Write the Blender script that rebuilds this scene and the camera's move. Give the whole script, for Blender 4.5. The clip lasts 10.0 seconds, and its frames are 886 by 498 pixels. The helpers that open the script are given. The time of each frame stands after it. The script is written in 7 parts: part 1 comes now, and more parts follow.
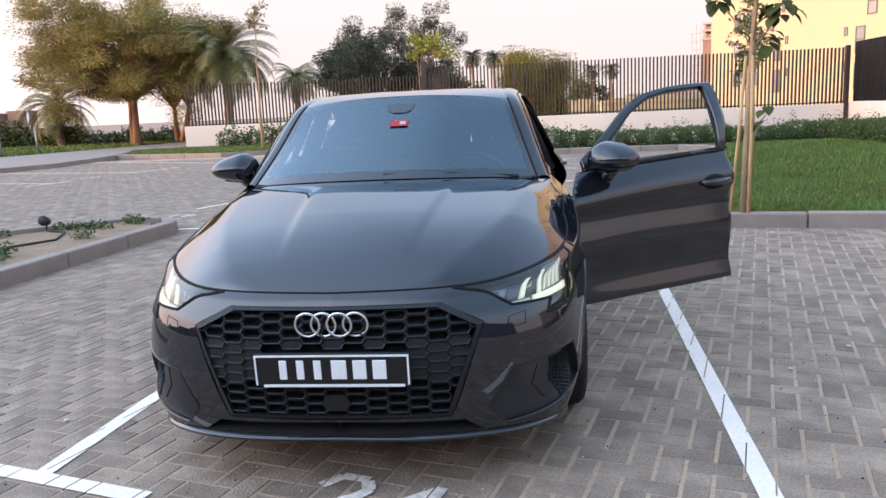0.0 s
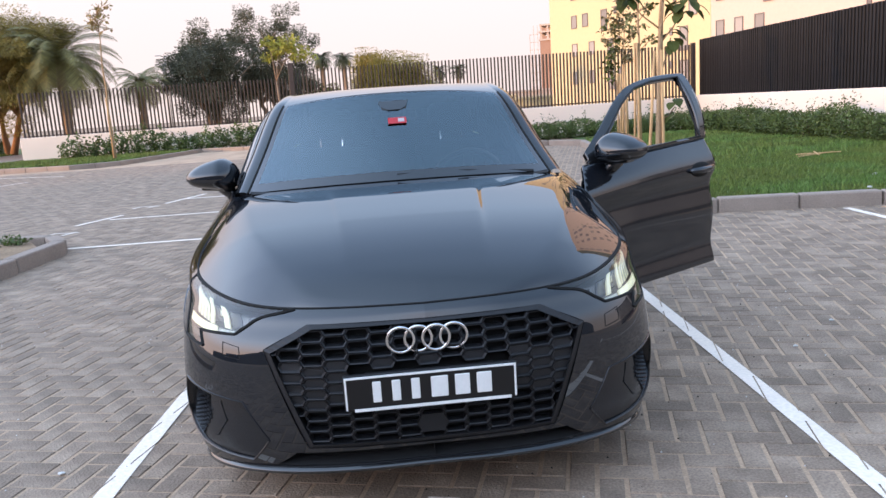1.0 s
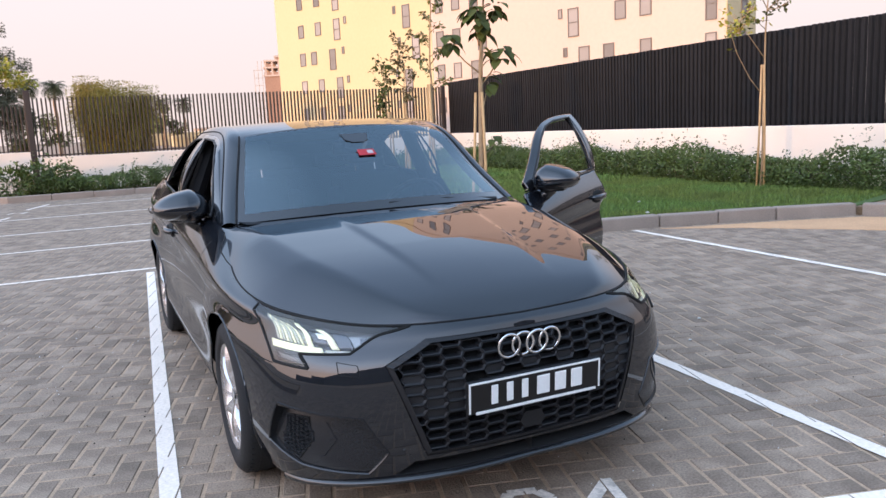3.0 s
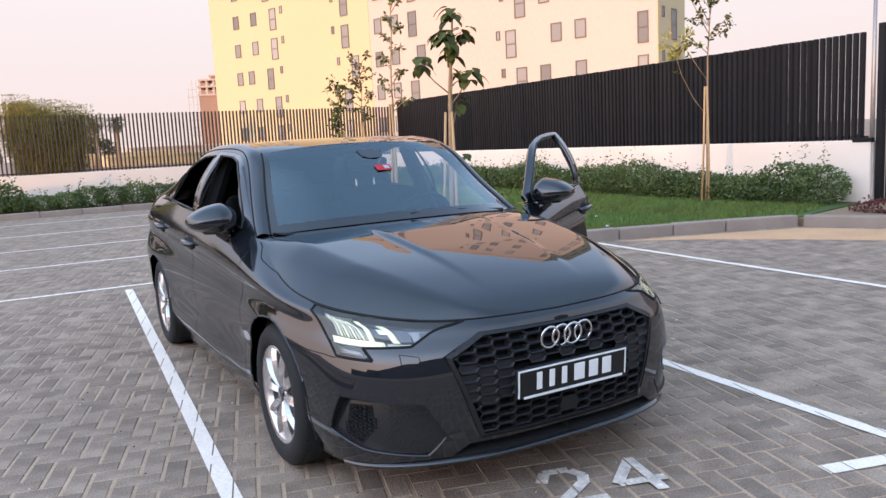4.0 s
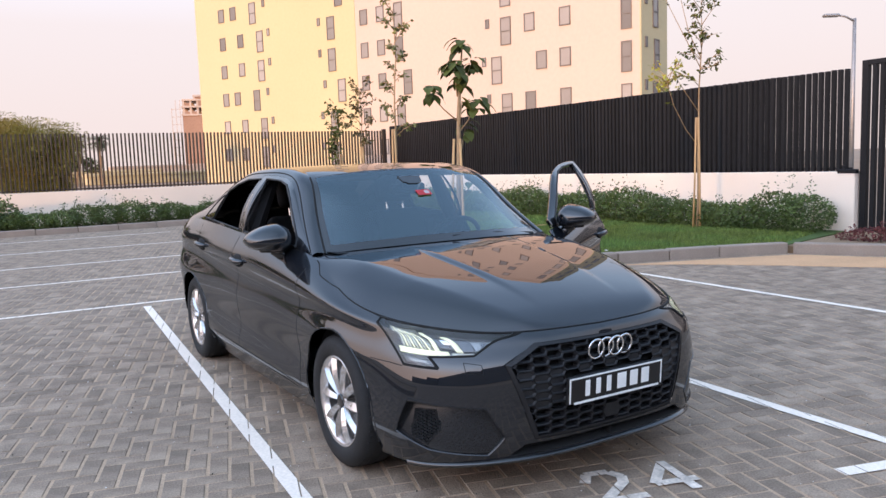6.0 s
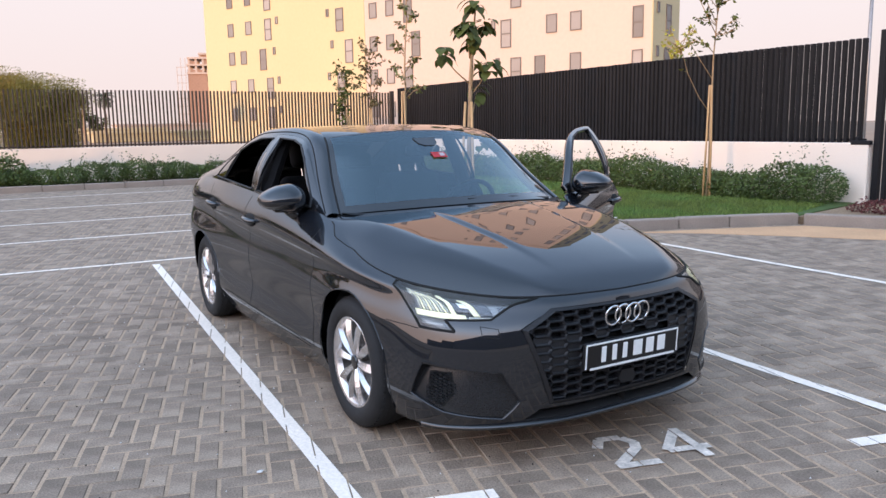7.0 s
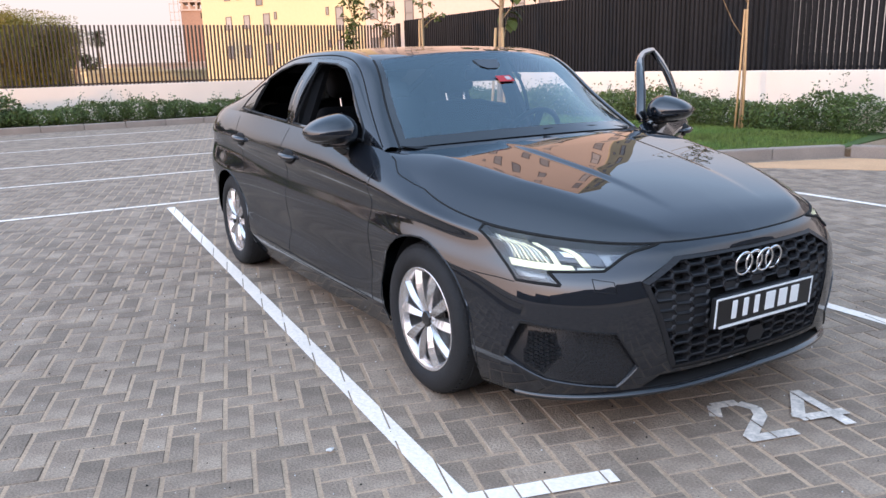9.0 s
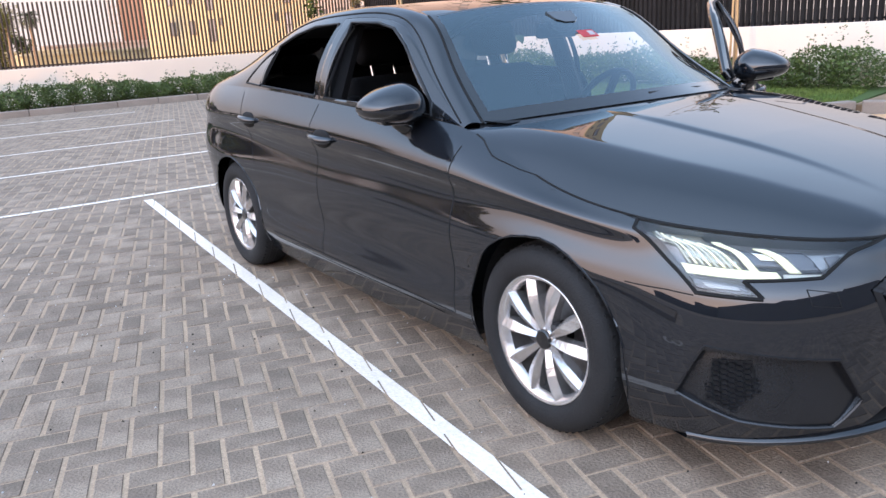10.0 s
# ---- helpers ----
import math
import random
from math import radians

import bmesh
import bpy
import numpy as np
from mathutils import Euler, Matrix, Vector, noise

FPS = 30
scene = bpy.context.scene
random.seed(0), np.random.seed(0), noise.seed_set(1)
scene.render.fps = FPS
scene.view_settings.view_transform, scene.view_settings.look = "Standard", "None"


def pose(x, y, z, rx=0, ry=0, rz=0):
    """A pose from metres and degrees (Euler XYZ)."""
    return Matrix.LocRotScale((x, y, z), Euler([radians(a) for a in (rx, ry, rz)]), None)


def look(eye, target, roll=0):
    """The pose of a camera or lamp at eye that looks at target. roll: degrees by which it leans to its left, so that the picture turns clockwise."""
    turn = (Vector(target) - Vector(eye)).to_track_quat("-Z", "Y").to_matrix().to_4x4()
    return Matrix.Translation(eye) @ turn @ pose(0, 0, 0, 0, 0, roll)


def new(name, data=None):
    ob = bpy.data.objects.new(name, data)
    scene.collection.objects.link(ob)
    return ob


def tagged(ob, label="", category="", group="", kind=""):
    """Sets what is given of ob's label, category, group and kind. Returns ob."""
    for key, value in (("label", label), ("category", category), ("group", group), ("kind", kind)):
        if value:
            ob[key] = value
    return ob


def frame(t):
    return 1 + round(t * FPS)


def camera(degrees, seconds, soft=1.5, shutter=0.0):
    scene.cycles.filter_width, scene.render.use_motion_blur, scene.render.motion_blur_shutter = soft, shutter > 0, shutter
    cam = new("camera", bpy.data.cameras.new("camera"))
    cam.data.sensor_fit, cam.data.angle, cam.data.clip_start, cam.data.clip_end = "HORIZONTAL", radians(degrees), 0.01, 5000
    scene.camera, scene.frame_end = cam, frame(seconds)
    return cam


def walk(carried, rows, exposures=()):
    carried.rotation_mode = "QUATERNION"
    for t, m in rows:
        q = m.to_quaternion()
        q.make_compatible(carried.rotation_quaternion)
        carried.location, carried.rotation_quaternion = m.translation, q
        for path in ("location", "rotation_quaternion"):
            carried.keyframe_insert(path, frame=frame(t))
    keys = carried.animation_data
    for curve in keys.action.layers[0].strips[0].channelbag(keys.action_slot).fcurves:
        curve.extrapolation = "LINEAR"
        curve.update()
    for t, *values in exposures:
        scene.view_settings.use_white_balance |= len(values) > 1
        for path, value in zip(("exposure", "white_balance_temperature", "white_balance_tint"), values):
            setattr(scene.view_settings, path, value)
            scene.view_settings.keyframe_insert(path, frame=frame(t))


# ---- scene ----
cam = camera(59.5, 10.0)
PATH = [
    (0, (0.663, -2.472, 1.303), (0.442, -0.515, 0.95), -2.5),
    (0.5, (0.247, -2.415, 1.303), (0.206, -0.449, 0.94), -3.5),
    (1, (-0.113, -2.302, 1.311), (0.042, -0.342, 0.943), -3.9),
    (1.5, (-0.464, -2.077, 1.325), (-0.098, -0.143, 0.967), -3.6),
    (2, (-0.819, -2.03, 1.338), (-0.257, -0.141, 0.999), -3.2),
    (2.5, (-1.087, -2.147, 1.358), (-0.38, -0.305, 1.029), -2.9),
    (2.7, (-1.18, -2.223, 1.371), (-0.421, -0.402, 1.044), -2.9),
    (3.8, (-1.769, -2.285, 1.362), (-0.809, -0.554, 1.072), -2.7),
    (4, (-1.837, -2.332, 1.376), (-0.86, -0.609, 1.098), -2.9),
    (4.5, (-2.003, -2.48, 1.377), (-0.986, -0.774, 1.137), -3.1),
    (5, (-2.117, -2.498, 1.411), (-1.083, -0.799, 1.206), -2.9),
    (6.5, (-2.3, -2.398, 1.413), (-1.284, -0.694, 1.157), -1.4),
    (7, (-2.305, -2.381, 1.404), (-1.296, -0.683, 1.093), -0.9),
    (7.5, (-2.339, -2.347, 1.402), (-1.335, -0.655, 1.043), -0.8),
    (8, (-2.389, -2.275, 1.383), (-1.391, -0.588, 0.985), -0.8),
    (8.5, (-2.379, -2.101, 1.34), (-1.388, -0.418, 0.907), -1.1),
    (9, (-2.339, -1.759, 1.329), (-1.348, -0.085, 0.863), -1.6),
    (9.5, (-2.42, -1.325, 1.304), (-1.4, 0.318, 0.791), -2.4),
    (10, (-2.415, -0.88, 1.291), (-1.341, 0.718, 0.75), -3.5),
]
walk(cam, [(t, look(eye, target, roll)) for t, eye, target, roll in PATH], [(0.0, 0.32), (1.2, 0.34), (2.5, 0.25), (4.5, 0.14), (6.5, 0.12), (7.5, 0.17), (8.5, 0.23), (10.0, 0.46)])

# ---- world, sun, exposure ----
world = bpy.data.worlds.new("world")
scene.world = world
world.use_nodes = True
wn, wl = world.node_tree.nodes, world.node_tree.links
wn.clear()
w_out, w_bg, w_sky = wn.new("ShaderNodeOutputWorld"), wn.new("ShaderNodeBackground"), wn.new("ShaderNodeTexSky")
w_sky.sky_type, w_sky.sun_disc = "NISHITA", False
SUN_HEIGHT, SUN_TURN = 5.0, 250.0
w_sky.sun_elevation, w_sky.sun_rotation = radians(SUN_HEIGHT), radians(SUN_TURN)
w_sky.dust_density, w_sky.air_density, w_sky.ozone_density = 4.0, 1.2, 1.5
# the evening sky: a pale rose band low down, grey blue above, brighter and warmer towards the setting sun
w_geo, w_sep, w_ramp, w_mix = wn.new("ShaderNodeTexCoord"), wn.new("ShaderNodeSeparateXYZ"), wn.new("ShaderNodeValToRGB"), wn.new("ShaderNodeMix")
w_mix.data_type = "RGBA"
w_mix.inputs[0].default_value = 0.92
ramp = w_ramp.color_ramp
ramp.elements[0].position, ramp.elements[0].color = 0.0, (6.3, 5.3, 5.1, 1)
ramp.elements[1].position, ramp.elements[1].color = 1.0, (3.8, 5.6, 8.4, 1)
for at, col in ((0.05, (6.3, 5.35, 5.3, 1)), (0.17, (6.4, 5.7, 5.85, 1)), (0.31, (7.2, 7.7, 9.4, 1)), (0.45, (6.2, 8.1, 11.2, 1)), (0.60, (4.3, 6.0, 9.0, 1)), (0.72, (3.6, 5.2, 8.0, 1))):
    e = ramp.elements.new(at)
    e.color = col
w_dot, w_glow, w_warm, w_mul = wn.new("ShaderNodeVectorMath"), wn.new("ShaderNodeMapRange"), wn.new("ShaderNodeMix"), wn.new("ShaderNodeVectorMath")
w_dot.operation, w_mul.operation, w_warm.data_type = "DOT_PRODUCT", "MULTIPLY", "RGBA"
w_dot.inputs[1].default_value = (math.sin(radians(SUN_TURN)), math.cos(radians(SUN_TURN)), 0.25)
w_glow.inputs[1].default_value, w_glow.inputs[2].default_value = 0.05, 1.0
w_warm.inputs[6].default_value, w_warm.inputs[7].default_value = (1, 1, 1, 1), (3.3, 2.95, 2.75, 1)
wl.new(w_geo.outputs["Generated"], w_sep.inputs[0])
wl.new(w_geo.outputs["Generated"], w_dot.inputs[0])
wl.new(w_dot.outputs["Value"], w_glow.inputs[0])
wl.new(w_glow.outputs[0], w_warm.inputs[0])
wl.new(w_sep.outputs[2], w_ramp.inputs[0])
wl.new(w_ramp.outputs[0], w_mul.inputs[0])
wl.new(w_warm.outputs[2], w_mul.inputs[1])
wl.new(w_sky.outputs[0], w_mix.inputs[6])
wl.new(w_mul.outputs[0], w_mix.inputs[7])
wl.new(w_mix.outputs[2], w_bg.inputs[0])
w_bg.inputs[1].default_value = 0.148
wl.new(w_bg.outputs[0], w_out.inputs[0])

sun = new("sun", bpy.data.lights.new("sun", "SUN"))
sun.data.energy, sun.data.angle, sun.data.color = 4.3, radians(3), (1.0, 0.53, 0.24)
s_dir = Vector((math.sin(radians(SUN_TURN)) * math.cos(radians(SUN_HEIGHT)), math.cos(radians(SUN_TURN)) * math.cos(radians(SUN_HEIGHT)), math.sin(radians(SUN_HEIGHT))))
sun.matrix_world = look(s_dir * 50, (0, 0, 0))

# ---- materials ----
MATS = {}


def mat(name, color, rough=0.6, metal=0.0, vary=0.0, scale=8.0, fine=0.0, fine_scale=80.0, bump=0.0, random=0.0, coat=0.0, spec=0.5, emit=0.0, tint=None, island=False, warp=None, coat_ior=1.5, coat_rough=0.012):
    """A surface: base colour with large and fine variation, relief, and a shade of its own for each piece."""
    m = bpy.data.materials.new(name)
    m.use_nodes = True
    n, l = m.node_tree.nodes, m.node_tree.links
    p = n["Principled BSDF"]
    p.inputs["Roughness"].default_value, p.inputs["Metallic"].default_value = rough, metal
    p.inputs["Coat Weight"].default_value, p.inputs["Coat Roughness"].default_value = coat, coat_rough
    p.inputs["Specular IOR Level"].default_value, p.inputs["Coat IOR"].default_value = spec, coat_ior
    p.inputs["Base Color"].default_value = (*color, 1)
    if emit:
        p.inputs["Emission Color"].default_value, p.inputs["Emission Strength"].default_value = (*color, 1), emit
    if vary or fine or random or bump or island:
        tc, mp = n.new("ShaderNodeTexCoord"), n.new("ShaderNodeMapping")
        l.new(tc.outputs["Object"], mp.inputs[0])
        if warp:
            mp.inputs["Scale"].default_value = warp
        big, small = n.new("ShaderNodeTexNoise"), n.new("ShaderNodeTexNoise")
        big.inputs["Scale"].default_value, small.inputs["Scale"].default_value = scale, fine_scale
        big.inputs["Detail"].default_value, small.inputs["Detail"].default_value = 4, 3
        l.new(mp.outputs[0], big.inputs["Vector"])
        l.new(mp.outputs[0], small.inputs["Vector"])
        info = n.new("ShaderNodeNewGeometry" if island else "ShaderNodeObjectInfo")

        def amount(a, k):
            q = n.new("ShaderNodeMath")
            q.operation = "MULTIPLY_ADD"
            q.inputs[1].default_value, q.inputs[2].default_value = 2 * k, 1 - k
            l.new(a, q.inputs[0])
            return q.outputs[0]

        def times(a, b):
            q = n.new("ShaderNodeMath")
            q.operation = "MULTIPLY"
            l.new(a, q.inputs[0])
            l.new(b, q.inputs[1])
            return q.outputs[0]

        f = times(times(amount(big.outputs[0], vary * 2), amount(small.outputs[0], fine * 2)), amount(info.outputs["Random Per Island" if island else "Random"], random))
        mix = n.new("ShaderNodeVectorMath")
        mix.operation = "SCALE"
        mix.inputs[0].default_value = color
        if tint:
            blend = n.new("ShaderNodeMix")
            blend.data_type = "RGBA"
            blend.inputs[6].default_value, blend.inputs[7].default_value = (*color, 1), (*tint, 1)
            step = n.new("ShaderNodeMapRange")
            step.inputs[1].default_value, step.inputs[2].default_value = 0.42, 0.62
            l.new(big.outputs[0], step.inputs[0])
            l.new(step.outputs[0], blend.inputs[0])
            l.new(blend.outputs[2], mix.inputs[0])
        l.new(f, mix.inputs["Scale"])
        l.new(mix.outputs[0], p.inputs["Base Color"])
        if bump:
            b = n.new("ShaderNodeBump")
            b.inputs["Strength"].default_value, b.inputs["Distance"].default_value = bump, 0.01
            l.new(small.outputs[0], b.inputs["Height"])
            l.new(b.outputs[0], p.inputs["Normal"])
    MATS[name] = m
    return m


def glass(name, tint, rough=0.0, fresnel=1.5, shine=(1, 1, 1)):
    """Clear sheet glass: see-through, with a mirror gloss that grows at grazing angles."""
    m = bpy.data.materials.new(name)
    m.use_nodes = True
    n, l = m.node_tree.nodes, m.node_tree.links
    n.remove(n["Principled BSDF"])
    see, gloss, fr, mix = n.new("ShaderNodeBsdfTransparent"), n.new("ShaderNodeBsdfGlossy"), n.new("ShaderNodeFresnel"), n.new("ShaderNodeMixShader")
    see.inputs[0].default_value, gloss.inputs["Roughness"].default_value, fr.inputs[0].default_value = (*tint, 1), rough, fresnel
    gloss.inputs["Color"].default_value = (*shine, 1)
    l.new(fr.outputs[0], mix.inputs[0])
    l.new(see.outputs[0], mix.inputs[1])
    l.new(gloss.outputs[0], mix.inputs[2])
    l.new(mix.outputs[0], n["Material Output"].inputs[0])
    MATS[name] = m
    return m


mat("paint", (0.0085, 0.010, 0.013), 0.5, 0.0, vary=0.03, scale=3, fine=0.10, fine_scale=900, coat=1.0, coat_ior=1.72, spec=0.0)
# same body colour as paint, with a rougher, weaker coat that blurs reflections
mat("paint_soft_coat", (0.0085, 0.010, 0.013), 0.5, 0.0, vary=0.03, scale=3, fine=0.10, fine_scale=900, coat=1.0, coat_ior=1.66, spec=0.0, coat_rough=0.09)
mat("gap", (0.004, 0.004, 0.004), 0.9)
mat("black_gloss", (0.010, 0.010, 0.011), 0.14, coat=0.6)
mat("black_plastic", (0.012, 0.012, 0.013), 0.48, spec=0.3, vary=0.1, fine=0.1, fine_scale=300, bump=0.1)
mat("grille_plastic", (0.013, 0.013, 0.0145), 0.50, spec=0.4, vary=0.1, fine=0.1, fine_scale=200, bump=0.05)
mat("mesh_plastic", (0.020, 0.020, 0.022), 0.3, fine=0.1)
mat("vent_trim", (0.013, 0.0135, 0.015), 0.26, spec=0.5, fine=0.1, fine_scale=200)
mat("rubber", (0.017, 0.017, 0.0175), 0.75, spec=0.3, vary=0.15, scale=14, fine=0.15, fine_scale=160, bump=0.25)
mat("alloy", (0.64, 0.62, 0.61), 0.27, 0.85, vary=0.06, scale=6, fine=0.05, fine_scale=200)
# darker copy of alloy, standing in for the shade inside the rim
mat("alloy_shade", (0.20, 0.195, 0.19), 0.5, 0.6, vary=0.1, fine=0.1)
mat("alloy_dark", (0.09, 0.09, 0.095), 0.45, 0.6, vary=0.1, fine=0.1)
mat("disc_steel", (0.25, 0.25, 0.25), 0.4, 0.9, vary=0.1, fine=0.1, fine_scale=120)
mat("chrome", (0.78, 0.78, 0.78), 0.12, 1.0)
mat("lamp_silver", (0.26, 0.265, 0.26), 0.28, 0.6)
mat("lamp_dark", (0.09, 0.093, 0.10), 0.18, 0.3, coat=0.5)
mat("lamp_body", (0.18, 0.185, 0.19), 0.3, 0.6)
mat("lamp_lower", (0.10, 0.105, 0.11), 0.30, 0.7)
mat("lamp_glow", (0.42, 0.43, 0.36), 0.25, 0.7, emit=0.09)
mat("lamp_white", (0.95, 0.94, 0.68), 0.4, emit=0.28)
mat("lamp_soft", (0.62, 0.63, 0.55), 0.35, emit=0.09)
mat("fabric", (0.006, 0.006, 0.0065), 0.9, spec=0.1, vary=0.15, fine=0.2, fine_scale=500, bump=0.2)
mat("dash_plastic", (0.008, 0.008, 0.009), 0.62, spec=0.2, vary=0.08, fine=0.1, fine_scale=400, bump=0.15)
mat("headliner", (0.03, 0.03, 0.03), 0.95, vary=0.05, fine=0.1, fine_scale=300)
mat("sticker_red", (0.42, 0.012, 0.018), 0.5)
mat("sticker_white", (0.42, 0.40, 0.40), 0.5)
mat("plate_black", (0.006, 0.006, 0.007), 0.4)
mat("plate_white", (0.82, 0.82, 0.80), 0.45, fine=0.03)
glass("clear_glass", (0.64, 0.71, 0.75), 0.0, 2.25, (0.76, 0.92, 1.0))
glass("lamp_glass", (0.95, 0.96, 0.97))
glass("window_glass", (0.14, 0.15, 0.155), 0.0, 3.2)
mat("paver", (0.246, 0.182, 0.132), 0.82, vary=0.20, scale=5.5, fine=0.34, fine_scale=110, bump=0.6, random=0.20, tint=(0.287, 0.217, 0.159))
mat("paver_far", (0.246, 0.182, 0.132), 0.82, vary=0.20, scale=5.5, fine=0.34, fine_scale=110, bump=0.6, random=0.20, tint=(0.287, 0.217, 0.159), island=True)
mat("joint_sand", (0.42, 0.297, 0.20), 0.95, vary=0.25, scale=1.3, fine=0.25, fine_scale=120, bump=0.4)
mat("line_paint", (0.8736, 0.7616, 0.6496), 0.7, vary=0.05, scale=5, fine=0.10, fine_scale=60, bump=0.3)
mat("worn_paint", (0.672, 0.588, 0.504), 0.8, vary=0.35, scale=14, fine=0.25, fine_scale=70, bump=0.3)
mat("kerb", (0.2795, 0.2236, 0.182), 0.85, vary=0.12, scale=3, fine=0.16, fine_scale=70, bump=0.4, random=0.06)
mat("sand", (0.575, 0.3375, 0.1812), 0.95, vary=0.10, scale=2, fine=0.14, fine_scale=50, bump=0.5)
mat("soil", (0.25, 0.1688, 0.1), 0.95, vary=0.2, scale=3, fine=0.25, fine_scale=40, bump=0.6)
mat("desert", (0.28, 0.185, 0.12), 0.95, vary=0.12, scale=0.05, fine=0.12, fine_scale=1.5)
mat("lawn_soil", (0.0585, 0.0975, 0.0182), 0.95, vary=0.2, scale=1.5, fine=0.25, fine_scale=30, bump=0.5)
mat("grass_blade", (0.1274, 0.169, 0.026), 0.7, vary=0.38, scale=0.9, random=0.45, island=True, tint=(0.085, 0.145, 0.026))
mat("hedge_leaf", (0.0729, 0.108, 0.0203), 0.5, vary=0.2, scale=1.5, random=0.40, island=True)
mat("twig", (0.10, 0.075, 0.05), 0.9, vary=0.2, fine=0.2)
mat("tree_leaf", (0.11, 0.125, 0.035), 0.6, vary=0.25, scale=0.5, random=0.45, island=True)
mat("tree_leaf_olive", (0.22, 0.18, 0.028), 0.6, vary=0.25, scale=0.5, random=0.4, island=True)
mat("tree_leaf_gold", (0.25, 0.19, 0.040), 0.6, vary=0.40, scale=0.35, random=0.3, island=True)
mat("tree_leaf_brown", (0.10, 0.085, 0.030), 0.6, vary=0.30, scale=0.5, random=0.4, island=True)
mat("tree_leaf_grey", (0.075, 0.078, 0.042), 0.65, vary=0.25, scale=0.5, random=0.4, island=True)
mat("tree_leaf_bright", (0.24, 0.25, 0.03), 0.6, vary=0.2, random=0.35, island=True)
mat("dark_leaf", (0.058, 0.074, 0.016), 0.7, spec=0.25, vary=0.2, random=0.4, island=True)
mat("palm_dark", (0.045, 0.055, 0.020), 0.6, vary=0.2, random=0.35, island=True)
mat("palm_leaf", (0.17, 0.155, 0.045), 0.6, vary=0.2, random=0.35, island=True)
mat("bark", (0.228, 0.162, 0.108), 0.95, vary=0.2, scale=6, fine=0.3, fine_scale=60, bump=0.8, warp=(1, 1, 0.2))
mat("bark_young", (0.30, 0.215, 0.125), 0.9, vary=0.18, scale=8, fine=0.25, fine_scale=70, bump=0.5, warp=(1, 1, 0.2))
mat("bark_warm", (0.26, 0.14, 0.075), 0.95, vary=0.2, scale=4, fine=0.3, fine_scale=40, bump=0.8, warp=(1, 1, 0.2))
mat("stake_wood", (0.504, 0.324, 0.156), 0.8, vary=0.15, scale=8, fine=0.2, fine_scale=60, warp=(1, 1, 0.1))
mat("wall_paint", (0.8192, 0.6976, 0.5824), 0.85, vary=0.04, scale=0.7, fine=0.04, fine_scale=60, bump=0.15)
# plaster of the unseen blocking walls, kept dark to darken the car's reflections
mat("blocker_wall", (0.150, 0.148, 0.15), 0.9, vary=0.08, scale=0.4, fine=0.05, fine_scale=30, bump=0.2)
mat("slat_black", (0.0085, 0.0085, 0.010), 0.5, 0.0, spec=0.2, vary=0.15, scale=2, fine=0.1, fine_scale=60, random=0.25)
mat("slat_brown", (0.030, 0.021, 0.017), 0.55, 0.1, vary=0.15, scale=2, fine=0.1, fine_scale=60, random=0.2)
mat("facade", (0.45, 0.385, 0.235), 0.9, vary=0.03, scale=0.08, fine=0.03, fine_scale=3)
mat("facade_pale", (0.43, 0.365, 0.315), 0.9, vary=0.03, scale=0.08, fine=0.03, fine_scale=3)
mat("frame_dark", (0.10, 0.09, 0.085), 0.5)
# the grey stands in for sky reflected in the window glass
mat("pane", (0.22, 0.21, 0.20), 0.15, vary=0.25, scale=0.3, random=0.5)
mat("brick_far", (0.30, 0.185, 0.13), 0.9, vary=0.12, scale=0.2, fine=0.1, fine_scale=3)
mat("concrete_far", (0.45, 0.36, 0.30), 0.9, vary=0.1, scale=0.2)
mat("metal_grey", (0.25, 0.26, 0.27), 0.5, 0.6, vary=0.1)
mat("flower_red", (0.12, 0.028, 0.025), 0.7, random=0.4, island=True)
mat("litter_white", (0.6, 0.58, 0.55), 0.8)
mat("hose_black", (0.012, 0.012, 0.012), 0.6)


# ---- helpers of this scene ----
def mesh_object(name, verts, faces, material, parent=None, label="", smooth=False):
    me = bpy.data.meshes.new(name)
    me.from_pydata([tuple(map(float, v)) for v in verts], [], faces)
    me.materials.append(MATS[material])
    if smooth:
        me.shade_smooth()
    ob = new(name, me)
    if parent:
        ob.parent = parent
    return tagged(ob, label) if label else ob


def part(name, bm, material, parent=None, label="", smooth=False):
    """Links a bmesh as one mesh object under a thing or a part."""
    me = bpy.data.meshes.new(name)
    bmesh.ops.recalc_face_normals(bm, faces=bm.faces[:])
    bm.to_mesh(me)
    bm.free()
    me.materials.append(MATS[material])
    if smooth:
        me.shade_smooth()
    ob = new(name, me)
    if parent:
        ob.parent = parent
    return tagged(ob, label) if label else ob


def thing(name, label, category, at=(0, 0, 0), turn=0.0, group="", kind=""):
    ob = new(name)
    ob.matrix_world = pose(*at, 0, 0, turn)
    return tagged(ob, label, category, group, kind)


def box(bm, lo, hi, m=None, bevel=0.0, seg=1):
    """A bevelled box between two corners."""
    lo, hi = Vector(lo), Vector(hi)
    made = bmesh.ops.create_cube(bm, size=1, matrix=Matrix.Translation((lo + hi) / 2) @ Matrix.Diagonal((*(hi - lo), 1)))
    verts = made["verts"]
    if bevel:
        edges = list({e for v in verts for e in v.link_edges})
        res = bmesh.ops.bevel(bm, geom=edges, offset=bevel, segments=seg, affect="EDGES", profile=0.5)
        verts = list({v for f in res["faces"] for v in f.verts} | {v for v in verts if v.is_valid})
    if m:
        bmesh.ops.transform(bm, matrix=m, verts=verts)
    return verts


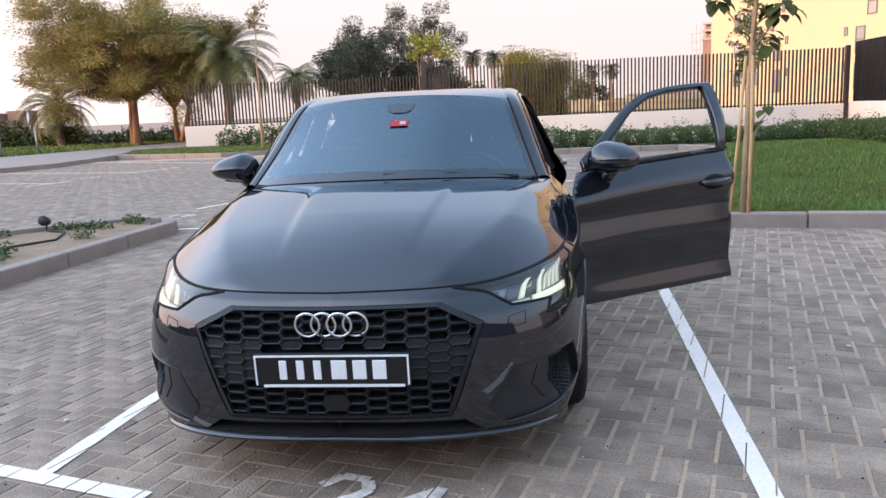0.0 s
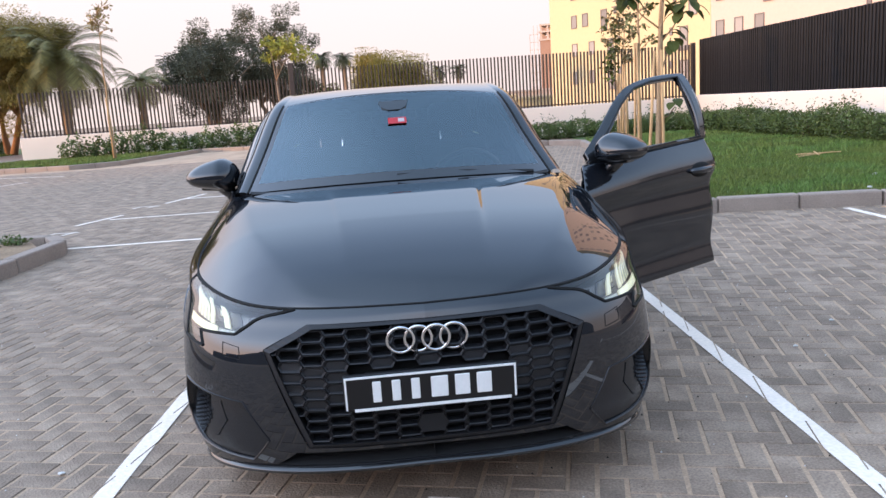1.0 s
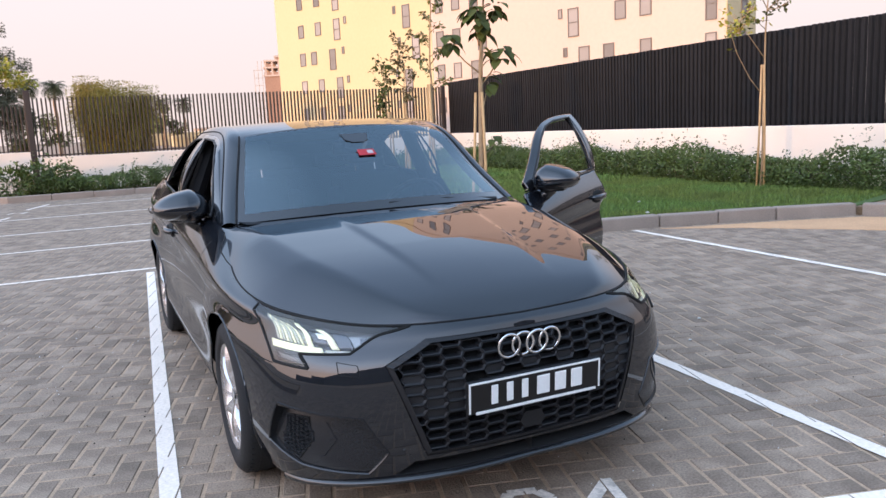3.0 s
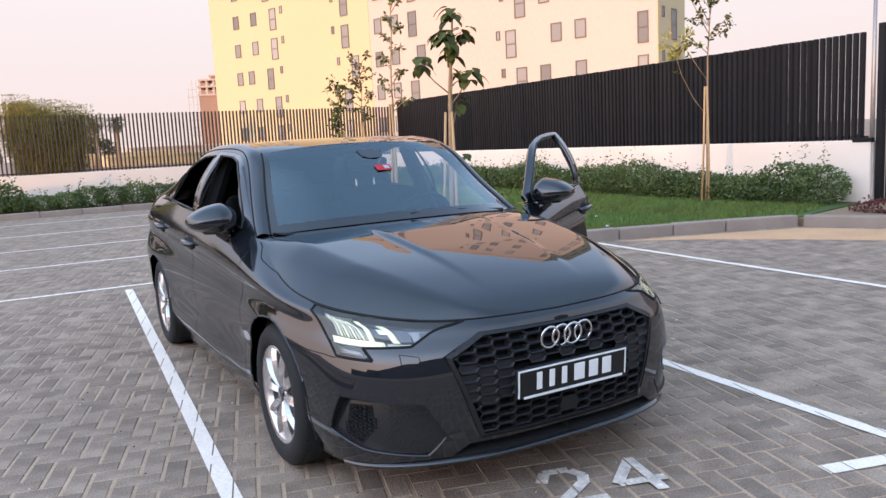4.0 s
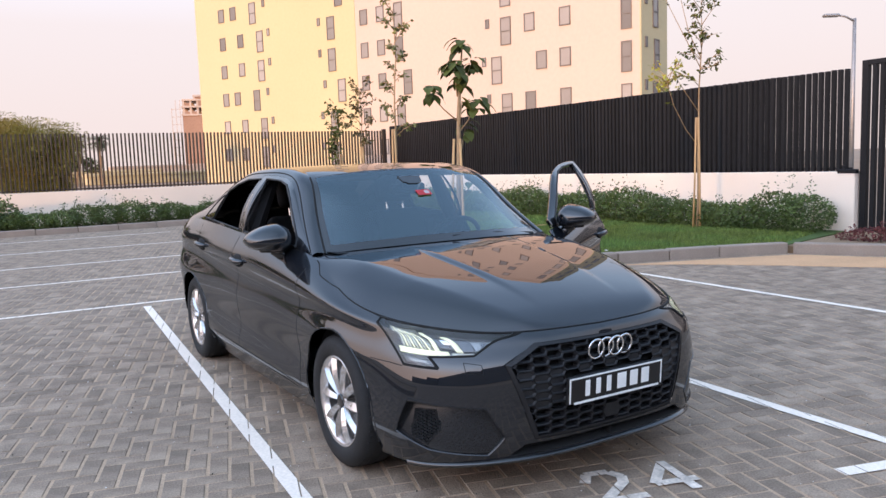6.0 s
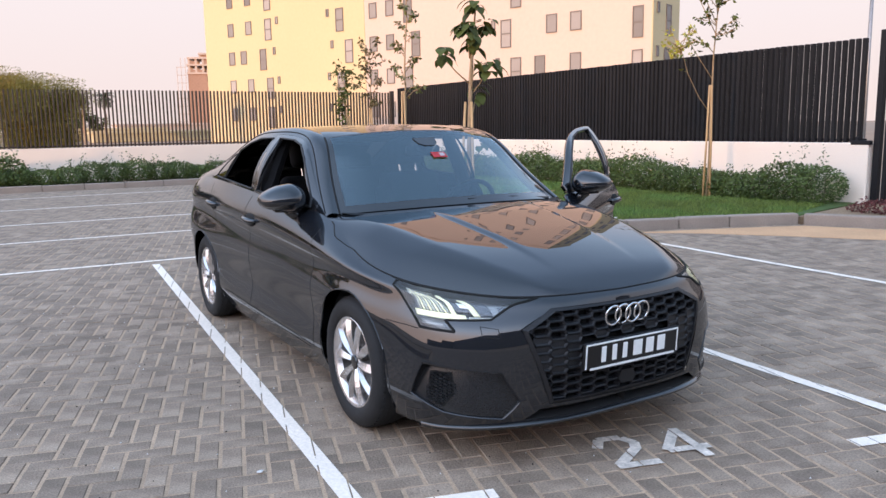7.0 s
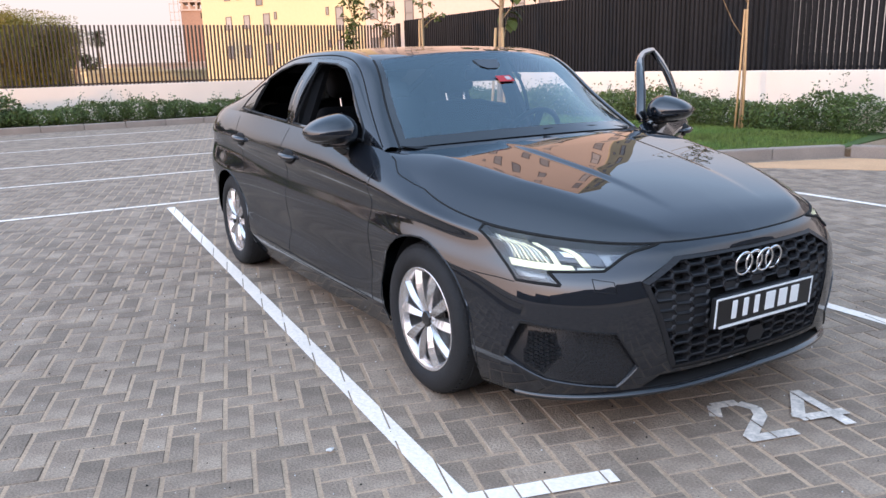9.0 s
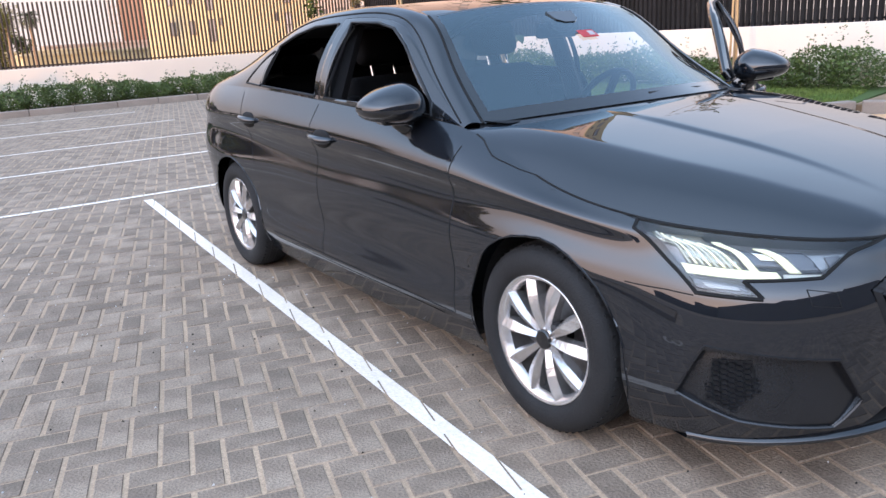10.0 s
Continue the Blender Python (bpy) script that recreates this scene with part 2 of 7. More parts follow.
def tube(bm, points, radii, sides=8):
    """A round limb along points, with a radius at each."""
    pts = [Vector(p) for p in points]
    rings = []
    for i, p in enumerate(pts):
        d = (pts[min(i + 1, len(pts) - 1)] - pts[max(i - 1, 0)]).normalized()
        a = d.cross(Vector((0, 0, 1)) if abs(d.z) < 0.9 else Vector((1, 0, 0))).normalized()
        b = d.cross(a)
        rings.append([bm.verts.new(p + radii[i] * (math.cos(t) * a + math.sin(t) * b)) for t in (2 * math.pi * k / sides for k in range(sides))])
    for r, s in zip(rings, rings[1:]):
        for k in range(sides):
            bm.faces.new((r[k], r[(k + 1) % sides], s[(k + 1) % sides], s[k]))
    bm.faces.new(rings[0][::-1])
    bm.faces.new(rings[-1])


def lathe(bm, profile, steps, axis_turn=None):
    """A profile of (radius, along) turned round the x axis."""
    rings = []
    for k in range(steps):
        t = 2 * math.pi * k / steps
        rings.append([bm.verts.new((a, r * math.cos(t), r * math.sin(t))) for r, a in profile])
    for k in range(steps):
        r, s = rings[k], rings[(k + 1) % steps]
        for i in range(len(profile) - 1):
            bm.faces.new((r[i], r[i + 1], s[i + 1], s[i]))


def prism(bm, outline, depth, m=None):
    """A flat outline of (x, z) pushed back along y by depth."""
    front = [bm.verts.new((x, 0, z)) for x, z in outline]
    back = [bm.verts.new((x, depth, z)) for x, z in outline]
    n = len(outline)
    bm.faces.new(front)
    bm.faces.new(back[::-1])
    for i in range(n):
        bm.faces.new((front[i], back[i], back[(i + 1) % n], front[(i + 1) % n]))
    if m:
        bmesh.ops.transform(bm, matrix=m, verts=front + back)

# ---- the place: ground, walls, fences, kerbs ----
TILT = radians(-16.0)  # the paving, the kerb and the bay fronts share this turn
E1, E2 = Vector((math.cos(TILT), math.sin(TILT), 0)), Vector((-math.sin(TILT), math.cos(TILT), 0))


def sheet(name, outline, z, material, label, category="ground", kind="structure"):
    """A flat or gently rising piece of ground."""
    bm = bmesh.new()
    top = [bm.verts.new((*p[:2], p[2] if len(p) > 2 else z)) for p in outline]
    bm.faces.new(top)
    low = [bm.verts.new((*p[:2], z - 0.3)) for p in outline]
    for i in range(len(outline)):
        bm.faces.new((top[i], low[i], low[(i + 1) % len(outline)], top[(i + 1) % len(outline)]))
    return tagged(part(name, bm, material), label, category, kind=kind)


bm = bmesh.new()
n = 40
rings = []
for r in (0.0, 30, 70, 160, 400, 1000, 3000):
    rings.append([bm.verts.new((r * math.cos(2 * math.pi * k / n), 15 + r * math.sin(2 * math.pi * k / n), -0.06)) for k in range(n if r else 1)])
for a, b in zip(rings, rings[1:]):
    for k in range(n):
        bm.faces.new((a[0], b[k], b[(k + 1) % n]) if len(a) == 1 else (a[k], b[k], b[(k + 1) % n], a[(k + 1) % n]))
tagged(part("ground", bm, "desert"), "flat sandy desert ground reaching to the horizon", "ground", kind="structure")

pavement = sheet("pavement", [(-30, -14), (9.7, -14), (9.7, 20.8), (-3, 20.8), (-3.4, 34), (-7.5, 31), (-9, 23.9), (-15, 24.2), (-30, 17)], -0.0035, "joint_sand", "grey concrete block paving laid in a herringbone with sandy joints", "paving")


def wall(name, a, b, height, thick, material, label):
    """A plastered wall from a to b with a slightly proud coping."""
    a, b = Vector((*a, 0)), Vector((*b, 0))
    d = (b - a).normalized()
    length = (b - a).length
    m = Matrix.Translation(a) @ Matrix.Rotation(math.atan2(d.y, d.x), 4, "Z")
    bm = bmesh.new()
    box(bm, (0, -thick / 2, -0.2), (length, thick / 2, height), bevel=0.012)
    ob = part(name, bm, material)
    ob.matrix_world = m
    return tagged(ob, label, "wall", kind="structure")


BACK_Y, SIDE_X, WALL_H = 20.9, 9.75, 1.05
wall("wall_north", (-2.35, BACK_Y + 0.1), (SIDE_X + 0.2, BACK_Y + 0.1), 1.0, 0.2, "wall_paint", "low white plastered boundary wall behind a green hedge")
wall("wall_east", (SIDE_X + 0.1, BACK_Y), (SIDE_X + 0.1, 4.75), WALL_H, 0.2, "wall_paint", "low white plastered boundary wall under a black fence")
# unseen walls added to shade the car park and darken reflections in the car
wall("wall_south", (-80.0, -26.0), (52.0, -26.0), 11.0, 0.3, "blocker_wall", "tall plain unseen wall added in the south to block low sun and sky")
wall("wall_west_low", (-80.0, -8.6), (-80.0, 12.0), 6.2, 0.3, "blocker_wall", "lower plain unseen wall added in the west to limit the low sun")
wall("wall_west", (-80.0, -26.3), (-80.0, -8.6), 10.0, 0.3, "blocker_wall", "plain unseen wall added in the west to block the low sun")
wall("wall_far", (-14.4, 31.0), (-2.5, 32.74), 1.06, 0.2, "wall_paint", "low white plastered wall across the driveway")


def fence(name, a, b, low, high, step, width, deep, material, label):
    """Upright slats on a foot rail; every slat is a piece of its own."""
    a, b = Vector((*a, 0)), Vector((*b, 0))
    d, length = (b - a).normalized(), (b - a).length
    f = thing(name, label, "fence")
    f.matrix_world = Matrix.Translation(a) @ Matrix.Rotation(math.atan2(d.y, d.x), 4, "Z")
    bm = bmesh.new()
    box(bm, (-width / 2, -deep / 2, low), (width / 2, deep / 2, high), bevel=0.006)
    first = part("slat", bm, material, f)
    count = int(length / step)
    rng = random.Random(4)
    for k in range(count):
        s = first if k == 0 else new("slat", first.data)
        s.parent = f
        s.location = (step * (k + 0.5), rng.uniform(-0.003, 0.003), rng.uniform(-0.004, 0.004))
    for z in (low + 0.03,):
        bm = bmesh.new()
        box(bm, (0, deep / 2, z), (length, deep / 2 + 0.02, z + 0.035), bevel=0.004)
        part("rail", bm, material, f)
    return f


fence("slat_fence", (-2.25, BACK_Y + 0.08), (9.62, BACK_Y + 0.08), 1.0, 2.55, 0.104, 0.040, 0.075, "slat_brown", "open fence of dark brown upright metal slats on a white wall")
fence("slat_fence", (SIDE_X + 0.08, BACK_Y - 0.1), (SIDE_X + 0.08, 4.86), WALL_H, 2.68, 0.112, 0.066, 0.075, "slat_black", "dense fence of black upright metal slats on a white wall")
fence("slat_fence", (-14.3, 31.05), (-2.6, 32.76), 1.06, 2.85, 0.15, 0.06, 0.09, "slat_brown", "open fence of dark slats on the far white wall")
bm = bmesh.new()
box(bm, (-0.075, -0.06, 0), (0.075, 0.06, 2.75), m=pose(-2.32, BACK_Y + 0.02, 0), bevel=0.008)
tagged(part("fence_post", bm, "slat_brown"), "dark steel fence end post beside the driveway", "post")
bm = bmesh.new()
box(bm, (-0.06, -0.06, 0), (0.06, 0.06, 2.6), m=pose(9.66, BACK_Y + 0.03, 0), bevel=0.006)
tagged(part("fence_post", bm, "slat_brown"), "slim dark steel post where two fences meet", "post")

# the gate beside the white wall
gate = thing("sliding_gate", "tall black slatted steel gate, shut, beside the white wall", "gate", (9.88, 4.72, 0))
bm = bmesh.new()
for y0, y1, z0, z1 in ((-0.1, 0.0, 0.03, 2.78), (-4.1, -4.0, 0.03, 2.78), (-4.0, -0.1, 2.70, 2.78), (-4.0, -0.1, 0.05, 0.15)):
    box(bm, (-0.05, y0, z0), (0.05, y1, z1), bevel=0.005)
part("gate_frame", bm, "slat_black", gate)
bm = bmesh.new()
box(bm, (-0.05, -0.035, 0.15), (0.03, 0.035, 2.70), bevel=0.005)
slat = part("slat", bm, "slat_black", gate)
for k in range(31):
    s = slat if k == 0 else new("slat", slat.data)
    s.parent, s.location = gate, (0, -0.2 - 0.122 * k, 0)
bm = bmesh.new()
box(bm, (-0.14, 0.0, 1.02), (-0.06, 0.32, 1.09), bevel=0.008)
box(bm, (-0.12, 0.2, 0.96), (-0.08, 0.26, 1.15), bevel=0.005)
part("latch_bar", bm, "slat_black", gate, "black sliding latch bar")


def kerb_run(points, name, label, step=0.95, width=0.15, height=0.15, group=""):
    """Kerb stones end to end along a line, each a piece of its own."""
    run = tagged(new(name), label, "kerb", group, "structure")
    rng = random.Random(len(points) + int(points[0][0] * 10))
    shared = {}
    for p, q in zip(points, points[1:]):
        p, q = Vector((*p, 0)), Vector((*q, 0))
        d, length = (q - p).normalized(), (q - p).length
        count = max(1, round(length / step))
        size = round(length / count, 3)
        if size not in shared:
            bm = bmesh.new()
            box(bm, (0.005, -width, -0.15), (size - 0.005, 0, height), bevel=0.018, seg=2)
            ob = part("kerb_stone", bm, "kerb", run)
            shared[size] = ob.data
            bpy.data.objects.remove(ob)
        for k in range(count):
            s = new("kerb_stone", shared[size])
            s.parent = run
            at = p + d * size * k
            s.matrix_local = Matrix.Translation((*at.xy, rng.uniform(-0.006, 0.004))) @ Matrix.Rotation(math.atan2(d.y, d.x) + rng.uniform(-0.004, 0.004), 4, "Z")
    return run


kerb_run([(7.33, 4.22), (6.4, 4.62), (5.0, 5.12), (2.62, 5.62), (2.3, 5.85), (2.5, 6.4), (4.85, 15.3), (5.2, 17.6), (4.6, 18.6), (-2.9, 18.75), (-3.4, 19.2), (-3.3, 20.2), (-2.5, 20.75)], "kerb_lawn", "pale grey concrete kerb stones edging the lawn and the hedge bed")
kerb_run([(8.6, 1.6), (7.95, 3.0), (7.33, 4.16)], "kerb_gate", "pale grey concrete kerb stones before the gate bed")
kerb_run([(-4.0, 0.6), (-3.86, 3.3), (-3.62, 6.2), (-3.86, 6.62), (-4.3, 6.72), (-4.75, 6.25), (-5.35, 5.7), (-6.1, 4.6), (-7.2, 0.6)], "kerb_island", "pale grey concrete kerb stones round a planting bed")
kerb_run([(-4.4, 29.3), (-7.2, 30.6), (-8.0, 27.0), (-8.6, 24.6), (-10.0, 23.9), (-14.9, 25.8), (-14.7, 24.0), (-14.4, 21.1), (-15.1, 19.3), (-19.0, 14.0)], "kerb_driveway", "sandy concrete kerb stones beside the driveway")

sheet("lawn", [(2.62 + 0.1, 5.62 + 0.12), (5.02, 5.24), (6.45, 4.74), (7.36, 4.34), (9.7, 4.85), (9.7, 20.8), (5.6, 20.8), (5.5, 18.6), (4.95, 15.5), (3.2, 8.0)], 0.10, "lawn_soil", "short green lawn behind a kerb", "lawn")
sheet("hedge_bed", [(-3.2, 19.1), (-2.9, 18.9), (5.5, 18.75), (5.6, 20.8), (-2.4, 20.8), (-3.2, 20.2)], 0.08, "soil", "brown soil bed under the boundary hedge", "soil")
sheet("planting_bed", [(-4.12, 0.6), (-3.98, 3.3), (-3.76, 6.15), (-3.95, 6.5), (-4.26, 6.58), (-4.66, 6.14), (-5.24, 5.62), (-5.98, 4.55), (-7.06, 0.6)], 0.11, "soil", "dry sandy planting bed inside a kerb", "soil")
sheet("gate_bed", [(8.74, 1.66), (8.08, 3.06), (7.44, 4.2), (7.38, 4.3), (9.8, 4.8), (9.8, 1.66)], 0.10, "soil", "soil bed with red plants before the gate", "soil")
sheet("sand_patch", [(4.9, 5.0), (6.35, 4.48), (7.26, 4.08), (7.8, 3.0), (8.4, 1.7), (7.6, 1.6), (7.0, 2.5), (6.3, 3.5), (5.6, 4.4)], 0.004, "sand", "loose orange sand drifted over the paving beside the kerb", "sand")
sheet("verge", [(-14.7, 26.0), (-10.1, 24.1), (-8.8, 24.8), (-8.2, 27.1), (-7.4, 30.7), (-7.6, 31.9), (-14.4, 30.9), (-16.4, 29.6), (-15.6, 27.2)], 0.08, "lawn_soil", "grass verge before the far white wall", "lawn")
sheet("verge", [(-22.1, 29.4), (-20.9, 33.8), (-20.4, 38.5), (-19.7, 43.0), (-21.5, 60.0), (-60, 60), (-60, 15.0), (-50, 14.6), (-34, 22.4)], 0.08, "lawn_soil", "broad grass verge under the trees", "lawn")
sheet("walkway", [(-60, 0), (-19.2, 14.0), (-15.25, 19.3), (-14.55, 21.1), (-14.85, 24.0), (-14.95, 25.9), (-15.6, 27.2), (-16.5, 29.6), (-15.2, 31.2), (-16.5, 36.6), (-19.0, 44.0), (-19.7, 43.0), (-20.4, 38.5), (-20.9, 33.8), (-22.1, 29.4), (-34, 22.4), (-50, 14.6), (-60, 15)], 0.10, "kerb", "pale concrete walkway between two grass verges", "path")


# ---- painted markings: each shows only on the block faces, broken at the joints ----
BLOCK, GAP_WIDE, GAP_THIN = 0.1, 0.012, 0.004


def blocks(x0, x1, y0, y1):
    """Herringbone blocks as rectangles in the paving's own axes: (a0, a1, b0, b1), a along E1, b along E2."""
    ends = [Vector((x, y, 0)) for x in (x0, x1) for y in (y0, y1)]
    ia = [math.floor(min(e.dot(E1) for e in ends) / BLOCK) - 2, math.ceil(max(e.dot(E1) for e in ends) / BLOCK) + 2]
    ib = [math.floor(min(e.dot(E2) for e in ends) / BLOCK) - 2, math.ceil(max(e.dot(E2) for e in ends) / BLOCK) + 2]
    for i in range(*ia):
        for j in range(*ib):
            k = (i + j) % 4
            if k == 0:
                r = (i, i + 2, j, j + 1)
            elif k == 2:
                r = (i, i + 1, j, j + 2)
            else:
                continue
            a0, a1, b0, b1 = (v * BLOCK for v in r)
            c = E1 * (a0 + a1) / 2 + E2 * (b0 + b1) / 2
            if x0 <= c.x <= x1 and y0 <= c.y <= y1:
                yield a0 + GAP_WIDE / 2, a1 - GAP_WIDE / 2, b0 + GAP_THIN / 2, b1 - GAP_THIN / 2


def clipped(poly, r):
    """What lies of a polygon in paving axes inside a block."""
    for axis, limit, sign in ((0, r[0], 1), (0, r[1], -1), (1, r[2], 1), (1, r[3], -1)):
        out = []
        for p, q in zip(poly, poly[1:] + poly[:1]):
            pin, qin = sign * (p[axis] - limit) >= 0, sign * (q[axis] - limit) >= 0
            if pin:
                out.append(p)
            if pin != qin:
                t = (limit - p[axis]) / (q[axis] - p[axis])
                out.append((p[0] + t * (q[0] - p[0]), p[1] + t * (q[1] - p[1])))
        poly = out
        if len(poly) < 3:
            return []
    return poly


def marking(name, polys, label, material="line_paint", category="road marking"):
    """Paint on the paving: convex outlines in the world's x, y."""
    verts, faces = [], []
    for lift, poly in enumerate(polys):
        own = [(p[0] * E1.x + p[1] * E1.y, p[0] * E2.x + p[1] * E2.y) for p in poly]
        xs, ys = [p[0] for p in poly], [p[1] for p in poly]
        for r in blocks(min(xs) - 0.2, max(xs) + 0.2, min(ys) - 0.2, max(ys) + 0.2):
            piece = clipped(own, (r[0] - 0.003, r[1] + 0.003, r[2] - 0.002, r[3] + 0.002))
            if len(piece) > 2:
                faces.append(tuple(range(len(verts), len(verts) + len(piece))))
                verts += [(*(E1 * a + E2 * b).xy, (0.0045 if name == "bay_front_line" else 0.0035) + 0.0006 * lift) for a, b in piece]
    return tagged(mesh_object(name, verts, faces, material), label, category, kind="structure")


def stripe(p, q, width=0.078):
    p, q = Vector(p), Vector(q)
    d = (q - p).normalized()
    s = Vector((-d.y, d.x)) * width / 2
    return [tuple(p + s), tuple(p - s), tuple(q - s), tuple(q + s)]


def at_line(along, off=0.0):
    """A point of the bay fronts' line."""
    return Vector((-1.205, 0.08)) + E1.xy * along + E2.xy * off


BAY = "white painted parking bay line, chipped at the joints"
marking("bay_line", [stripe((-1.205, 0.1), (-0.775, 6.2))], BAY)
marking("bay_line", [stripe((1.40, -0.72), (1.72, 5.45))], BAY)
marking("bay_line", [stripe((4.24, -1.5), (4.59, 5.1))], BAY)
marking("bay_front_line", [stripe(at_line(-0.46), at_line(0.52))], "short white painted cross line at a bay front")
marking("bay_front_line", [stripe(at_line(2.17), at_line(3.25))], "short white painted cross line at a bay front")
marking("bay_front_line", [stripe(at_line(5.2), at_line(6.2))], "short white painted cross line at a bay front")
for y0, y1, x0 in ((6.55, 6.36, -3.62), (9.05, 8.85, -3.95), (11.3, 11.1, -3.4), (13.95, 13.85, -2.8), (16.8, 16.75, -2.2)):
    marking("bay_line", [stripe((x0, y0), (1.7, y1))], "white painted line of the cross row of bays")
for p, q in (((-4.27, 8.6), (-3.9, 9.5)), ((-3.6, 10.75), (-3.2, 11.95)), ((-3.0, 13.4), (-2.6, 14.6)), ((-2.4, 16.2), (-2.0, 17.4))):
    marking("bay_front_line", [stripe(p, q)], "short white painted cross line of the cross row")
marking("bay_front_line", [stripe((-15.0, 19.1), (-9.8, 17.4)), stripe((-9.8, 17.4), (-9.3, 19.1)), stripe((-12.1, 15.05), (-10.3, 14.5)), stripe((-10.6, 13.9), (-10.2, 15.1)), stripe((-13.3, 23.0), (-8.9, 20.5)), stripe((-10.45, 15.8), (-10.1, 16.2))], "far white painted bay lines by the driveway")

# bay numbers, in worn paint
chain = lambda *pts: tuple(zip(pts, pts[1:]))
DIGITS = {"2": (((0.0, 0.215), (0.045, 0.30)), ((0.04, 0.30), (0.15, 0.30)), ((0.15, 0.29), (0.185, 0.23)), ((0.185, 0.235), (0.16, 0.165)), ((0.165, 0.175), (0.01, 0.03)), ((0.0, 0.022), (0.20, 0.022))), "4": (((0.145, 0.0), (0.145, 0.31)), ((0.15, 0.30), (0.0, 0.10)), ((0.0, 0.095), (0.205, 0.095))), "3": chain((0.0, 0.255), (0.045, 0.295), (0.115, 0.295), (0.165, 0.265), (0.168, 0.21), (0.13, 0.172), (0.075, 0.162)) + chain((0.125, 0.158), (0.18, 0.118), (0.182, 0.062), (0.13, 0.016), (0.05, 0.014), (0.0, 0.05))}


def digit(sign, corner, width=0.048):
    c = Vector(corner)
    return [stripe(c + E1.xy * a[0] + E2.xy * a[1], c + E1.xy * b[0] + E2.xy * b[1], width) for a, b in DIGITS[sign]]


marking("bay_number", digit("2", (-0.155, -0.165)) + digit("4", (0.115, -0.235)), "worn white painted bay number 24", "worn_paint")
marking("bay_number", digit("3", (-2.49, 0.44)), "worn white painted bay number on the paving", "worn_paint")
for x, y in ((-4.35, 7.75), (-4.0, 10.3), (-3.4, 12.9), (-2.7, 15.4)):
    marking("bay_number", [stripe((x, y), (x + 0.08, y + 0.2), 0.06), stripe((x + 0.25, y - 0.05), (x + 0.33, y + 0.2), 0.06), stripe((x + 0.05, y + 0.2), (x + 0.4, y + 0.12), 0.05)], "worn white painted bay number in the cross row", "worn_paint")


# ---- the blocks: the nearest as single pieces, the rest joined ----
def block_mesh(r):
    a0, a1, b0, b1 = r
    c = 0.004
    up = [(a0 + c, b0 + c), (a1 - c, b0 + c), (a1 - c, b1 - c), (a0 + c, b1 - c)]
    low = [(a0, b0), (a1, b0), (a1, b1), (a0, b1)]
    return [(a, b, 0.0) for a, b in up] + [(a, b, -0.007) for a, b in low]


BLOCK_FACES = [(0, 1, 2, 3), (4, 5, 1, 0), (5, 6, 2, 1), (6, 7, 3, 2), (7, 4, 0, 3)]


def paving():
    keep_out = lambda c: (c.x > 2.3 and c.y > np.interp(c.x, (2.62, 5.0, 6.4, 7.33, 7.95, 8.6), (5.62, 5.12, 4.62, 4.22, 3.0, 1.6)) + 0.05 and c.x > 2.3 + (c.y - 5.85) * 0.27 - 0.1) or (c.x < -3.8 and 0.4 < c.y < 6.6 and c.x > np.interp(c.y, (0.6, 4.6, 5.7, 6.25, 6.7), (-7.2, -6.1, -5.35, -4.75, -4.3))) or (c.y > 18.75 and c.x > -3.4) or (c.x < -8.6 and c.y > 23.4)
    verts, faces, near = [], [], []
    rng = random.Random(11)
    for r in blocks(-19, 9.4, -7.0, 23.0):
        c = E1 * (r[0] + r[1]) / 2 + E2 * (r[2] + r[3]) / 2
        if keep_out(c):
            continue
        if -2.35 < c.x < -1.0 and -0.3 < c.y < 2.0 or (-1.0 < c.x < 0.45 and -0.75 < c.y < -0.1):
            near.append(r)
            continue
        at = len(verts)
        dz, ta, tb = rng.uniform(-0.0022, 0.001), rng.uniform(-0.012, 0.012), rng.uniform(-0.012, 0.012)
        ca, cb = (r[0] + r[1]) / 2, (r[2] + r[3]) / 2
        verts += [(*(E1 * a + E2 * b).xy, z + dz + ta * (a - ca) + tb * (b - cb)) for a, b, z in block_mesh(r)]
        faces += [tuple(at + i for i in f) for f in BLOCK_FACES]
    rest = mesh_object("paving_blocks", verts, faces, "paver_far", pavement)
    tagged(rest, kind="stuff")
    shared = {}
    near.sort(key=lambda r: (r[0] + r[1] + 2.6) ** 2 + (r[2] + r[3] - 0.4) ** 2)
    for r in near[:300]:
        size = (round(r[1] - r[0], 3), round(r[3] - r[2], 3))
        if size not in shared:
            me = bpy.data.meshes.new("paving_block")
            me.from_pydata(block_mesh((-size[0] / 2, size[0] / 2, -size[1] / 2, size[1] / 2)), [], BLOCK_FACES)
            me.materials.append(MATS["paver"])
            shared[size] = me
        b = new("paving_block", shared[size])
        b.parent = pavement
        c = E1 * (r[0] + r[1]) / 2 + E2 * (r[2] + r[3]) / 2
        b.matrix_local = Matrix.Translation((c.x, c.y, rng.uniform(-0.002, 0.0008))) @ Euler((rng.uniform(-0.012, 0.012), rng.uniform(-0.012, 0.012), TILT + rng.uniform(-0.008, 0.008))).to_matrix().to_4x4()
    verts, faces = [], []
    for r in near[300:]:
        at = len(verts)
        verts += [(*(E1 * a + E2 * b).xy, z) for a, b, z in block_mesh(r)]
        faces += [tuple(at + i for i in f) for f in BLOCK_FACES]
    if faces:
        tagged(mesh_object("paving_blocks", verts, faces, "paver_far", pavement), kind="stuff")


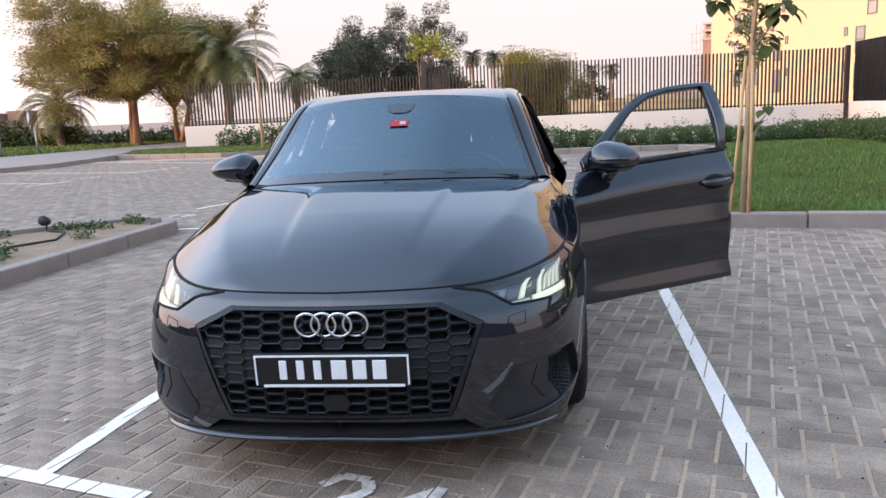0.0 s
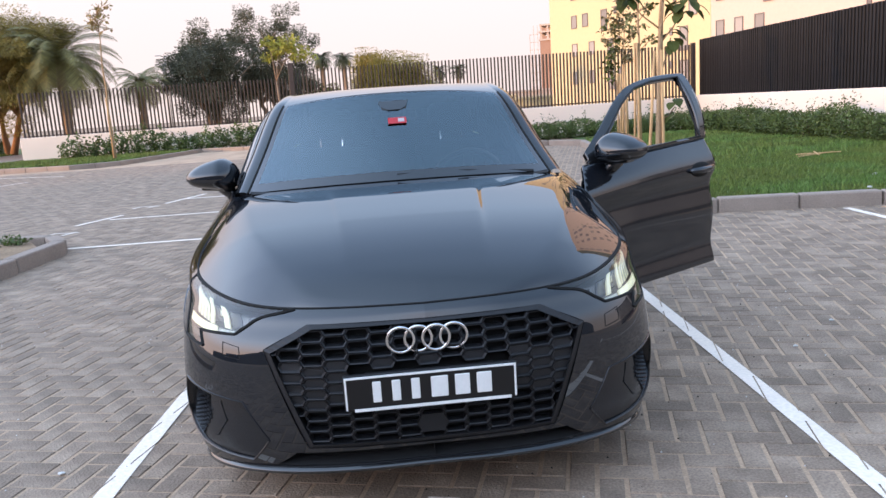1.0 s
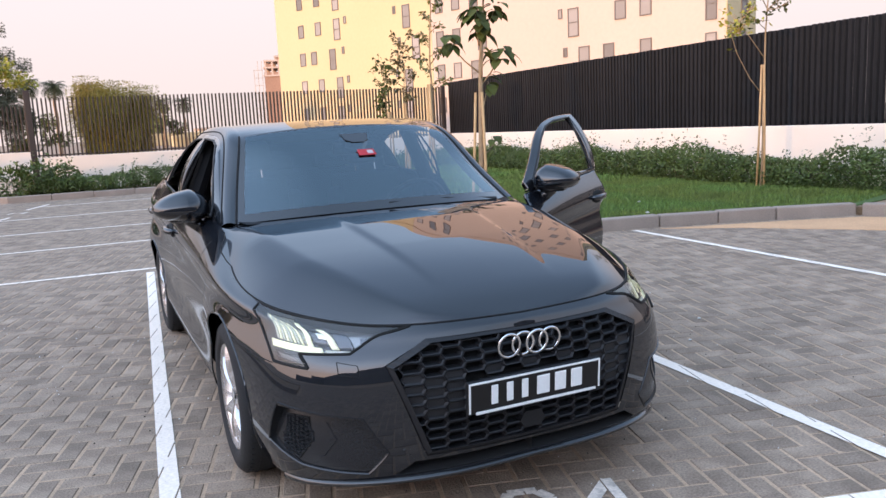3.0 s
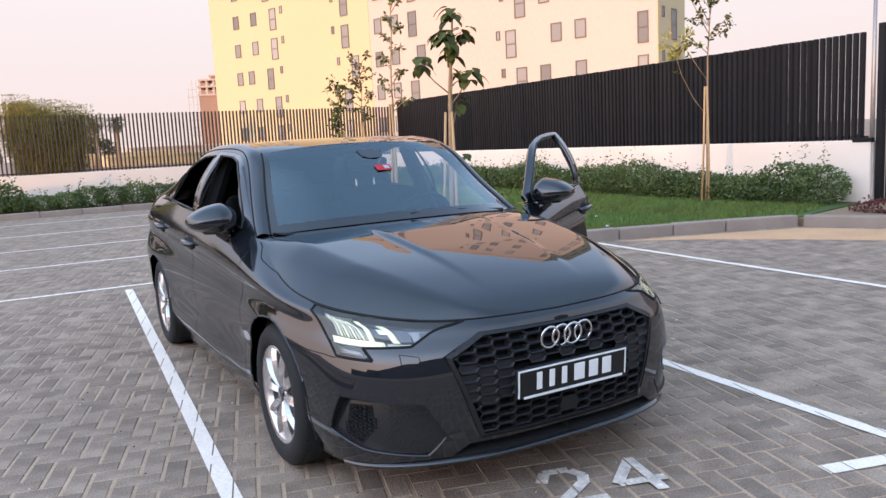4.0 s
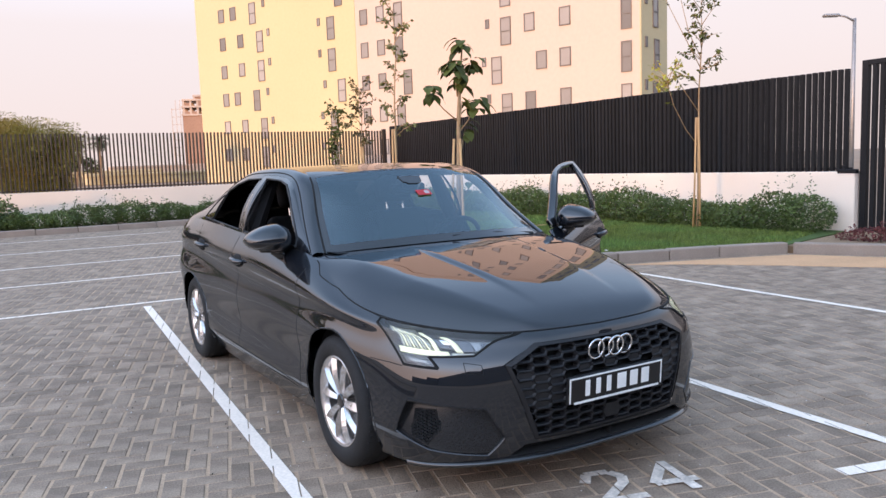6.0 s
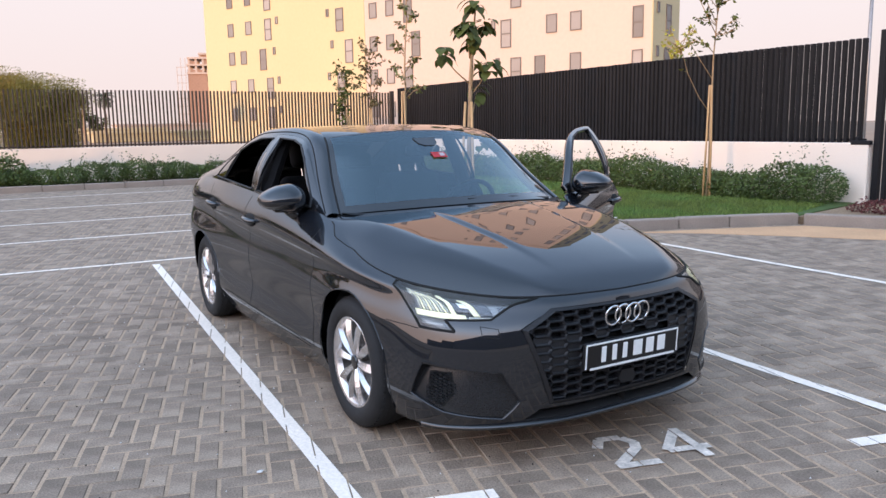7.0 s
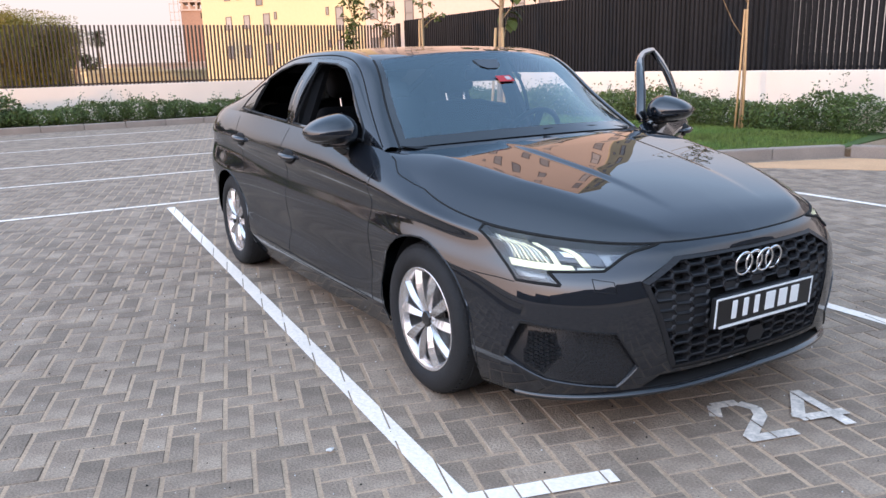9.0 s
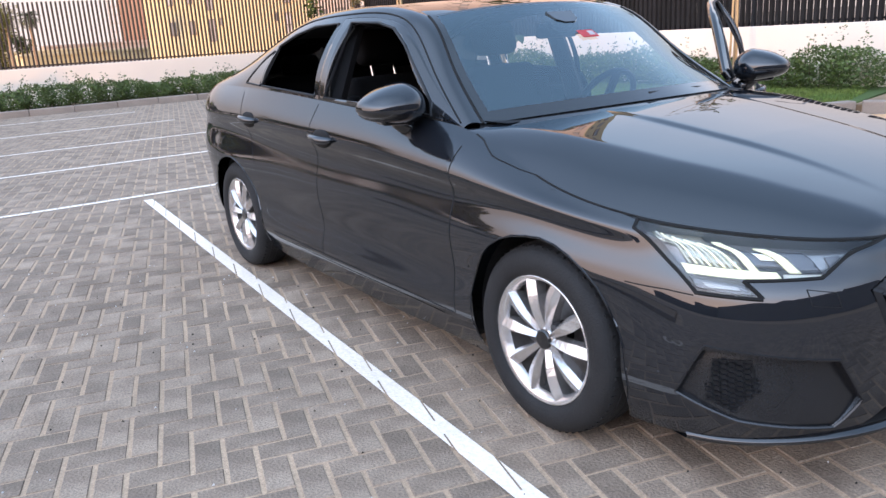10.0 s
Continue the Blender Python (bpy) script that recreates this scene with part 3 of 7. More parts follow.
# ---- buildings far off ----
def window_meshes(w, h):
    """Frame with a transom on tall ones, and the pane behind it."""
    bars = [(-w / 2, -w / 2 + 0.09, 0, h), (w / 2 - 0.09, w / 2, 0, h), (-w / 2 + 0.09, w / 2 - 0.09, h - 0.09, h), (-w / 2 + 0.09, w / 2 - 0.09, 0, 0.09)]
    if h > 2:
        bars.append((-w / 2 + 0.09, w / 2 - 0.09, h * 0.48, h * 0.48 + 0.09))
    out = []
    for name, boxes, y0, y1, material in (("window", bars, -0.06, 0.02, "frame_dark"), ("pane", [(-w / 2 + 0.06, w / 2 - 0.06, 0.06, h - 0.06)], -0.02, 0.015, "pane")):
        bm = bmesh.new()
        for x0, x1, z0, z1 in boxes:
            box(bm, (x0, y0, z0), (x1, y1, z1))
        ob = part(name, bm, material)
        out.append(ob.data)
        bpy.data.objects.remove(ob)
    return out


WINDOWS = {}


def tower(a, b, height, name, material, label, columns, storey=3.23, first=3.21, depth=18.0):
    """A plain rendered block with its front from a to b; columns: (metres along, shift on every third floor, (width, height, rise))."""
    a, b = Vector((*a, 0)), Vector((*b, 0))
    d, length = (b - a).normalized(), (b - a).length
    t = thing(name, label, "building")
    t.matrix_world = Matrix.Translation(a) @ Matrix.Rotation(math.atan2(d.y, d.x), 4, "Z")
    bm = bmesh.new()
    box(bm, (0, 0, -0.5), (length, depth, height), bevel=0.05)
    part("facade_wall", bm, material, t)
    bm = bmesh.new()
    for x0, y0, x1, y1 in ((-0.1, -0.1, length + 0.1, 0.3), (-0.1, depth - 0.3, length + 0.1, depth + 0.1), (-0.1, 0.3, 0.3, depth - 0.3), (length - 0.3, 0.3, length + 0.1, depth - 0.3)):
        box(bm, (x0, y0, height - 0.3), (x1, y1, height + 0.8))
    part("parapet", bm, material, t)
    for k in range(int((height - 2 - first) / storey) + 1):
        for x, shift, (w, h, rise) in columns:
            if (w, h) not in WINDOWS:
                WINDOWS[w, h] = window_meshes(w, h)
            o = new("window", WINDOWS[w, h][0])
            o.parent, o.location = t, (x + (shift if k % 3 == 2 else 0), -0.012, first + storey * k + rise - h / 2)
            q = new("pane", WINDOWS[w, h][1])
            q.parent = o
    return t


SQ, TALL, TINY = (1.05, 1.5, 0.0), (1.1, 2.35, -0.42), (0.42, 0.8, 0.42)
TOWER = 38
tower((22.7, 95.3), (32.3, 70.6), TOWER, "apartment_building", "facade", "tall plain yellow rendered apartment block with small dark windows", [(5.05, 0, SQ), (8.3, -1.1, SQ), (11.7, -1.05, TALL), (13.2, -0.6, TINY), (21.25, 0.55, TINY), (23.0, 1.25, TALL)])
tower((32.3, 70.6), (42.0, 41.0), TOWER, "apartment_building", "facade_pale", "tall plain peach rendered apartment block with small dark windows", [(1.25, 0, SQ), (3.58, 0, SQ), (6.0, 1.0, TALL), (16.7, -0.45, TINY), (18.65, -1.05, TALL), (21.1, 1.15, SQ), (24.55, 0, SQ), (30.0, 0, (0.9, 2.35, -0.6))], depth=4.6)
tower((42.02, 40.94), (46.39, 42.37), TOWER, "apartment_building", "facade", "narrow end of the rendered apartment block", [(0.8, 0, TINY), (2.4, 0.2, (0.9, 2.35, -0.4))], depth=3.0)
site = thing("unfinished_building", "unfinished orange brick building with open floors and scaffolding", "building", (39.6, 178, 0), math.degrees(math.atan2(-2.5, 7.4)))
bm = bmesh.new()
box(bm, (0, 0, 0), (8.0, 8.0, 14.0))
box(bm, (0, 0.02, 14.0), (3.2, 7.9, 14.9))
part("wall", bm, "brick_far", site)
for z, x0, x1 in ((13.9, -0.2, 8.2), (15.7, -0.2, 8.2), (17.2, 0.0, 8.2), (18.1, 2.4, 8.1), (19.3, 4.6, 8.0)):
    bm = bmesh.new()
    box(bm, (x0, -0.2, z), (x1, 8.1, z + 0.38))
    part("floor_slab", bm, "concrete_far", site)
for z0, z1, xs in ((13.9, 17.3, (0.1, 1.6, 3.1, 4.5, 5.9, 7.4)), (17.2, 18.2, (2.5, 4.6, 6.2, 7.5)), (18.1, 19.4, (4.7, 7.4))):
    for x in xs:
        for y in (0.0, 3.8, 7.4):
            bm = bmesh.new()
            box(bm, (x, y, z0), (x + 0.45, y + 0.45, z1))
            part("column", bm, "concrete_far", site)
for x0, x1, z0, z1 in ((0.5, 1.7, 16.05, 16.7), (3.3, 4.6, 16.05, 17.2), (6.2, 7.5, 14.2, 15.0), (2.8, 4.7, 17.5, 18.1), (6.4, 7.6, 16.05, 16.6)):
    bm = bmesh.new()
    box(bm, (x0, 0.05, z0), (x1, 0.35, z1))
    part("wall_panel", bm, "brick_far", site)
for x, z, w, h in ((4.1, 12.3, 1.0, 1.2), (6.4, 12.2, 0.8, 1.4), (6.9, 9.6, 0.8, 1.4)):
    bm = bmesh.new()
    box(bm, (x, -0.04, z), (x + w, 0.1, z + h))
    part("window", bm, "gap", site)
bm = bmesh.new()
for x in (-2.3, -1.4, -0.5):
    box(bm, (x, -0.3, 0), (x + 0.12, -0.18, 17.4 if x > -2 else 15.5))
for k in range(1, 10):
    box(bm, (-2.3, -0.3, 1.7 * k), (-0.2, -0.2, 1.7 * k + 0.11))
part("scaffold", bm, "concrete_far", site, "pale scaffolding frame")
for x, y, w, h, m in ((-113, 150, 1.6, 5.2, "brick_far"), (-108.5, 150, 1.4, 4.6, "brick_far"), (-104, 152, 1.3, 5.0, "brick_far"), (18, 150, 10, 2.2, "facade"), (30, 160, 9, 3.0, "concrete_far"), (10, 170, 7, 2.6, "facade_pale"), (24, 120, 12, 1.6, "facade")):
    bm = bmesh.new()
    box(bm, (-w, -3, 0), (w, 3, h), bevel=0.1)
    box(bm, (-w - 0.2, -3.2, h - 0.4), (w + 0.2, 3.2, h - 0.1))
    for k in range(5):
        box(bm, (-w + (k + 0.3) * w / 2.5, -3.06, h * 0.3), (-w + (k + 0.75) * w / 2.5, -2.98, h * 0.7))
    o = tagged(part("low_building", bm, m), "low plain building far across the desert", "building")
    o.location = (x, y, -0.05)
# ---- the car's surfaces: design curves, from the nose round the flank to the tail; x to the car's side, y from nose to tail ----
def spline(knots, values, at):
    """Natural cubic spline through values at the knots."""
    k, v, at = np.asarray(knots, float), np.asarray(values, float), np.atleast_1d(np.asarray(at, float))
    n, h = len(k), np.diff(k)
    a, r = np.eye(n), np.zeros((n, v.shape[1]))
    for i in range(1, n - 1):
        a[i, i - 1 : i + 2] = h[i - 1], 2 * (h[i - 1] + h[i]), h[i]
        r[i] = 6 * ((v[i + 1] - v[i]) / h[i] - (v[i] - v[i - 1]) / h[i - 1])
    m = np.linalg.solve(a, r)
    i = np.clip(np.searchsorted(k, at) - 1, 0, n - 2)
    w, g = (at - k[i])[:, None], h[i][:, None]
    b = (v[i + 1] - v[i]) / g - g * (2 * m[i] + m[i + 1]) / 6
    return v[i] + b * w + m[i] / 2 * w**2 + (m[i + 1] - m[i]) / (6 * g) * w**3


# knots along the flank, one per column of the rows below
KNOTS = (0, 0.36, 0.63, 0.92, 1.19, 1.53, 2.02, 2.35, 2.95, 3.70, 4.17, 4.68, 5.08, 5.75)
ROW_SILL = ((0, -0.01, 0.212), (0.36, 0.01, 0.207), (0.60, 0.10, 0.198), (0.77, 0.31, 0.170), (0.81, 0.56, 0.150), (0.82, 0.88, 0.13), (0.82, 1.38, 0.145), (0.83, 1.72, 0.15), (0.83, 2.3, 0.15), (0.83, 3.05, 0.16), (0.82, 3.516, 0.18), (0.79, 4.02, 0.2), (0.6, 4.36, 0.22), (0, 4.42, 0.22))
ROW_LOW = ((0, -0.02, 0.26), (0.36, 0.0, 0.26), (0.62, 0.09, 0.26), (0.80, 0.30, 0.26), (0.855, 0.56, 0.26), (0.882, 0.88, 0.27), (0.882, 1.38, 0.275), (0.883, 1.72, 0.28), (0.884, 2.3, 0.285), (0.884, 3.05, 0.295), (0.885, 3.516, 0.3), (0.84, 4.02, 0.33), (0.64, 4.38, 0.35), (0, 4.44, 0.35))
ROW_BUMPER = ((0, -0.035, 0.44), (0.36, -0.015, 0.44), (0.63, 0.085, 0.44), (0.815, 0.31, 0.44), (0.872, 0.56, 0.45), (0.905, 0.88, 0.5), (0.880, 1.38, 0.45), (0.870, 1.72, 0.44), (0.868, 2.3, 0.44), (0.878, 3.05, 0.46), (0.905, 3.516, 0.52), (0.86, 4.02, 0.55), (0.66, 4.40, 0.57), (0, 4.445, 0.58))
ROW_FLANK = ((0, -0.025, 0.60), (0.36, 0.0, 0.60), (0.61, 0.10, 0.60), (0.785, 0.31, 0.60), (0.862, 0.56, 0.61), (0.908, 0.88, 0.65), (0.892, 1.38, 0.64), (0.885, 1.72, 0.65), (0.884, 2.3, 0.65), (0.888, 3.05, 0.68), (0.908, 3.516, 0.70), (0.87, 4.02, 0.72), (0.67, 4.40, 0.74), (0, 4.435, 0.75))
ROW_SHOULDER = ((0, 0.0, 0.672), (0.36, 0.035, 0.676), (0.585, 0.14, 0.68), (0.755, 0.36, 0.695), (0.836, 0.58, 0.715), (0.885, 0.88, 0.755), (0.892, 1.38, 0.79), (0.895, 1.72, 0.81), (0.897, 2.3, 0.835), (0.895, 3.05, 0.86), (0.888, 3.516, 0.87), (0.845, 4.02, 0.89), (0.65, 4.39, 0.91), (0, 4.43, 0.92))
ROW_CREST = ((0, 0.010, 0.696), (0.355, 0.048, 0.699), (0.570, 0.158, 0.706), (0.744, 0.388, 0.722), (0.823, 0.585, 0.746), (0.858, 0.88, 0.794), (0.852, 1.38, 0.890), (0.87, 1.72, 0.918), (0.878, 2.3, 0.942), (0.872, 3.05, 0.972), (0.856, 3.516, 0.985), (0.81, 4.02, 0.992), (0.62, 4.38, 0.995), (0, 4.41, 0.995))
ROW_TOP = ((0, 0.026, 0.710), (0.35, 0.063, 0.714), (0.562, 0.172, 0.722), (0.728, 0.405, 0.742), (0.800, 0.592, 0.766), (0.822, 0.88, 0.819), (0.775, 1.38, 0.952), (0.815, 1.72, 0.982), (0.832, 2.3, 1.012), (0.828, 3.05, 1.048), (0.803, 3.516, 1.055), (0.755, 4.02, 1.050), (0.58, 4.35, 1.03), (0, 4.38, 1.03))
# just under the shoulder the door skin turns in: a crease along the doors, fading out over the nose and the tail
UNDERCUT = (0, 0, 0, 0, 0.003, 0.007, 0.010, 0.011, 0.012, 0.012, 0.010, 0.005, 0, 0)
ROW_UNDER = tuple((s[0] + (f[0] - s[0]) * 0.12 - k, s[1] + (f[1] - s[1]) * 0.12, s[2] + (f[2] - s[2]) * 0.12) for s, f, k in zip(ROW_SHOULDER, ROW_FLANK, UNDERCUT))
ROWS = (ROW_SILL, ROW_LOW, ROW_BUMPER, ROW_FLANK, ROW_UNDER, ROW_SHOULDER, ROW_CREST, ROW_TOP)
LEVELS = (0, 0.11, 0.29, 0.46, 0.583, 0.60, 0.69, 0.77)


def flank(u, v):
    """Points of the flank at all u (along) and v (upwards)."""
    rows = np.stack([spline(KNOTS, row, u) for row in ROWS])
    return spline(LEVELS, rows.reshape(len(ROWS), -1), v).reshape(len(v), len(u), 3)


def second(knots):
    """The matrix that turns values at the knots into a natural spline's second derivatives."""
    k = np.asarray(knots, float)
    n, h = len(k), np.diff(k)
    a, r = np.eye(n), np.zeros((n, n))
    for i in range(1, n - 1):
        a[i, i - 1 : i + 2] = h[i - 1], 2 * (h[i - 1] + h[i]), h[i]
        r[i, i - 1 : i + 2] = 6 / h[i - 1], -6 / h[i] - 6 / h[i - 1], 6 / h[i]
    return np.linalg.solve(a, r)


BEND = second(LEVELS)


def flank_at(uv):
    """Points of the flank at scattered (u, v)."""
    uv = np.asarray(uv, float)
    rows = np.stack([spline(KNOTS, row, uv[:, 0]) for row in ROWS], 1)
    m, k = np.einsum("ij,njk->nik", BEND, rows), np.asarray(LEVELS, float)
    i = np.clip(np.searchsorted(k, uv[:, 1]) - 1, 0, len(k) - 2)
    n = np.arange(len(uv))
    g, w = (k[i + 1] - k[i])[:, None], (uv[:, 1] - k[i])[:, None]
    b = (rows[n, i + 1] - rows[n, i]) / g - g * (2 * m[n, i] + m[n, i + 1]) / 6
    return rows[n, i] + b * w + m[n, i] / 2 * w**2 + (m[n, i + 1] - m[n, i]) / (6 * g) * w**3


U_ALL, V_ALL = np.linspace(0, KNOTS[-1], 1000), np.linspace(0, LEVELS[-1], 160)
CLOUD = flank(U_ALL, V_ALL)


def uv_of(*p):
    """The flank's (u, v) nearest to a point (x, y, z), or to (y, z) on the side."""
    far = ((CLOUD[..., 1:] - p) ** 2).sum(-1) + (CLOUD[..., 0] < 0.5) if len(p) == 2 else ((CLOUD - p) ** 2).sum(-1)
    i = np.unravel_index(far.argmin(), far.shape)
    return float(U_ALL[i[1]]), float(V_ALL[i[0]])


def flank_normal(uv, e=0.004):
    uv = np.asarray(uv, float)
    lo, hi = np.clip(uv - e, (0, 0), (KNOTS[-1], LEVELS[-1])), np.clip(uv + e, (0, 0), (KNOTS[-1], LEVELS[-1]))
    du = flank_at(np.stack([hi[:, 0], uv[:, 1]], 1)) - flank_at(np.stack([lo[:, 0], uv[:, 1]], 1))
    dv = flank_at(np.stack([uv[:, 0], hi[:, 1]], 1)) - flank_at(np.stack([uv[:, 0], lo[:, 1]], 1))
    n = np.cross(du, dv)
    return n / np.linalg.norm(n, axis=1)[:, None]


def flat_grid(us, vs):
    bm = bmesh.new()
    grid = [[bm.verts.new((u, v, 0)) for u in us] for v in vs]
    for a, b in zip(grid, grid[1:]):
        for k in range(len(us) - 1):
            bm.faces.new((a[k], a[k + 1], b[k + 1], b[k]))
    return bm


def cut(bm, poly, name, layer, names):
    """Cuts a convex outline, in the flat plan of a surface, and gives the faces inside a name."""
    poly = [Vector((*p, 0)) for p in poly]
    mid = sum(poly, Vector()) / len(poly)
    planes = []
    for p, q in zip(poly, poly[1:] + poly[:1]):
        n = Vector((-(q - p).y, (q - p).x, 0))
        if n.length < 1e-6:
            continue
        n.normalize()
        planes.append((p, n if n.dot(mid - p) > 0 else -n))
    for p, n in planes:
        faces = [f for f in bm.faces if all(m.dot(f.calc_center_median() - q) > -0.045 for q, m in planes)]
        geom = list({e for f in faces for e in f.edges}) + list({v for f in faces for v in f.verts}) + faces
        bmesh.ops.bisect_plane(bm, geom=geom, dist=1e-5, plane_co=p, plane_no=n)
    names.append(name)
    for f in bm.faces:
        c = f.calc_center_median()
        if all(n.dot(c - p) > 0 for p, n in planes):
            f[layer] = len(names) - 1


def pieces(bm, layer, names, place):
    """name: (points, faces) of a flat plan laid out by place()."""
    out = {}
    bm.verts.ensure_lookup_table()
    bm.verts.index_update()
    pts = place(np.array([v.co[:2] for v in bm.verts]))
    for f in bm.faces:
        out.setdefault(names[f[layer]], []).append([v.index for v in f.verts])
    done = {}
    for name, faces in out.items():
        used = sorted({i for f in faces for i in f})
        at = {i: k for k, i in enumerate(used)}
        done[name] = (pts[used], [[at[i] for i in f] for f in faces], np.array([bm.verts[i].co[:2] for i in used]))
    return done


def mirrored(p, f):
    return p * np.array([-1, 1, 1]), [g[::-1] for g in f]


# -- the flank with its openings --
def arch(y, z, r, n=22):
    """The wheel opening's outline, from the sill up and over."""
    out = [uv_of(y + r * math.cos(t), z + r * math.sin(t)) for t in np.linspace(-0.30, math.pi + 0.30, n)]
    return [(out[0][0], -0.01)] + out + [(out[-1][0], -0.01)]


HUB_Z, FRONT_Y, REAR_Y, ARCH_R = 0.314, 0.88, 3.516, 0.352
us = np.unique(np.concatenate([np.linspace(0, 1.3, 75), np.linspace(1.3, 4.6, 150), np.linspace(4.6, KNOTS[-1], 40)]))
vs = np.linspace(0, LEVELS[-1], 56)
bm = flat_grid(us, vs)
layer, names = bm.faces.layers.int.new("part"), ["side"]
BELT = LEVELS[-1] + 0.01
seam_f, seam_b, seam_r = uv_of(1.335, 0.6)[0], uv_of(2.425, 0.6)[0], uv_of(3.18, 0.6)[0]
u_tail = uv_of(4.05, 0.6)[0]
cut(bm, [(0, -0.01), (uv_of(0.80, 0.30, 0.3)[0] + 0.33, -0.01), (uv_of(0.80, 0.30, 0.3)[0] + 0.33, uv_of(0.863, 0.56, 0.59)[1]), (0, uv_of(0.863, 0.56, 0.59)[1])], "front_bumper", layer, names)
cut(bm, [(0, 0.4), (uv_of(0.585, 0.14, 0.68)[0], 0.4), (uv_of(0.40, 0.06, 0.70)[0], BELT), (0, BELT)], "front_bumper", layer, names)
cut(bm, [(seam_f - 0.0, 0.14), (seam_b, 0.14), (seam_b - 0.02, BELT), (uv_of(0.79, 1.46, 0.962)[0], BELT), (seam_f - 0.02, uv_of(1.32, 0.80)[1])], "front_door", layer, names)
cut(bm, [(seam_b, 0.14), (uv_of(3.05, 0.30)[0], 0.14), (seam_r, uv_of(3.16, 0.66)[1]), (uv_of(3.33, 0.9)[0], BELT), (seam_b - 0.02, BELT)], "rear_door", layer, names)
cut(bm, [(u_tail, -0.01), (KNOTS[-1], -0.01), (KNOTS[-1], BELT), (u_tail + 0.05, BELT)], "rear_bumper", layer, names)
cut(bm, [(seam_f + 0.02, -0.01), (uv_of(3.12, 0.2)[0], -0.01), (uv_of(3.05, 0.30)[0], 0.14), (seam_f, 0.14)], "side_skirt", layer, names)
cut(bm, arch(FRONT_Y, HUB_Z, ARCH_R), "hole", layer, names)
cut(bm, arch(REAR_Y, HUB_Z, ARCH_R), "hole", layer, names)
V_LAMP = LEVELS[-1] - 0.012
LAMP_A = [(uv_of(0.40, 0.08, 0.71)[0], V_LAMP), uv_of(0.60, 0.116, 0.640), uv_of(0.735, 0.25, 0.632), uv_of(0.803, 0.40, 0.640), uv_of(0.818, 0.545, 0.738), (uv_of(0.797, 0.55, 0.758)[0], V_LAMP)]
LAMP_B = [uv_of(*p) for p in ((0.735, 0.25, 0.632), (0.722, 0.200, 0.589), (0.803, 0.346, 0.594), (0.803, 0.40, 0.640))]
cut(bm, LAMP_A, "lamp_lens", layer, names)
cut(bm, LAMP_B, "lamp_lens", layer, names)
VENT = [uv_of(*p) for p in ((0.834, 0.377, 0.305), (0.813, 0.307, 0.457), (0.59, 0.06, 0.428), (0.515, 0.035, 0.304), (0.58, 0.07, 0.228), (0.764, 0.234, 0.248))]
cut(bm, VENT, "vent", layer, names)
GRILLE = [(0, uv_of(0, -0.01, 0.672)[1]), uv_of(0.365, 0.03, 0.672), uv_of(0.505, 0.045, 0.600), uv_of(0.392, 0.0, 0.278), (0, uv_of(0, -0.02, 0.275)[1])]
cut(bm, GRILLE, "grille_hole", layer, names)
cut(bm, [(0, uv_of(0, -0.02, 0.222)[1]), uv_of(0.50, 0.05, 0.221), uv_of(0.43, 0.02, 0.264), (0, uv_of(0, -0.02, 0.268)[1])], "slot", layer, names)
SIDE = pieces(bm, layer, names, flank_at)
bm.free()



def split_at(data, y):
    """Two pieces: the faces before and those behind y."""
    p, f, uv = data
    out = []
    for want in (True, False):
        own = [g for g in f if (p[g, 1].mean() < y) == want]
        used = sorted({i for g in own for i in g})
        at = {i: k for k, i in enumerate(used)}
        out.append((p[used], [[at[i] for i in g] for g in own], uv[used]))
    return out


SIDE["front_wing"], SIDE["rear_wing"] = split_at(SIDE["side"], 2.2)

car = thing("car", "dark grey sedan, headlights lit, one front door open, on paving", "car")


def panel(name, data, material, parent, side, label="", smooth=True):
    p, f = data[:2]
    if side > 0:
        return mesh_object(name, p, f, material, parent, label, smooth)
    p, f = mirrored(p, f)
    return mesh_object(name, p, f, material, parent, label, smooth)


def pushed(data, by, shrink=0.0):
    """A copy of a piece of the flank moved inwards along its normals."""
    p, f, uv = data
    q = p - flank_normal(uv) * by
    if shrink:
        mid = q.mean(0)
        q = mid + (q - mid) * (1 - shrink)
    return q, f


def rim_edges(faces):
    count = {}
    for f in faces:
        for a, b in zip(f, f[1:] + f[:1]):
            count.setdefault((min(a, b), max(a, b)), []).append((a, b))
    return [v[0] for v in count.values() if len(v) == 1]


def tray(data, depth, shrink=0.0):
    """Side walls and floor of a recess behind a piece of the flank."""
    p, f, uv = data
    q, _ = pushed(data, depth, shrink)
    n = len(p)
    faces = [[i + n for i in g] for g in f] + [[a, b, b + n, a + n] for a, b in rim_edges(f)]
    return np.concatenate([p, q]), faces


def seam_line(points, name, parent, side, width=0.0045, lift=0.0008, material="gap"):
    """A dark shut line lying along the flank."""
    pts = [uv_of(*p) for p in points]
    dense = []
    for a, b in zip(pts, pts[1:]):
        n = max(2, int(math.dist(a, b) / 0.015))
        dense += [(a[0] + (b[0] - a[0]) * k / n, a[1] + (b[1] - a[1]) * k / n) for k in range(n)]
    dense.append(pts[-1])
    c = np.array(dense)
    d = np.gradient(c, axis=0)
    d /= np.linalg.norm(d, axis=1)[:, None]
    s = np.stack([-d[:, 1], d[:, 0]], 1) * width / 2
    lo, hi = c - s, c + s
    p = np.concatenate([flank_at(lo) + flank_normal(lo) * lift, flank_at(hi) + flank_normal(hi) * lift])
    n = len(c)
    f = [[k, k + 1, k + 1 + n, k + n] for k in range(n - 1)]
    panel(name, (p, f), material, parent, side, smooth=False)


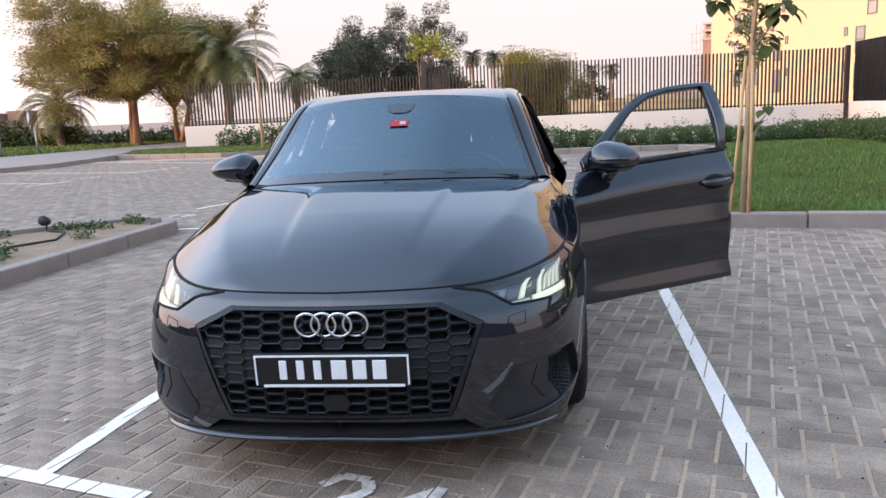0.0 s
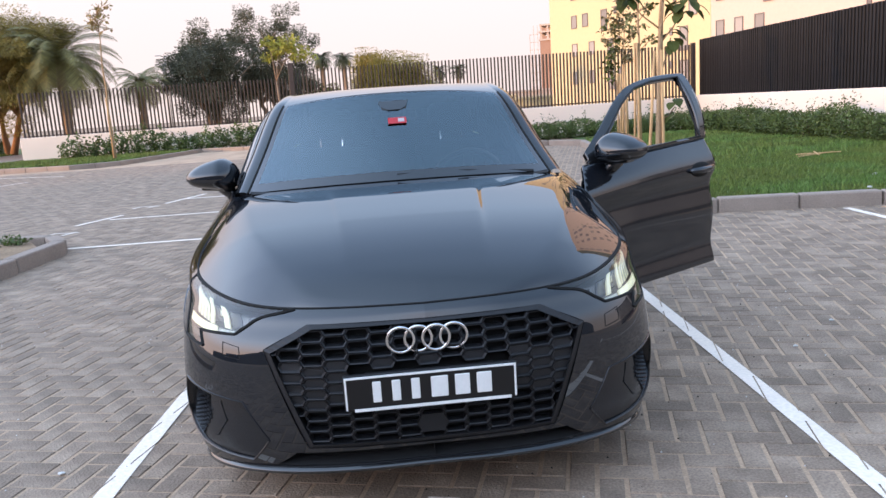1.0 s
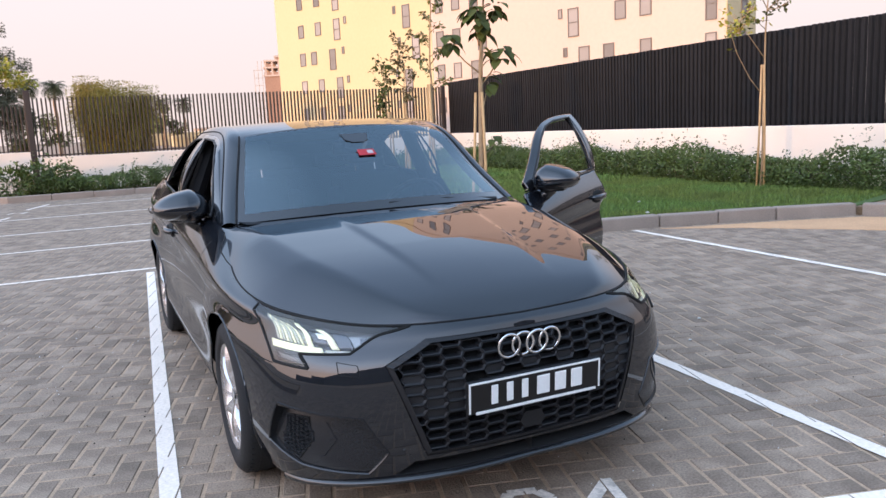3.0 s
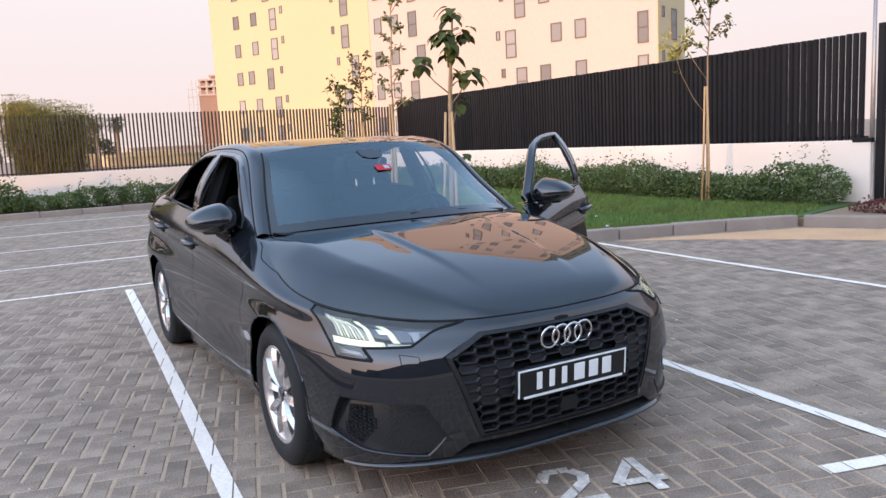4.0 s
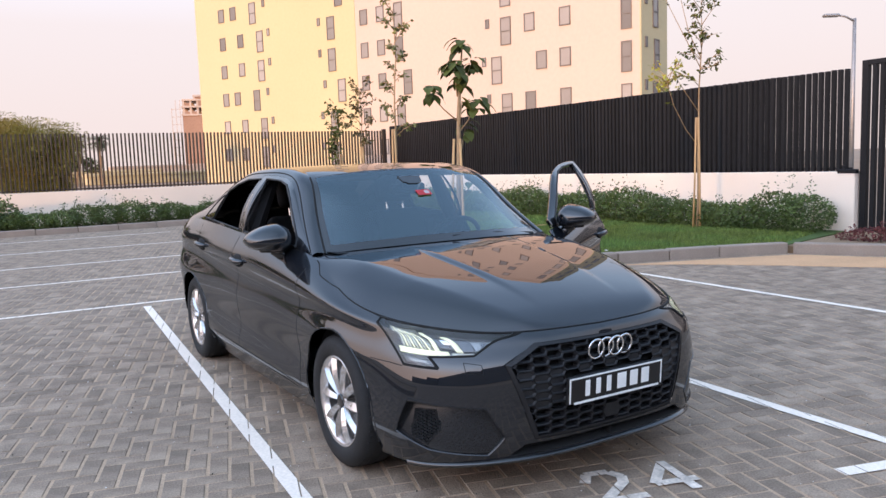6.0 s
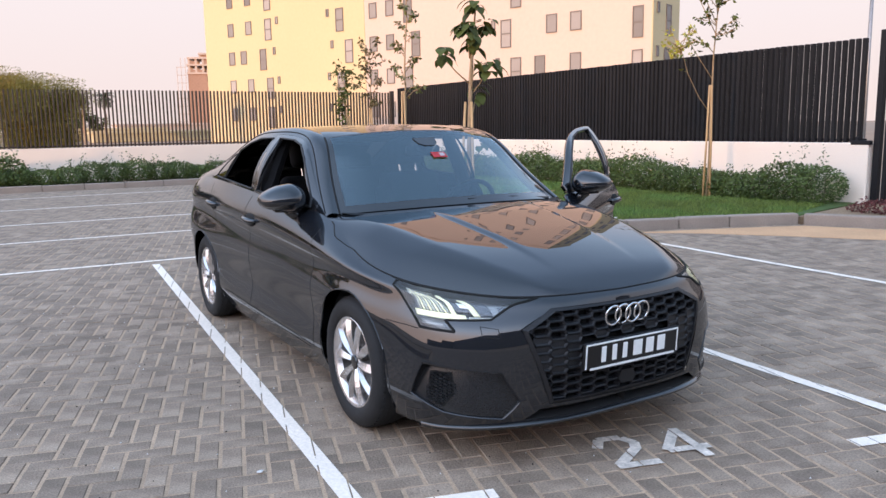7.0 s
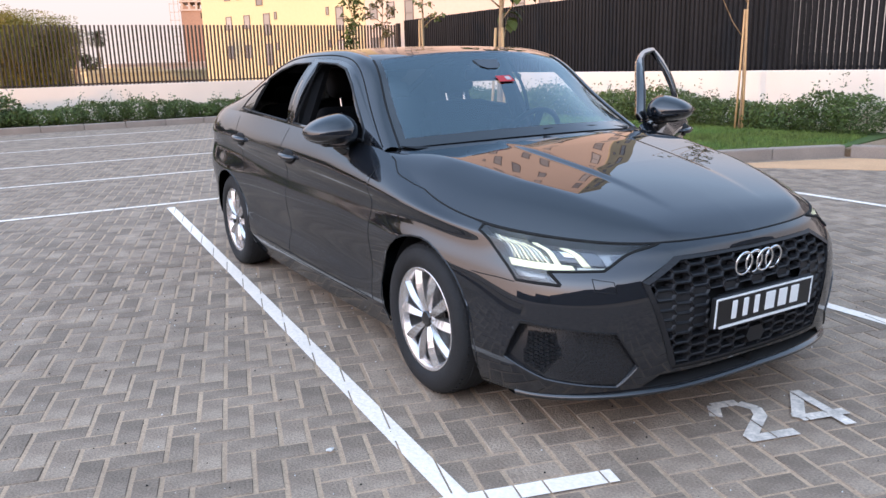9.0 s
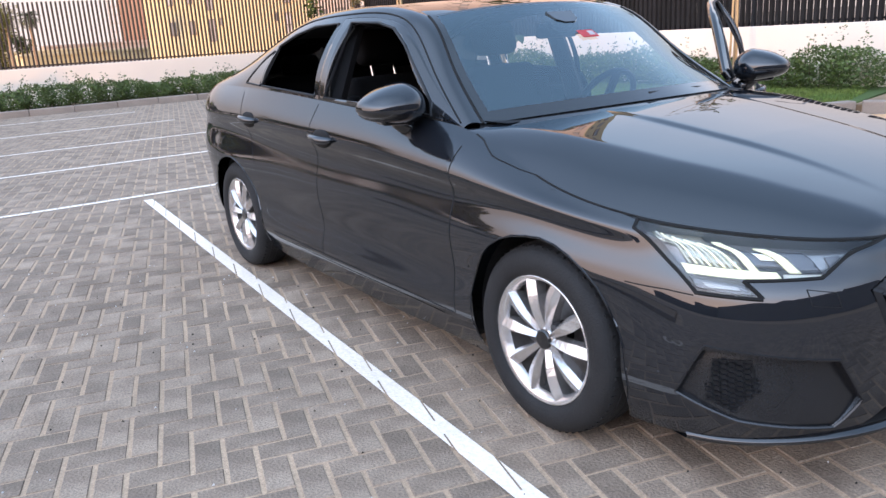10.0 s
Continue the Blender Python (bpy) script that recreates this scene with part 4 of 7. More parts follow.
# -- the house of the car above the belt --
GUTTER = ((0.775, 1.38, 0.952), (0.702, 1.66, 1.15), (0.636, 1.92, 1.335), (0.618, 2.08, 1.372), (0.630, 2.45, 1.388), (0.625, 2.9, 1.365), (0.635, 3.3, 1.275), (0.68, 3.7, 1.145), (0.75, 4.03, 1.052))
INNER = ((0.712, 1.345, 0.962), (0.635, 1.63, 1.168), (0.565, 1.875, 1.352), (0.54, 2.05, 1.394), (0.545, 2.45, 1.414), (0.54, 2.9, 1.392), (0.555, 3.25, 1.308), (0.60, 3.62, 1.175), (0.655, 3.97, 1.068))
RAIL_S = (0, 0.36, 0.70, 0.86, 1.24, 1.69, 2.10, 2.53, 2.88)
BELT_U = (uv_of(0.775, 1.38, 0.952)[0], uv_of(0.755, 4.02, 1.05)[0])


def belt_at(y):
    """The belt line's points at given y."""
    u = np.linspace(BELT_U[0], BELT_U[1], 400)
    c = spline(KNOTS, ROW_TOP, u)
    return np.stack([np.interp(y, c[:, 1], c[:, 0]), y, np.interp(y, c[:, 1], c[:, 2])], 1)


def side_house(sh):
    """The upright side between belt and gutter at (s, h)."""
    sh = np.asarray(sh, float)
    g = spline(RAIL_S, GUTTER, sh[:, 0])
    b = belt_at(np.clip(g[:, 1], 1.38, 4.02))
    h = sh[:, 1:2]
    tall = np.clip((g[:, 2:3] - b[:, 2:3]) / 0.35, 0, 1)
    p = b + (g - b) * h
    p[:, :1] += 0.045 * 4 * h * (1 - h) * tall
    return p


S_ALL, H_ALL = np.linspace(0, RAIL_S[-1], 400), np.linspace(0, 1, 80)
HOUSE = side_house(np.stack(np.meshgrid(S_ALL, H_ALL), -1).reshape(-1, 2)).reshape(80, 400, 3)


def sh_of(y, z):
    i = np.unravel_index(((HOUSE[..., 1:] - (y, z)) ** 2).sum(-1).argmin(), (80, 400))
    return float(S_ALL[i[1]]), float(H_ALL[i[0]])


bm = flat_grid(np.linspace(0, RAIL_S[-1], 150), np.linspace(0, 1, 18))
layer, names = bm.faces.layers.int.new("part"), ["pillar"]
s_b = sh_of(2.42, 1.1)[0]
cut(bm, [(0.15, -0.01), (s_b, -0.01), (sh_of(2.43, 1.35)[0], 0.955), (0.70, 0.945), (0.15, 0.90)], "door_frame", layer, names)
cut(bm, [(s_b, -0.01), (sh_of(3.40, 1.06)[0], -0.01), (sh_of(3.30, 1.24)[0], 0.95), (sh_of(2.43, 1.35)[0], 0.955)], "rear_frame", layer, names)
cut(bm, [sh_of(*p) for p in ((1.565, 0.986), (1.585, 1.036), (1.845, 1.244), (1.985, 1.314), (2.12, 1.341), (2.352, 1.350), (2.368, 1.030))], "front_opening", layer, names)
cut(bm, [sh_of(*p) for p in ((2.465, 1.034), (2.465, 1.352), (2.72, 1.345), (2.93, 1.313), (3.09, 1.262), (3.12, 1.066))], "rear_opening", layer, names)
cut(bm, [sh_of(*p) for p in ((3.15, 1.068), (3.128, 1.240), (3.22, 1.207), (3.33, 1.130), (3.38, 1.076))], "quarter", layer, names)
cut(bm, [sh_of(*p) for p in ((1.475, 0.974), (1.557, 0.986), (1.577, 1.034))], "sail", layer, names)
TOP = pieces(bm, layer, names, side_house)
bm.free()


def coons(front, rear, centre, side, na, nt, extra=None, crown=2.0):
    """A symmetric sheet between a front and a rear edge, a centre line and a side edge."""
    a, t = np.linspace(0, 1, na), np.linspace(0, 1, nt)
    f, r, c, s = front(a)[None], rear(a)[None], centre(t)[:, None], side(t)[:, None]
    tt, bb = t[:, None, None], (a**crown)[None, :, None]
    p = (1 - tt) * f + tt * r + (1 - bb) * c + bb * s - ((1 - tt) * ((1 - bb) * f[:, :1] + bb * f[:, -1:]) + tt * ((1 - bb) * r[:, :1] + bb * r[:, -1:]))
    if extra:
        p = extra(p, a, t)
    full = np.concatenate([p[:, :0:-1] * np.array([-1, 1, 1]), p], 1)
    n = full.shape[1]
    faces = [[i * n + j, i * n + j + 1, (i + 1) * n + j + 1, (i + 1) * n + j] for i in range(nt - 1) for j in range(n - 1)]
    return full.reshape(-1, 3), faces


def bow(mid, end, rise=2.2):
    """An edge from the centre to a side point that leaves the centre square."""
    mid, end = np.array(mid, float), np.array(end, float)

    def edge(a):
        w = np.stack([a, a**2.2, a**rise], 1)
        return mid + (end - mid) * w

    return edge


def through_points(points):
    k = np.concatenate([[0], np.cumsum(np.linalg.norm(np.diff(np.array(points), axis=0), axis=1))])
    return lambda t: spline(k / k[-1], points, t)


def rail(lo, hi):
    return lambda t: spline(RAIL_S, INNER, lo + (hi - lo) * t)


u_corner = uv_of(0.800, 0.592, 0.766)[0]
u_cowl = uv_of(0.776, 1.365, 0.949)[0]


HOOD_EDGE = spline(KNOTS, ROW_TOP, np.linspace(0, u_cowl, 300))
HOOD_MID = through_points([(0, 0.026, 0.710), (0, 0.10, 0.764), (0, 0.20, 0.806), (0, 0.40, 0.862), (0, 0.75, 0.929), (0, 1.13, 0.986), (0, 1.40, 1.004)])


def hood_shape(p, a, t):
    """Nearly flat between two soft folds, falling away to the wings; a raised middle between two creases."""
    x, y = np.abs(p[..., 0]), p[..., 1]
    mid = HOOD_MID(np.linspace(0, 1, 200))
    top = np.interp(y, mid[:, 1], mid[:, 2])
    xb, zb = np.interp(y, HOOD_EDGE[:, 1], HOOD_EDGE[:, 0]), np.interp(y, HOOD_EDGE[:, 1], HOOD_EDGE[:, 2])
    fold = np.minimum(np.interp(y, (0.0, 0.09, 0.3, 0.6, 0.95, 1.35), (0.30, 0.37, 0.48, 0.585, 0.655, 0.70)), 0.88 * xb + 1e-4)
    drop = np.interp(y, (0.0, 0.3, 0.7, 1.0, 1.36), (0.002, 0.012, 0.018, 0.024, 0.043))
    w = np.clip((x - fold) / np.maximum(xb - fold, 1e-4), 0, 1)
    edge = top - drop
    z = np.where(x < fold, top - drop * (x / fold) ** 2, edge - (edge - zb) * (0.5 * w + 0.5 * w * w))
    for _ in range(10):
        z[:, 1:-1] = z[:, 1:-1] * 0.5 + (np.concatenate([z[:, 1:2], z[:, 1:-2]], 1) + z[:, 2:]) * 0.25
    crease = 0.225 + 0.10 * np.clip((y - 0.1) / 1.0, 0, 1)
    step = 1 / (1 + np.exp((x - crease) / 0.007))
    fade = np.clip((y - 0.14) / 0.45, 0, 1) * np.clip((1.16 - y) / 0.25, 0.25, 1)
    p = p.copy()
    p[..., 2] = z + 0.008 * fade * step
    return p


hood = coons(lambda a: spline(KNOTS, ROW_TOP, a * u_corner), bow((0, 1.13, 0.990), (0.776, 1.365, 0.949), 3.4), lambda t: HOOD_MID(t * 0.80), lambda t: spline(KNOTS, ROW_TOP, u_corner + (u_cowl - u_corner) * t), 110, 90, hood_shape, 3.4)
mesh_object("bonnet", *hood, "paint", car, "dark grey bonnet with two creases", True)
S_TOP, S_REAR = 0.70, 2.05
windscreen = coons(bow((0, 1.15, 0.992), (0.712, 1.345, 0.962)), bow((0, 1.795, 1.388), tuple(spline(RAIL_S, INNER, S_TOP)[0])), through_points([(0, 1.15, 0.992), (0, 1.48, 1.20), (0, 1.795, 1.388)]), rail(0, S_TOP), 40, 46)
printed = [k % 78 < 2 or k % 78 > 75 or k // 78 < 4 or k // 78 > 43 for k in range(len(windscreen[1]))]
mesh_object("black_border", windscreen[0], [q for q, on in zip(windscreen[1], printed) if on], "black_gloss", car, "black printed border of the windscreen", True)
screen_ob = mesh_object("windscreen", windscreen[0], [q for q, on in zip(windscreen[1], printed) if not on], "clear_glass", car, "windscreen reflecting a pale sky", True)
screen_ob.visible_shadow = False
roof = coons(bow((0, 1.795, 1.388), tuple(spline(RAIL_S, INNER, S_TOP)[0])), bow((0, 3.32, 1.325), tuple(spline(RAIL_S, INNER, S_REAR)[0])), through_points([(0, 1.795, 1.388), (0, 2.05, 1.418), (0, 2.4, 1.428), (0, 2.85, 1.408), (0, 3.32, 1.325)]), rail(S_TOP, S_REAR), 30, 40)
mesh_object("roof", *roof, "paint", car, "", True)
rear_screen = coons(bow((0, 3.32, 1.325), tuple(spline(RAIL_S, INNER, S_REAR)[0])), bow((0, 4.02, 1.085), tuple(spline(RAIL_S, INNER, 2.80)[0])), through_points([(0, 3.32, 1.325), (0, 3.68, 1.21), (0, 4.02, 1.085)]), rail(S_REAR, 2.80), 20, 16)
mesh_object("rear_window", *rear_screen, "window_glass", car, "", True)
boot = coons(bow((0, 4.02, 1.085), tuple(spline(RAIL_S, INNER, 2.80)[0])), lambda a: spline(KNOTS, ROW_TOP, KNOTS[-1] + (uv_of(0.75, 4.03, 1.05)[0] + 0.05 - KNOTS[-1]) * a), through_points([(0, 4.02, 1.085), (0, 4.2, 1.07), (0, 4.38, 1.03)]), lambda t: np.linspace(spline(RAIL_S, INNER, 2.80)[0], spline(KNOTS, ROW_TOP, uv_of(0.75, 4.03, 1.05)[0] + 0.05)[0], len(t)), 16, 12)
mesh_object("boot_lid", *boot, "paint", car, "", True)


def strip(lo, hi, n=90, m=5):
    """The rounded rail between gutter and roof."""
    s = np.linspace(lo, hi, n)
    g, i = spline(RAIL_S, GUTTER, s), spline(RAIL_S, INNER, s)
    rows = []
    for k in range(m):
        h = k / (m - 1)
        q = g + (i - g) * h
        q[:, 2] += 0.012 * 4 * h * (1 - h)
        q[:, 0] += 0.006 * 4 * h * (1 - h)
        rows.append(q)
    p = np.concatenate(rows)
    return p, [[a * n + b, a * n + b + 1, (a + 1) * n + b + 1, (a + 1) * n + b] for a in range(m - 1) for b in range(n - 1)]


def loft_line(curve, width, lift, name, material, parent, side):
    """A narrow dark seal along a space curve."""
    bm = bmesh.new()
    tube(bm, [tuple(q) for q in curve], [width] * len(curve), 5)
    if side < 0:
        bmesh.ops.scale(bm, vec=(-1, 1, 1), verts=bm.verts[:])
    part(name, bm, material, parent)


DOOR_HINGE, DOOR_OPEN = Vector((0.872, 1.345, 0)), 56.0


def solid(ob, thick, offset=1):
    m = ob.modifiers.new("thickness", "SOLIDIFY")
    m.thickness, m.offset = thick, offset
    return ob


def mirror_part(parent, side):
    """A door mirror: painted shell, black base, foot, glass."""
    my = 1.60 if side > 0 else 1.655
    m = Matrix.Translation((0.915 * side, my, 1.022)) @ Matrix.Diagonal((side, 1, 1, 1)) @ pose(0, 0, 0, 0, -4, 10)
    halves = []
    for upper in (True, False):
        bm = bmesh.new()
        bmesh.ops.create_uvsphere(bm, u_segments=36, v_segments=24, radius=1)
        bmesh.ops.bisect_plane(bm, geom=bm.verts[:] + bm.edges[:] + bm.faces[:], plane_co=(0, 0, -0.12), plane_no=(0, 0, -1 if upper else 1), clear_outer=True)
        for v in bm.verts:
            x, y, z = v.co
            x = math.copysign(abs(x) ** 0.70, x)
            z = math.copysign(abs(z) ** 0.80, z)
            y = y if y < 0 else y * 0.35
            w = (x + 1) / 2
            tall = 0.112 * (1 - 0.60 * w ** 1.7) * (0.80 + 0.20 * min(1.0, w * 3)) if z > 0 else 0.062 * (1 - 0.25 * w)
            grow = 1.0 if upper else 0.965
            v.co = (x * 0.131 * grow, y * 0.145 * grow, z * tall)
        bmesh.ops.transform(bm, matrix=m, verts=bm.verts[:])
        halves.append(bm)
    shell = part("door_mirror", halves[0], "paint", parent, "dark grey door mirror shell", True)
    part("mirror_lower_shell", halves[1], "black_gloss", shell, "", True)
    bm = bmesh.new()
    box(bm, (-0.08, -0.065, -0.058), (0.05, 0.02, -0.03), bevel=0.012, seg=2)
    bmesh.ops.transform(bm, matrix=m, verts=bm.verts[:])
    part("mirror_base", bm, "black_gloss", shell)
    bm = bmesh.new()
    tube(bm, [(0.82 * side, my, 0.925), (0.845 * side, my, 0.945), (0.885 * side, my, 0.975)], [0.042, 0.032, 0.03], 10)
    part("mirror_foot", bm, "black_gloss", shell, "", True)
    bm = bmesh.new()
    bmesh.ops.create_circle(bm, cap_ends=True, segments=20, radius=1, matrix=m @ Matrix.Translation((0, 0.037, 0)) @ Matrix.Rotation(radians(90), 4, "X") @ Matrix.Diagonal((0.10, 0.058, 1, 1)))
    part("mirror_glass", bm, "chrome", shell)


def handle_part(y, z, parent, side):
    """A pull handle over a near-black oval that stands in for a shaded recess."""
    u, v = uv_of(y, z)
    c, n = flank_at([(u, v)])[0], flank_normal([(u, v)])[0]
    bm = bmesh.new()
    bmesh.ops.create_uvsphere(bm, u_segments=16, v_segments=8, radius=1, matrix=Matrix.Translation(c + n * -0.003) @ Matrix.Diagonal((0.0145, 0.092, 0.042, 1)))
    bmesh.ops.scale(bm, vec=(side, 1, 1), verts=bm.verts[:])
    cup = part("handle_cup", bm, "gap", parent, "", True)
    bm = bmesh.new()
    tube(bm, [Vector(c) + Vector((0.004, dy, dz)) + Vector(n) * d for dy, dz, d in ((-0.105, -0.002, -0.01), (-0.09, 0, 0.012), (-0.04, 0.003, 0.027), (0.03, 0.006, 0.028), (0.085, 0.008, 0.014), (0.10, 0.008, -0.008))], [0.012, 0.016, 0.0185, 0.0185, 0.016, 0.012], 10)
    bmesh.ops.scale(bm, vec=(side, 1, 1), verts=bm.verts[:])
    part("door_handle", bm, "paint", parent, "", True)


for side in (1, -1):
    panel("front_wing", SIDE["front_wing"], "paint", car, side)
    panel("rear_wing", SIDE["rear_wing"], "paint", car, side)
    for name, label in (("front_bumper", "dark grey front bumper"), ("rear_bumper", ""), ("side_skirt", "")):
        panel(name, SIDE[name], "paint_soft_coat" if name == "side_skirt" else "paint", car, side, label)
    panel("pillar_panel", TOP["pillar"], "paint", car, side)
    p, f = strip(0, 2.88)
    panel("roof_rail", (p, f), "paint", car, side)
    loft_line(np.array([side_house([sh_of(*p)])[0] for p in ((3.15, 1.068), (3.128, 1.240), (3.22, 1.207), (3.33, 1.130), (3.38, 1.076), (3.15, 1.068))]), 0.006, 0, "window_seal", "black_plastic", car, side)
    q = panel("quarter_window", TOP["quarter"], "window_glass", car, side)
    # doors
    rear = panel("rear_door", SIDE["rear_door"], "paint_soft_coat", car, side)
    panel("window_frame", TOP["rear_frame"], "paint", rear, side)
    front = panel("front_door", SIDE["front_door"], "paint_soft_coat", car, side, "driver's door standing wide open" if side > 0 else "")
    fr = solid(panel("window_frame", TOP["door_frame"], "black_gloss", front, side), 0.03, -1)
    panel("mirror_triangle", TOP["sail"], "black_gloss", front, side)
    handle_part(2.285, 0.862, front, side)
    handle_part(3.17, 0.895, rear, side)
    mirror_part(front, side)
    opening = np.array([side_house([sh_of(*p)])[0] for p in ((1.565, 0.986), (1.585, 1.036), (1.845, 1.244), (1.985, 1.314), (2.12, 1.341), (2.352, 1.350), (2.368, 1.030), (1.565, 0.986))])
    loft_line(opening, 0.007, 0, "window_seal", "black_plastic", front, side)
    opening = np.array([side_house([sh_of(*p)])[0] for p in ((2.465, 1.034), (2.465, 1.352), (2.72, 1.345), (2.93, 1.313), (3.09, 1.262), (3.12, 1.066), (2.465, 1.034))])
    loft_line(opening, 0.007, 0, "window_seal", "black_plastic", rear, side)
    if side > 0:
        solid(front, 0.022, -1)
        bm = bmesh.new()
        box(bm, (0.80, 1.40, 0.34), (0.850, 2.36, 0.90), bevel=0.02, seg=2)
        part("door_trim", bm, "dash_plastic", front)
        # the frame stands steeper than the closed pillar beside it
        for ob in [front] + [c for c in front.children if c.name.split(".")[0] in ("window_frame", "window_seal")]:
            for v in ob.data.vertices:
                back = min(1.0, max(0.0, (v.co.y - 1.6) / 0.75))
                up = min(1.0, max(0.0, (v.co.z - 0.98) / 0.36))
                v.co.y += back * (0.018 + 0.052 * up)
                v.co.z += back * 0.022 * up
        front.matrix_local = Matrix.Translation(DOOR_HINGE) @ Matrix.Rotation(radians(-DOOR_OPEN), 4, "Z") @ Matrix.Translation(-DOOR_HINGE)
    # shut lines
    for k, line in enumerate((((1.32, 0.90), (1.32, 0.80), (1.335, 0.6), (1.34, 0.288)), ((2.405, 1.0), (2.425, 0.6), (2.425, 0.29)), ((3.36, 1.03), (3.27, 0.88), (3.17, 0.66)), ((1.35, 0.288), (3.03, 0.300)))):
        if side < 0 or k > 1:
            seam_line(line, "shut_line", car, side)
    seam_line(((0.862, 0.54, 0.592), (0.82, 0.42, 0.588), (0.806, 0.35, 0.586)), "shut_line", car, side, 0.004)
    seam_line(((0.797, 0.535, 0.757), (0.772, 0.62, 0.797)), "shut_line", car, side, 0.006)
    loft_line(spline(KNOTS, ROW_TOP, np.linspace(0, uv_of(0.82, 0.95, 0.834)[0], 80)) + np.array((0, 0, 0.0005)), 0.0035, 0, "bonnet_gap", "gap", car, side)
    seam_line((tuple(spline(KNOTS, ROW_TOP, uv_of(0.82, 0.95, 0.834)[0])[0]), (0.82, 1.02, 0.845), (0.812, 1.13, 0.852), (0.808, 1.17, 0.862), (0.798, 1.205, 0.885), (0.784, 1.25, 0.925), (0.776, 1.30, 0.945)), "bonnet_gap", car, side, 0.006)
    loft_line(spline(RAIL_S, GUTTER, np.linspace(0.03, 2.7, 60)), 0.004, 0, "gutter_seal", "gap", car, side)
    loft_line(spline(RAIL_S, INNER, np.linspace(0.0, S_TOP, 30)), 0.006, 0, "screen_seal", "gap", car, side)
    # head lamp
    lamp_p, lamp_f = tray(SIDE["lamp_lens"], 0.055, 0.06)
    lamp = panel("headlight", (lamp_p, lamp_f), "lamp_body", car, side, "headlight switched on behind clear glass", False)
    lens = panel("lens", (SIDE["lamp_lens"][0] + flank_normal(SIDE["lamp_lens"][2]) * 0.002, SIDE["lamp_lens"][1]), "lamp_glass", lamp, side, "clear lens")
    lens.visible_shadow = False
    edge = rim_edges(SIDE["lamp_lens"][1])
    order, follow = [edge[0][0]], dict(edge)
    while len(order) < len(edge):
        order.append(follow[order[-1]])
    rim = SIDE["lamp_lens"][0][order + [order[0]]]
    loft_line(rim, 0.006, 0, "lamp_seal", "gap", lamp, side)

    def lamp_piece(points, depth, name, material, label=""):
        """A lit or silvered band inside the lamp, set back behind the lens."""
        b = flat_grid(np.linspace(min(p[0] for p in points), max(p[0] for p in points), 12), np.linspace(min(p[1] for p in points), max(p[1] for p in points), 8))
        la, nm = b.faces.layers.int.new("part"), ["off"]
        cut(b, points, "on", la, nm)
        d = pieces(b, la, nm, flank_at)["on"]
        b.free()
        q, f = pushed(d, depth)
        solid(panel(name, (q, f), material, lamp, side, label), 0.006)

    at = uv_of
    band = lambda u0, u1, v0, v1, skew=0.0: [(u0, v0), (u1, v0), (u1 + skew, v1), (u0 + skew, v1)]
    ul, ur = at(0.60, 0.116, 0.65)[0], at(0.80, 0.40, 0.66)[0]
    v_strip = at(0.735, 0.25, 0.648)[1]
    top = LEVELS[-1] - 0.012
    # the light guide along the foot, dimmer towards the inner tip
    lamp_piece([at(0.44, 0.078, 0.690), (ul - 0.005, v_strip - 0.012), (ul - 0.005, v_strip + 0.012), at(0.45, 0.08, 0.70)], 0.012, "light_strip", "lamp_silver")
    lamp_piece(band(ul + 0.001, ul + 0.10, v_strip - 0.012, v_strip + 0.016), 0.012, "light_strip", "lamp_soft")
    lamp_piece(band(ul + 0.104, ur - 0.012, v_strip - 0.010, v_strip + 0.022, 0.012), 0.010, "light_strip", "lamp_white")
    # fine upright bars before a bowl whose faint emission stands in for their light
    lamp_piece([(ur - 0.18, v_strip + 0.028), (ur - 0.012, v_strip + 0.028), (ur + 0.085, top - 0.02), (ur - 0.085, top)], 0.040, "reflector_bowl", "lamp_glow")
    for k in range(8):
        u = ur - 0.030 - 0.0195 * k
        lamp_piece(band(u, u + 0.0085, v_strip + 0.030, min(v_strip + 0.195 - 0.006 * k, top - 0.006), 0.088), 0.022, "light_segment", "lamp_white" if k % 2 else "lamp_soft")
    # two broad lit blades round a dark projector
    for lo, hi, v1 in ((-0.212, -0.188, 0.175), (-0.318, -0.288, 0.150)):
        lamp_piece(band(ur + lo, ur + hi, v_strip + 0.026, min(v_strip + v1, top), 0.075), 0.020, "light_blade", "lamp_white")
    lamp_piece(band(ur - 0.288, ur - 0.20, v_strip + 0.045, v_strip + 0.150, 0.05), 0.034, "projector", "lamp_dark")
    lamp_piece(band(ur - 0.262, ur - 0.222, v_strip + 0.070, v_strip + 0.115, 0.02), 0.028, "projector_lens", "chrome")
    lamp_piece(band(ur - 0.375, ur - 0.312, v_strip + 0.030, v_strip + 0.140, 0.045), 0.026, "dark_panel", "lamp_dark")
    # the silvered bowl towards the inner tip
    lamp_piece([(ul - 0.125, v_strip + 0.075), (ul + 0.0, v_strip + 0.032), (ul + 0.035, v_strip + 0.12), (ul - 0.08, v_strip + 0.135)], 0.030, "reflector", "lamp_silver")
    lamp_piece([(ul - 0.075, v_strip + 0.062), (ul - 0.03, v_strip + 0.046), (ul - 0.02, v_strip + 0.095), (ul - 0.06, v_strip + 0.105)], 0.024, "turn_lamp", "lamp_dark")
    lamp_piece([at(0.737, 0.245, 0.624), at(0.728, 0.212, 0.598), at(0.80, 0.35, 0.602), at(0.80, 0.38, 0.630)], 0.024, "lower_reflector", "lamp_lower")
    lamp_piece([at(0.747, 0.262, 0.617), at(0.744, 0.250, 0.605), at(0.785, 0.325, 0.607), at(0.785, 0.345, 0.621)], 0.017, "lower_panel", "lamp_silver")
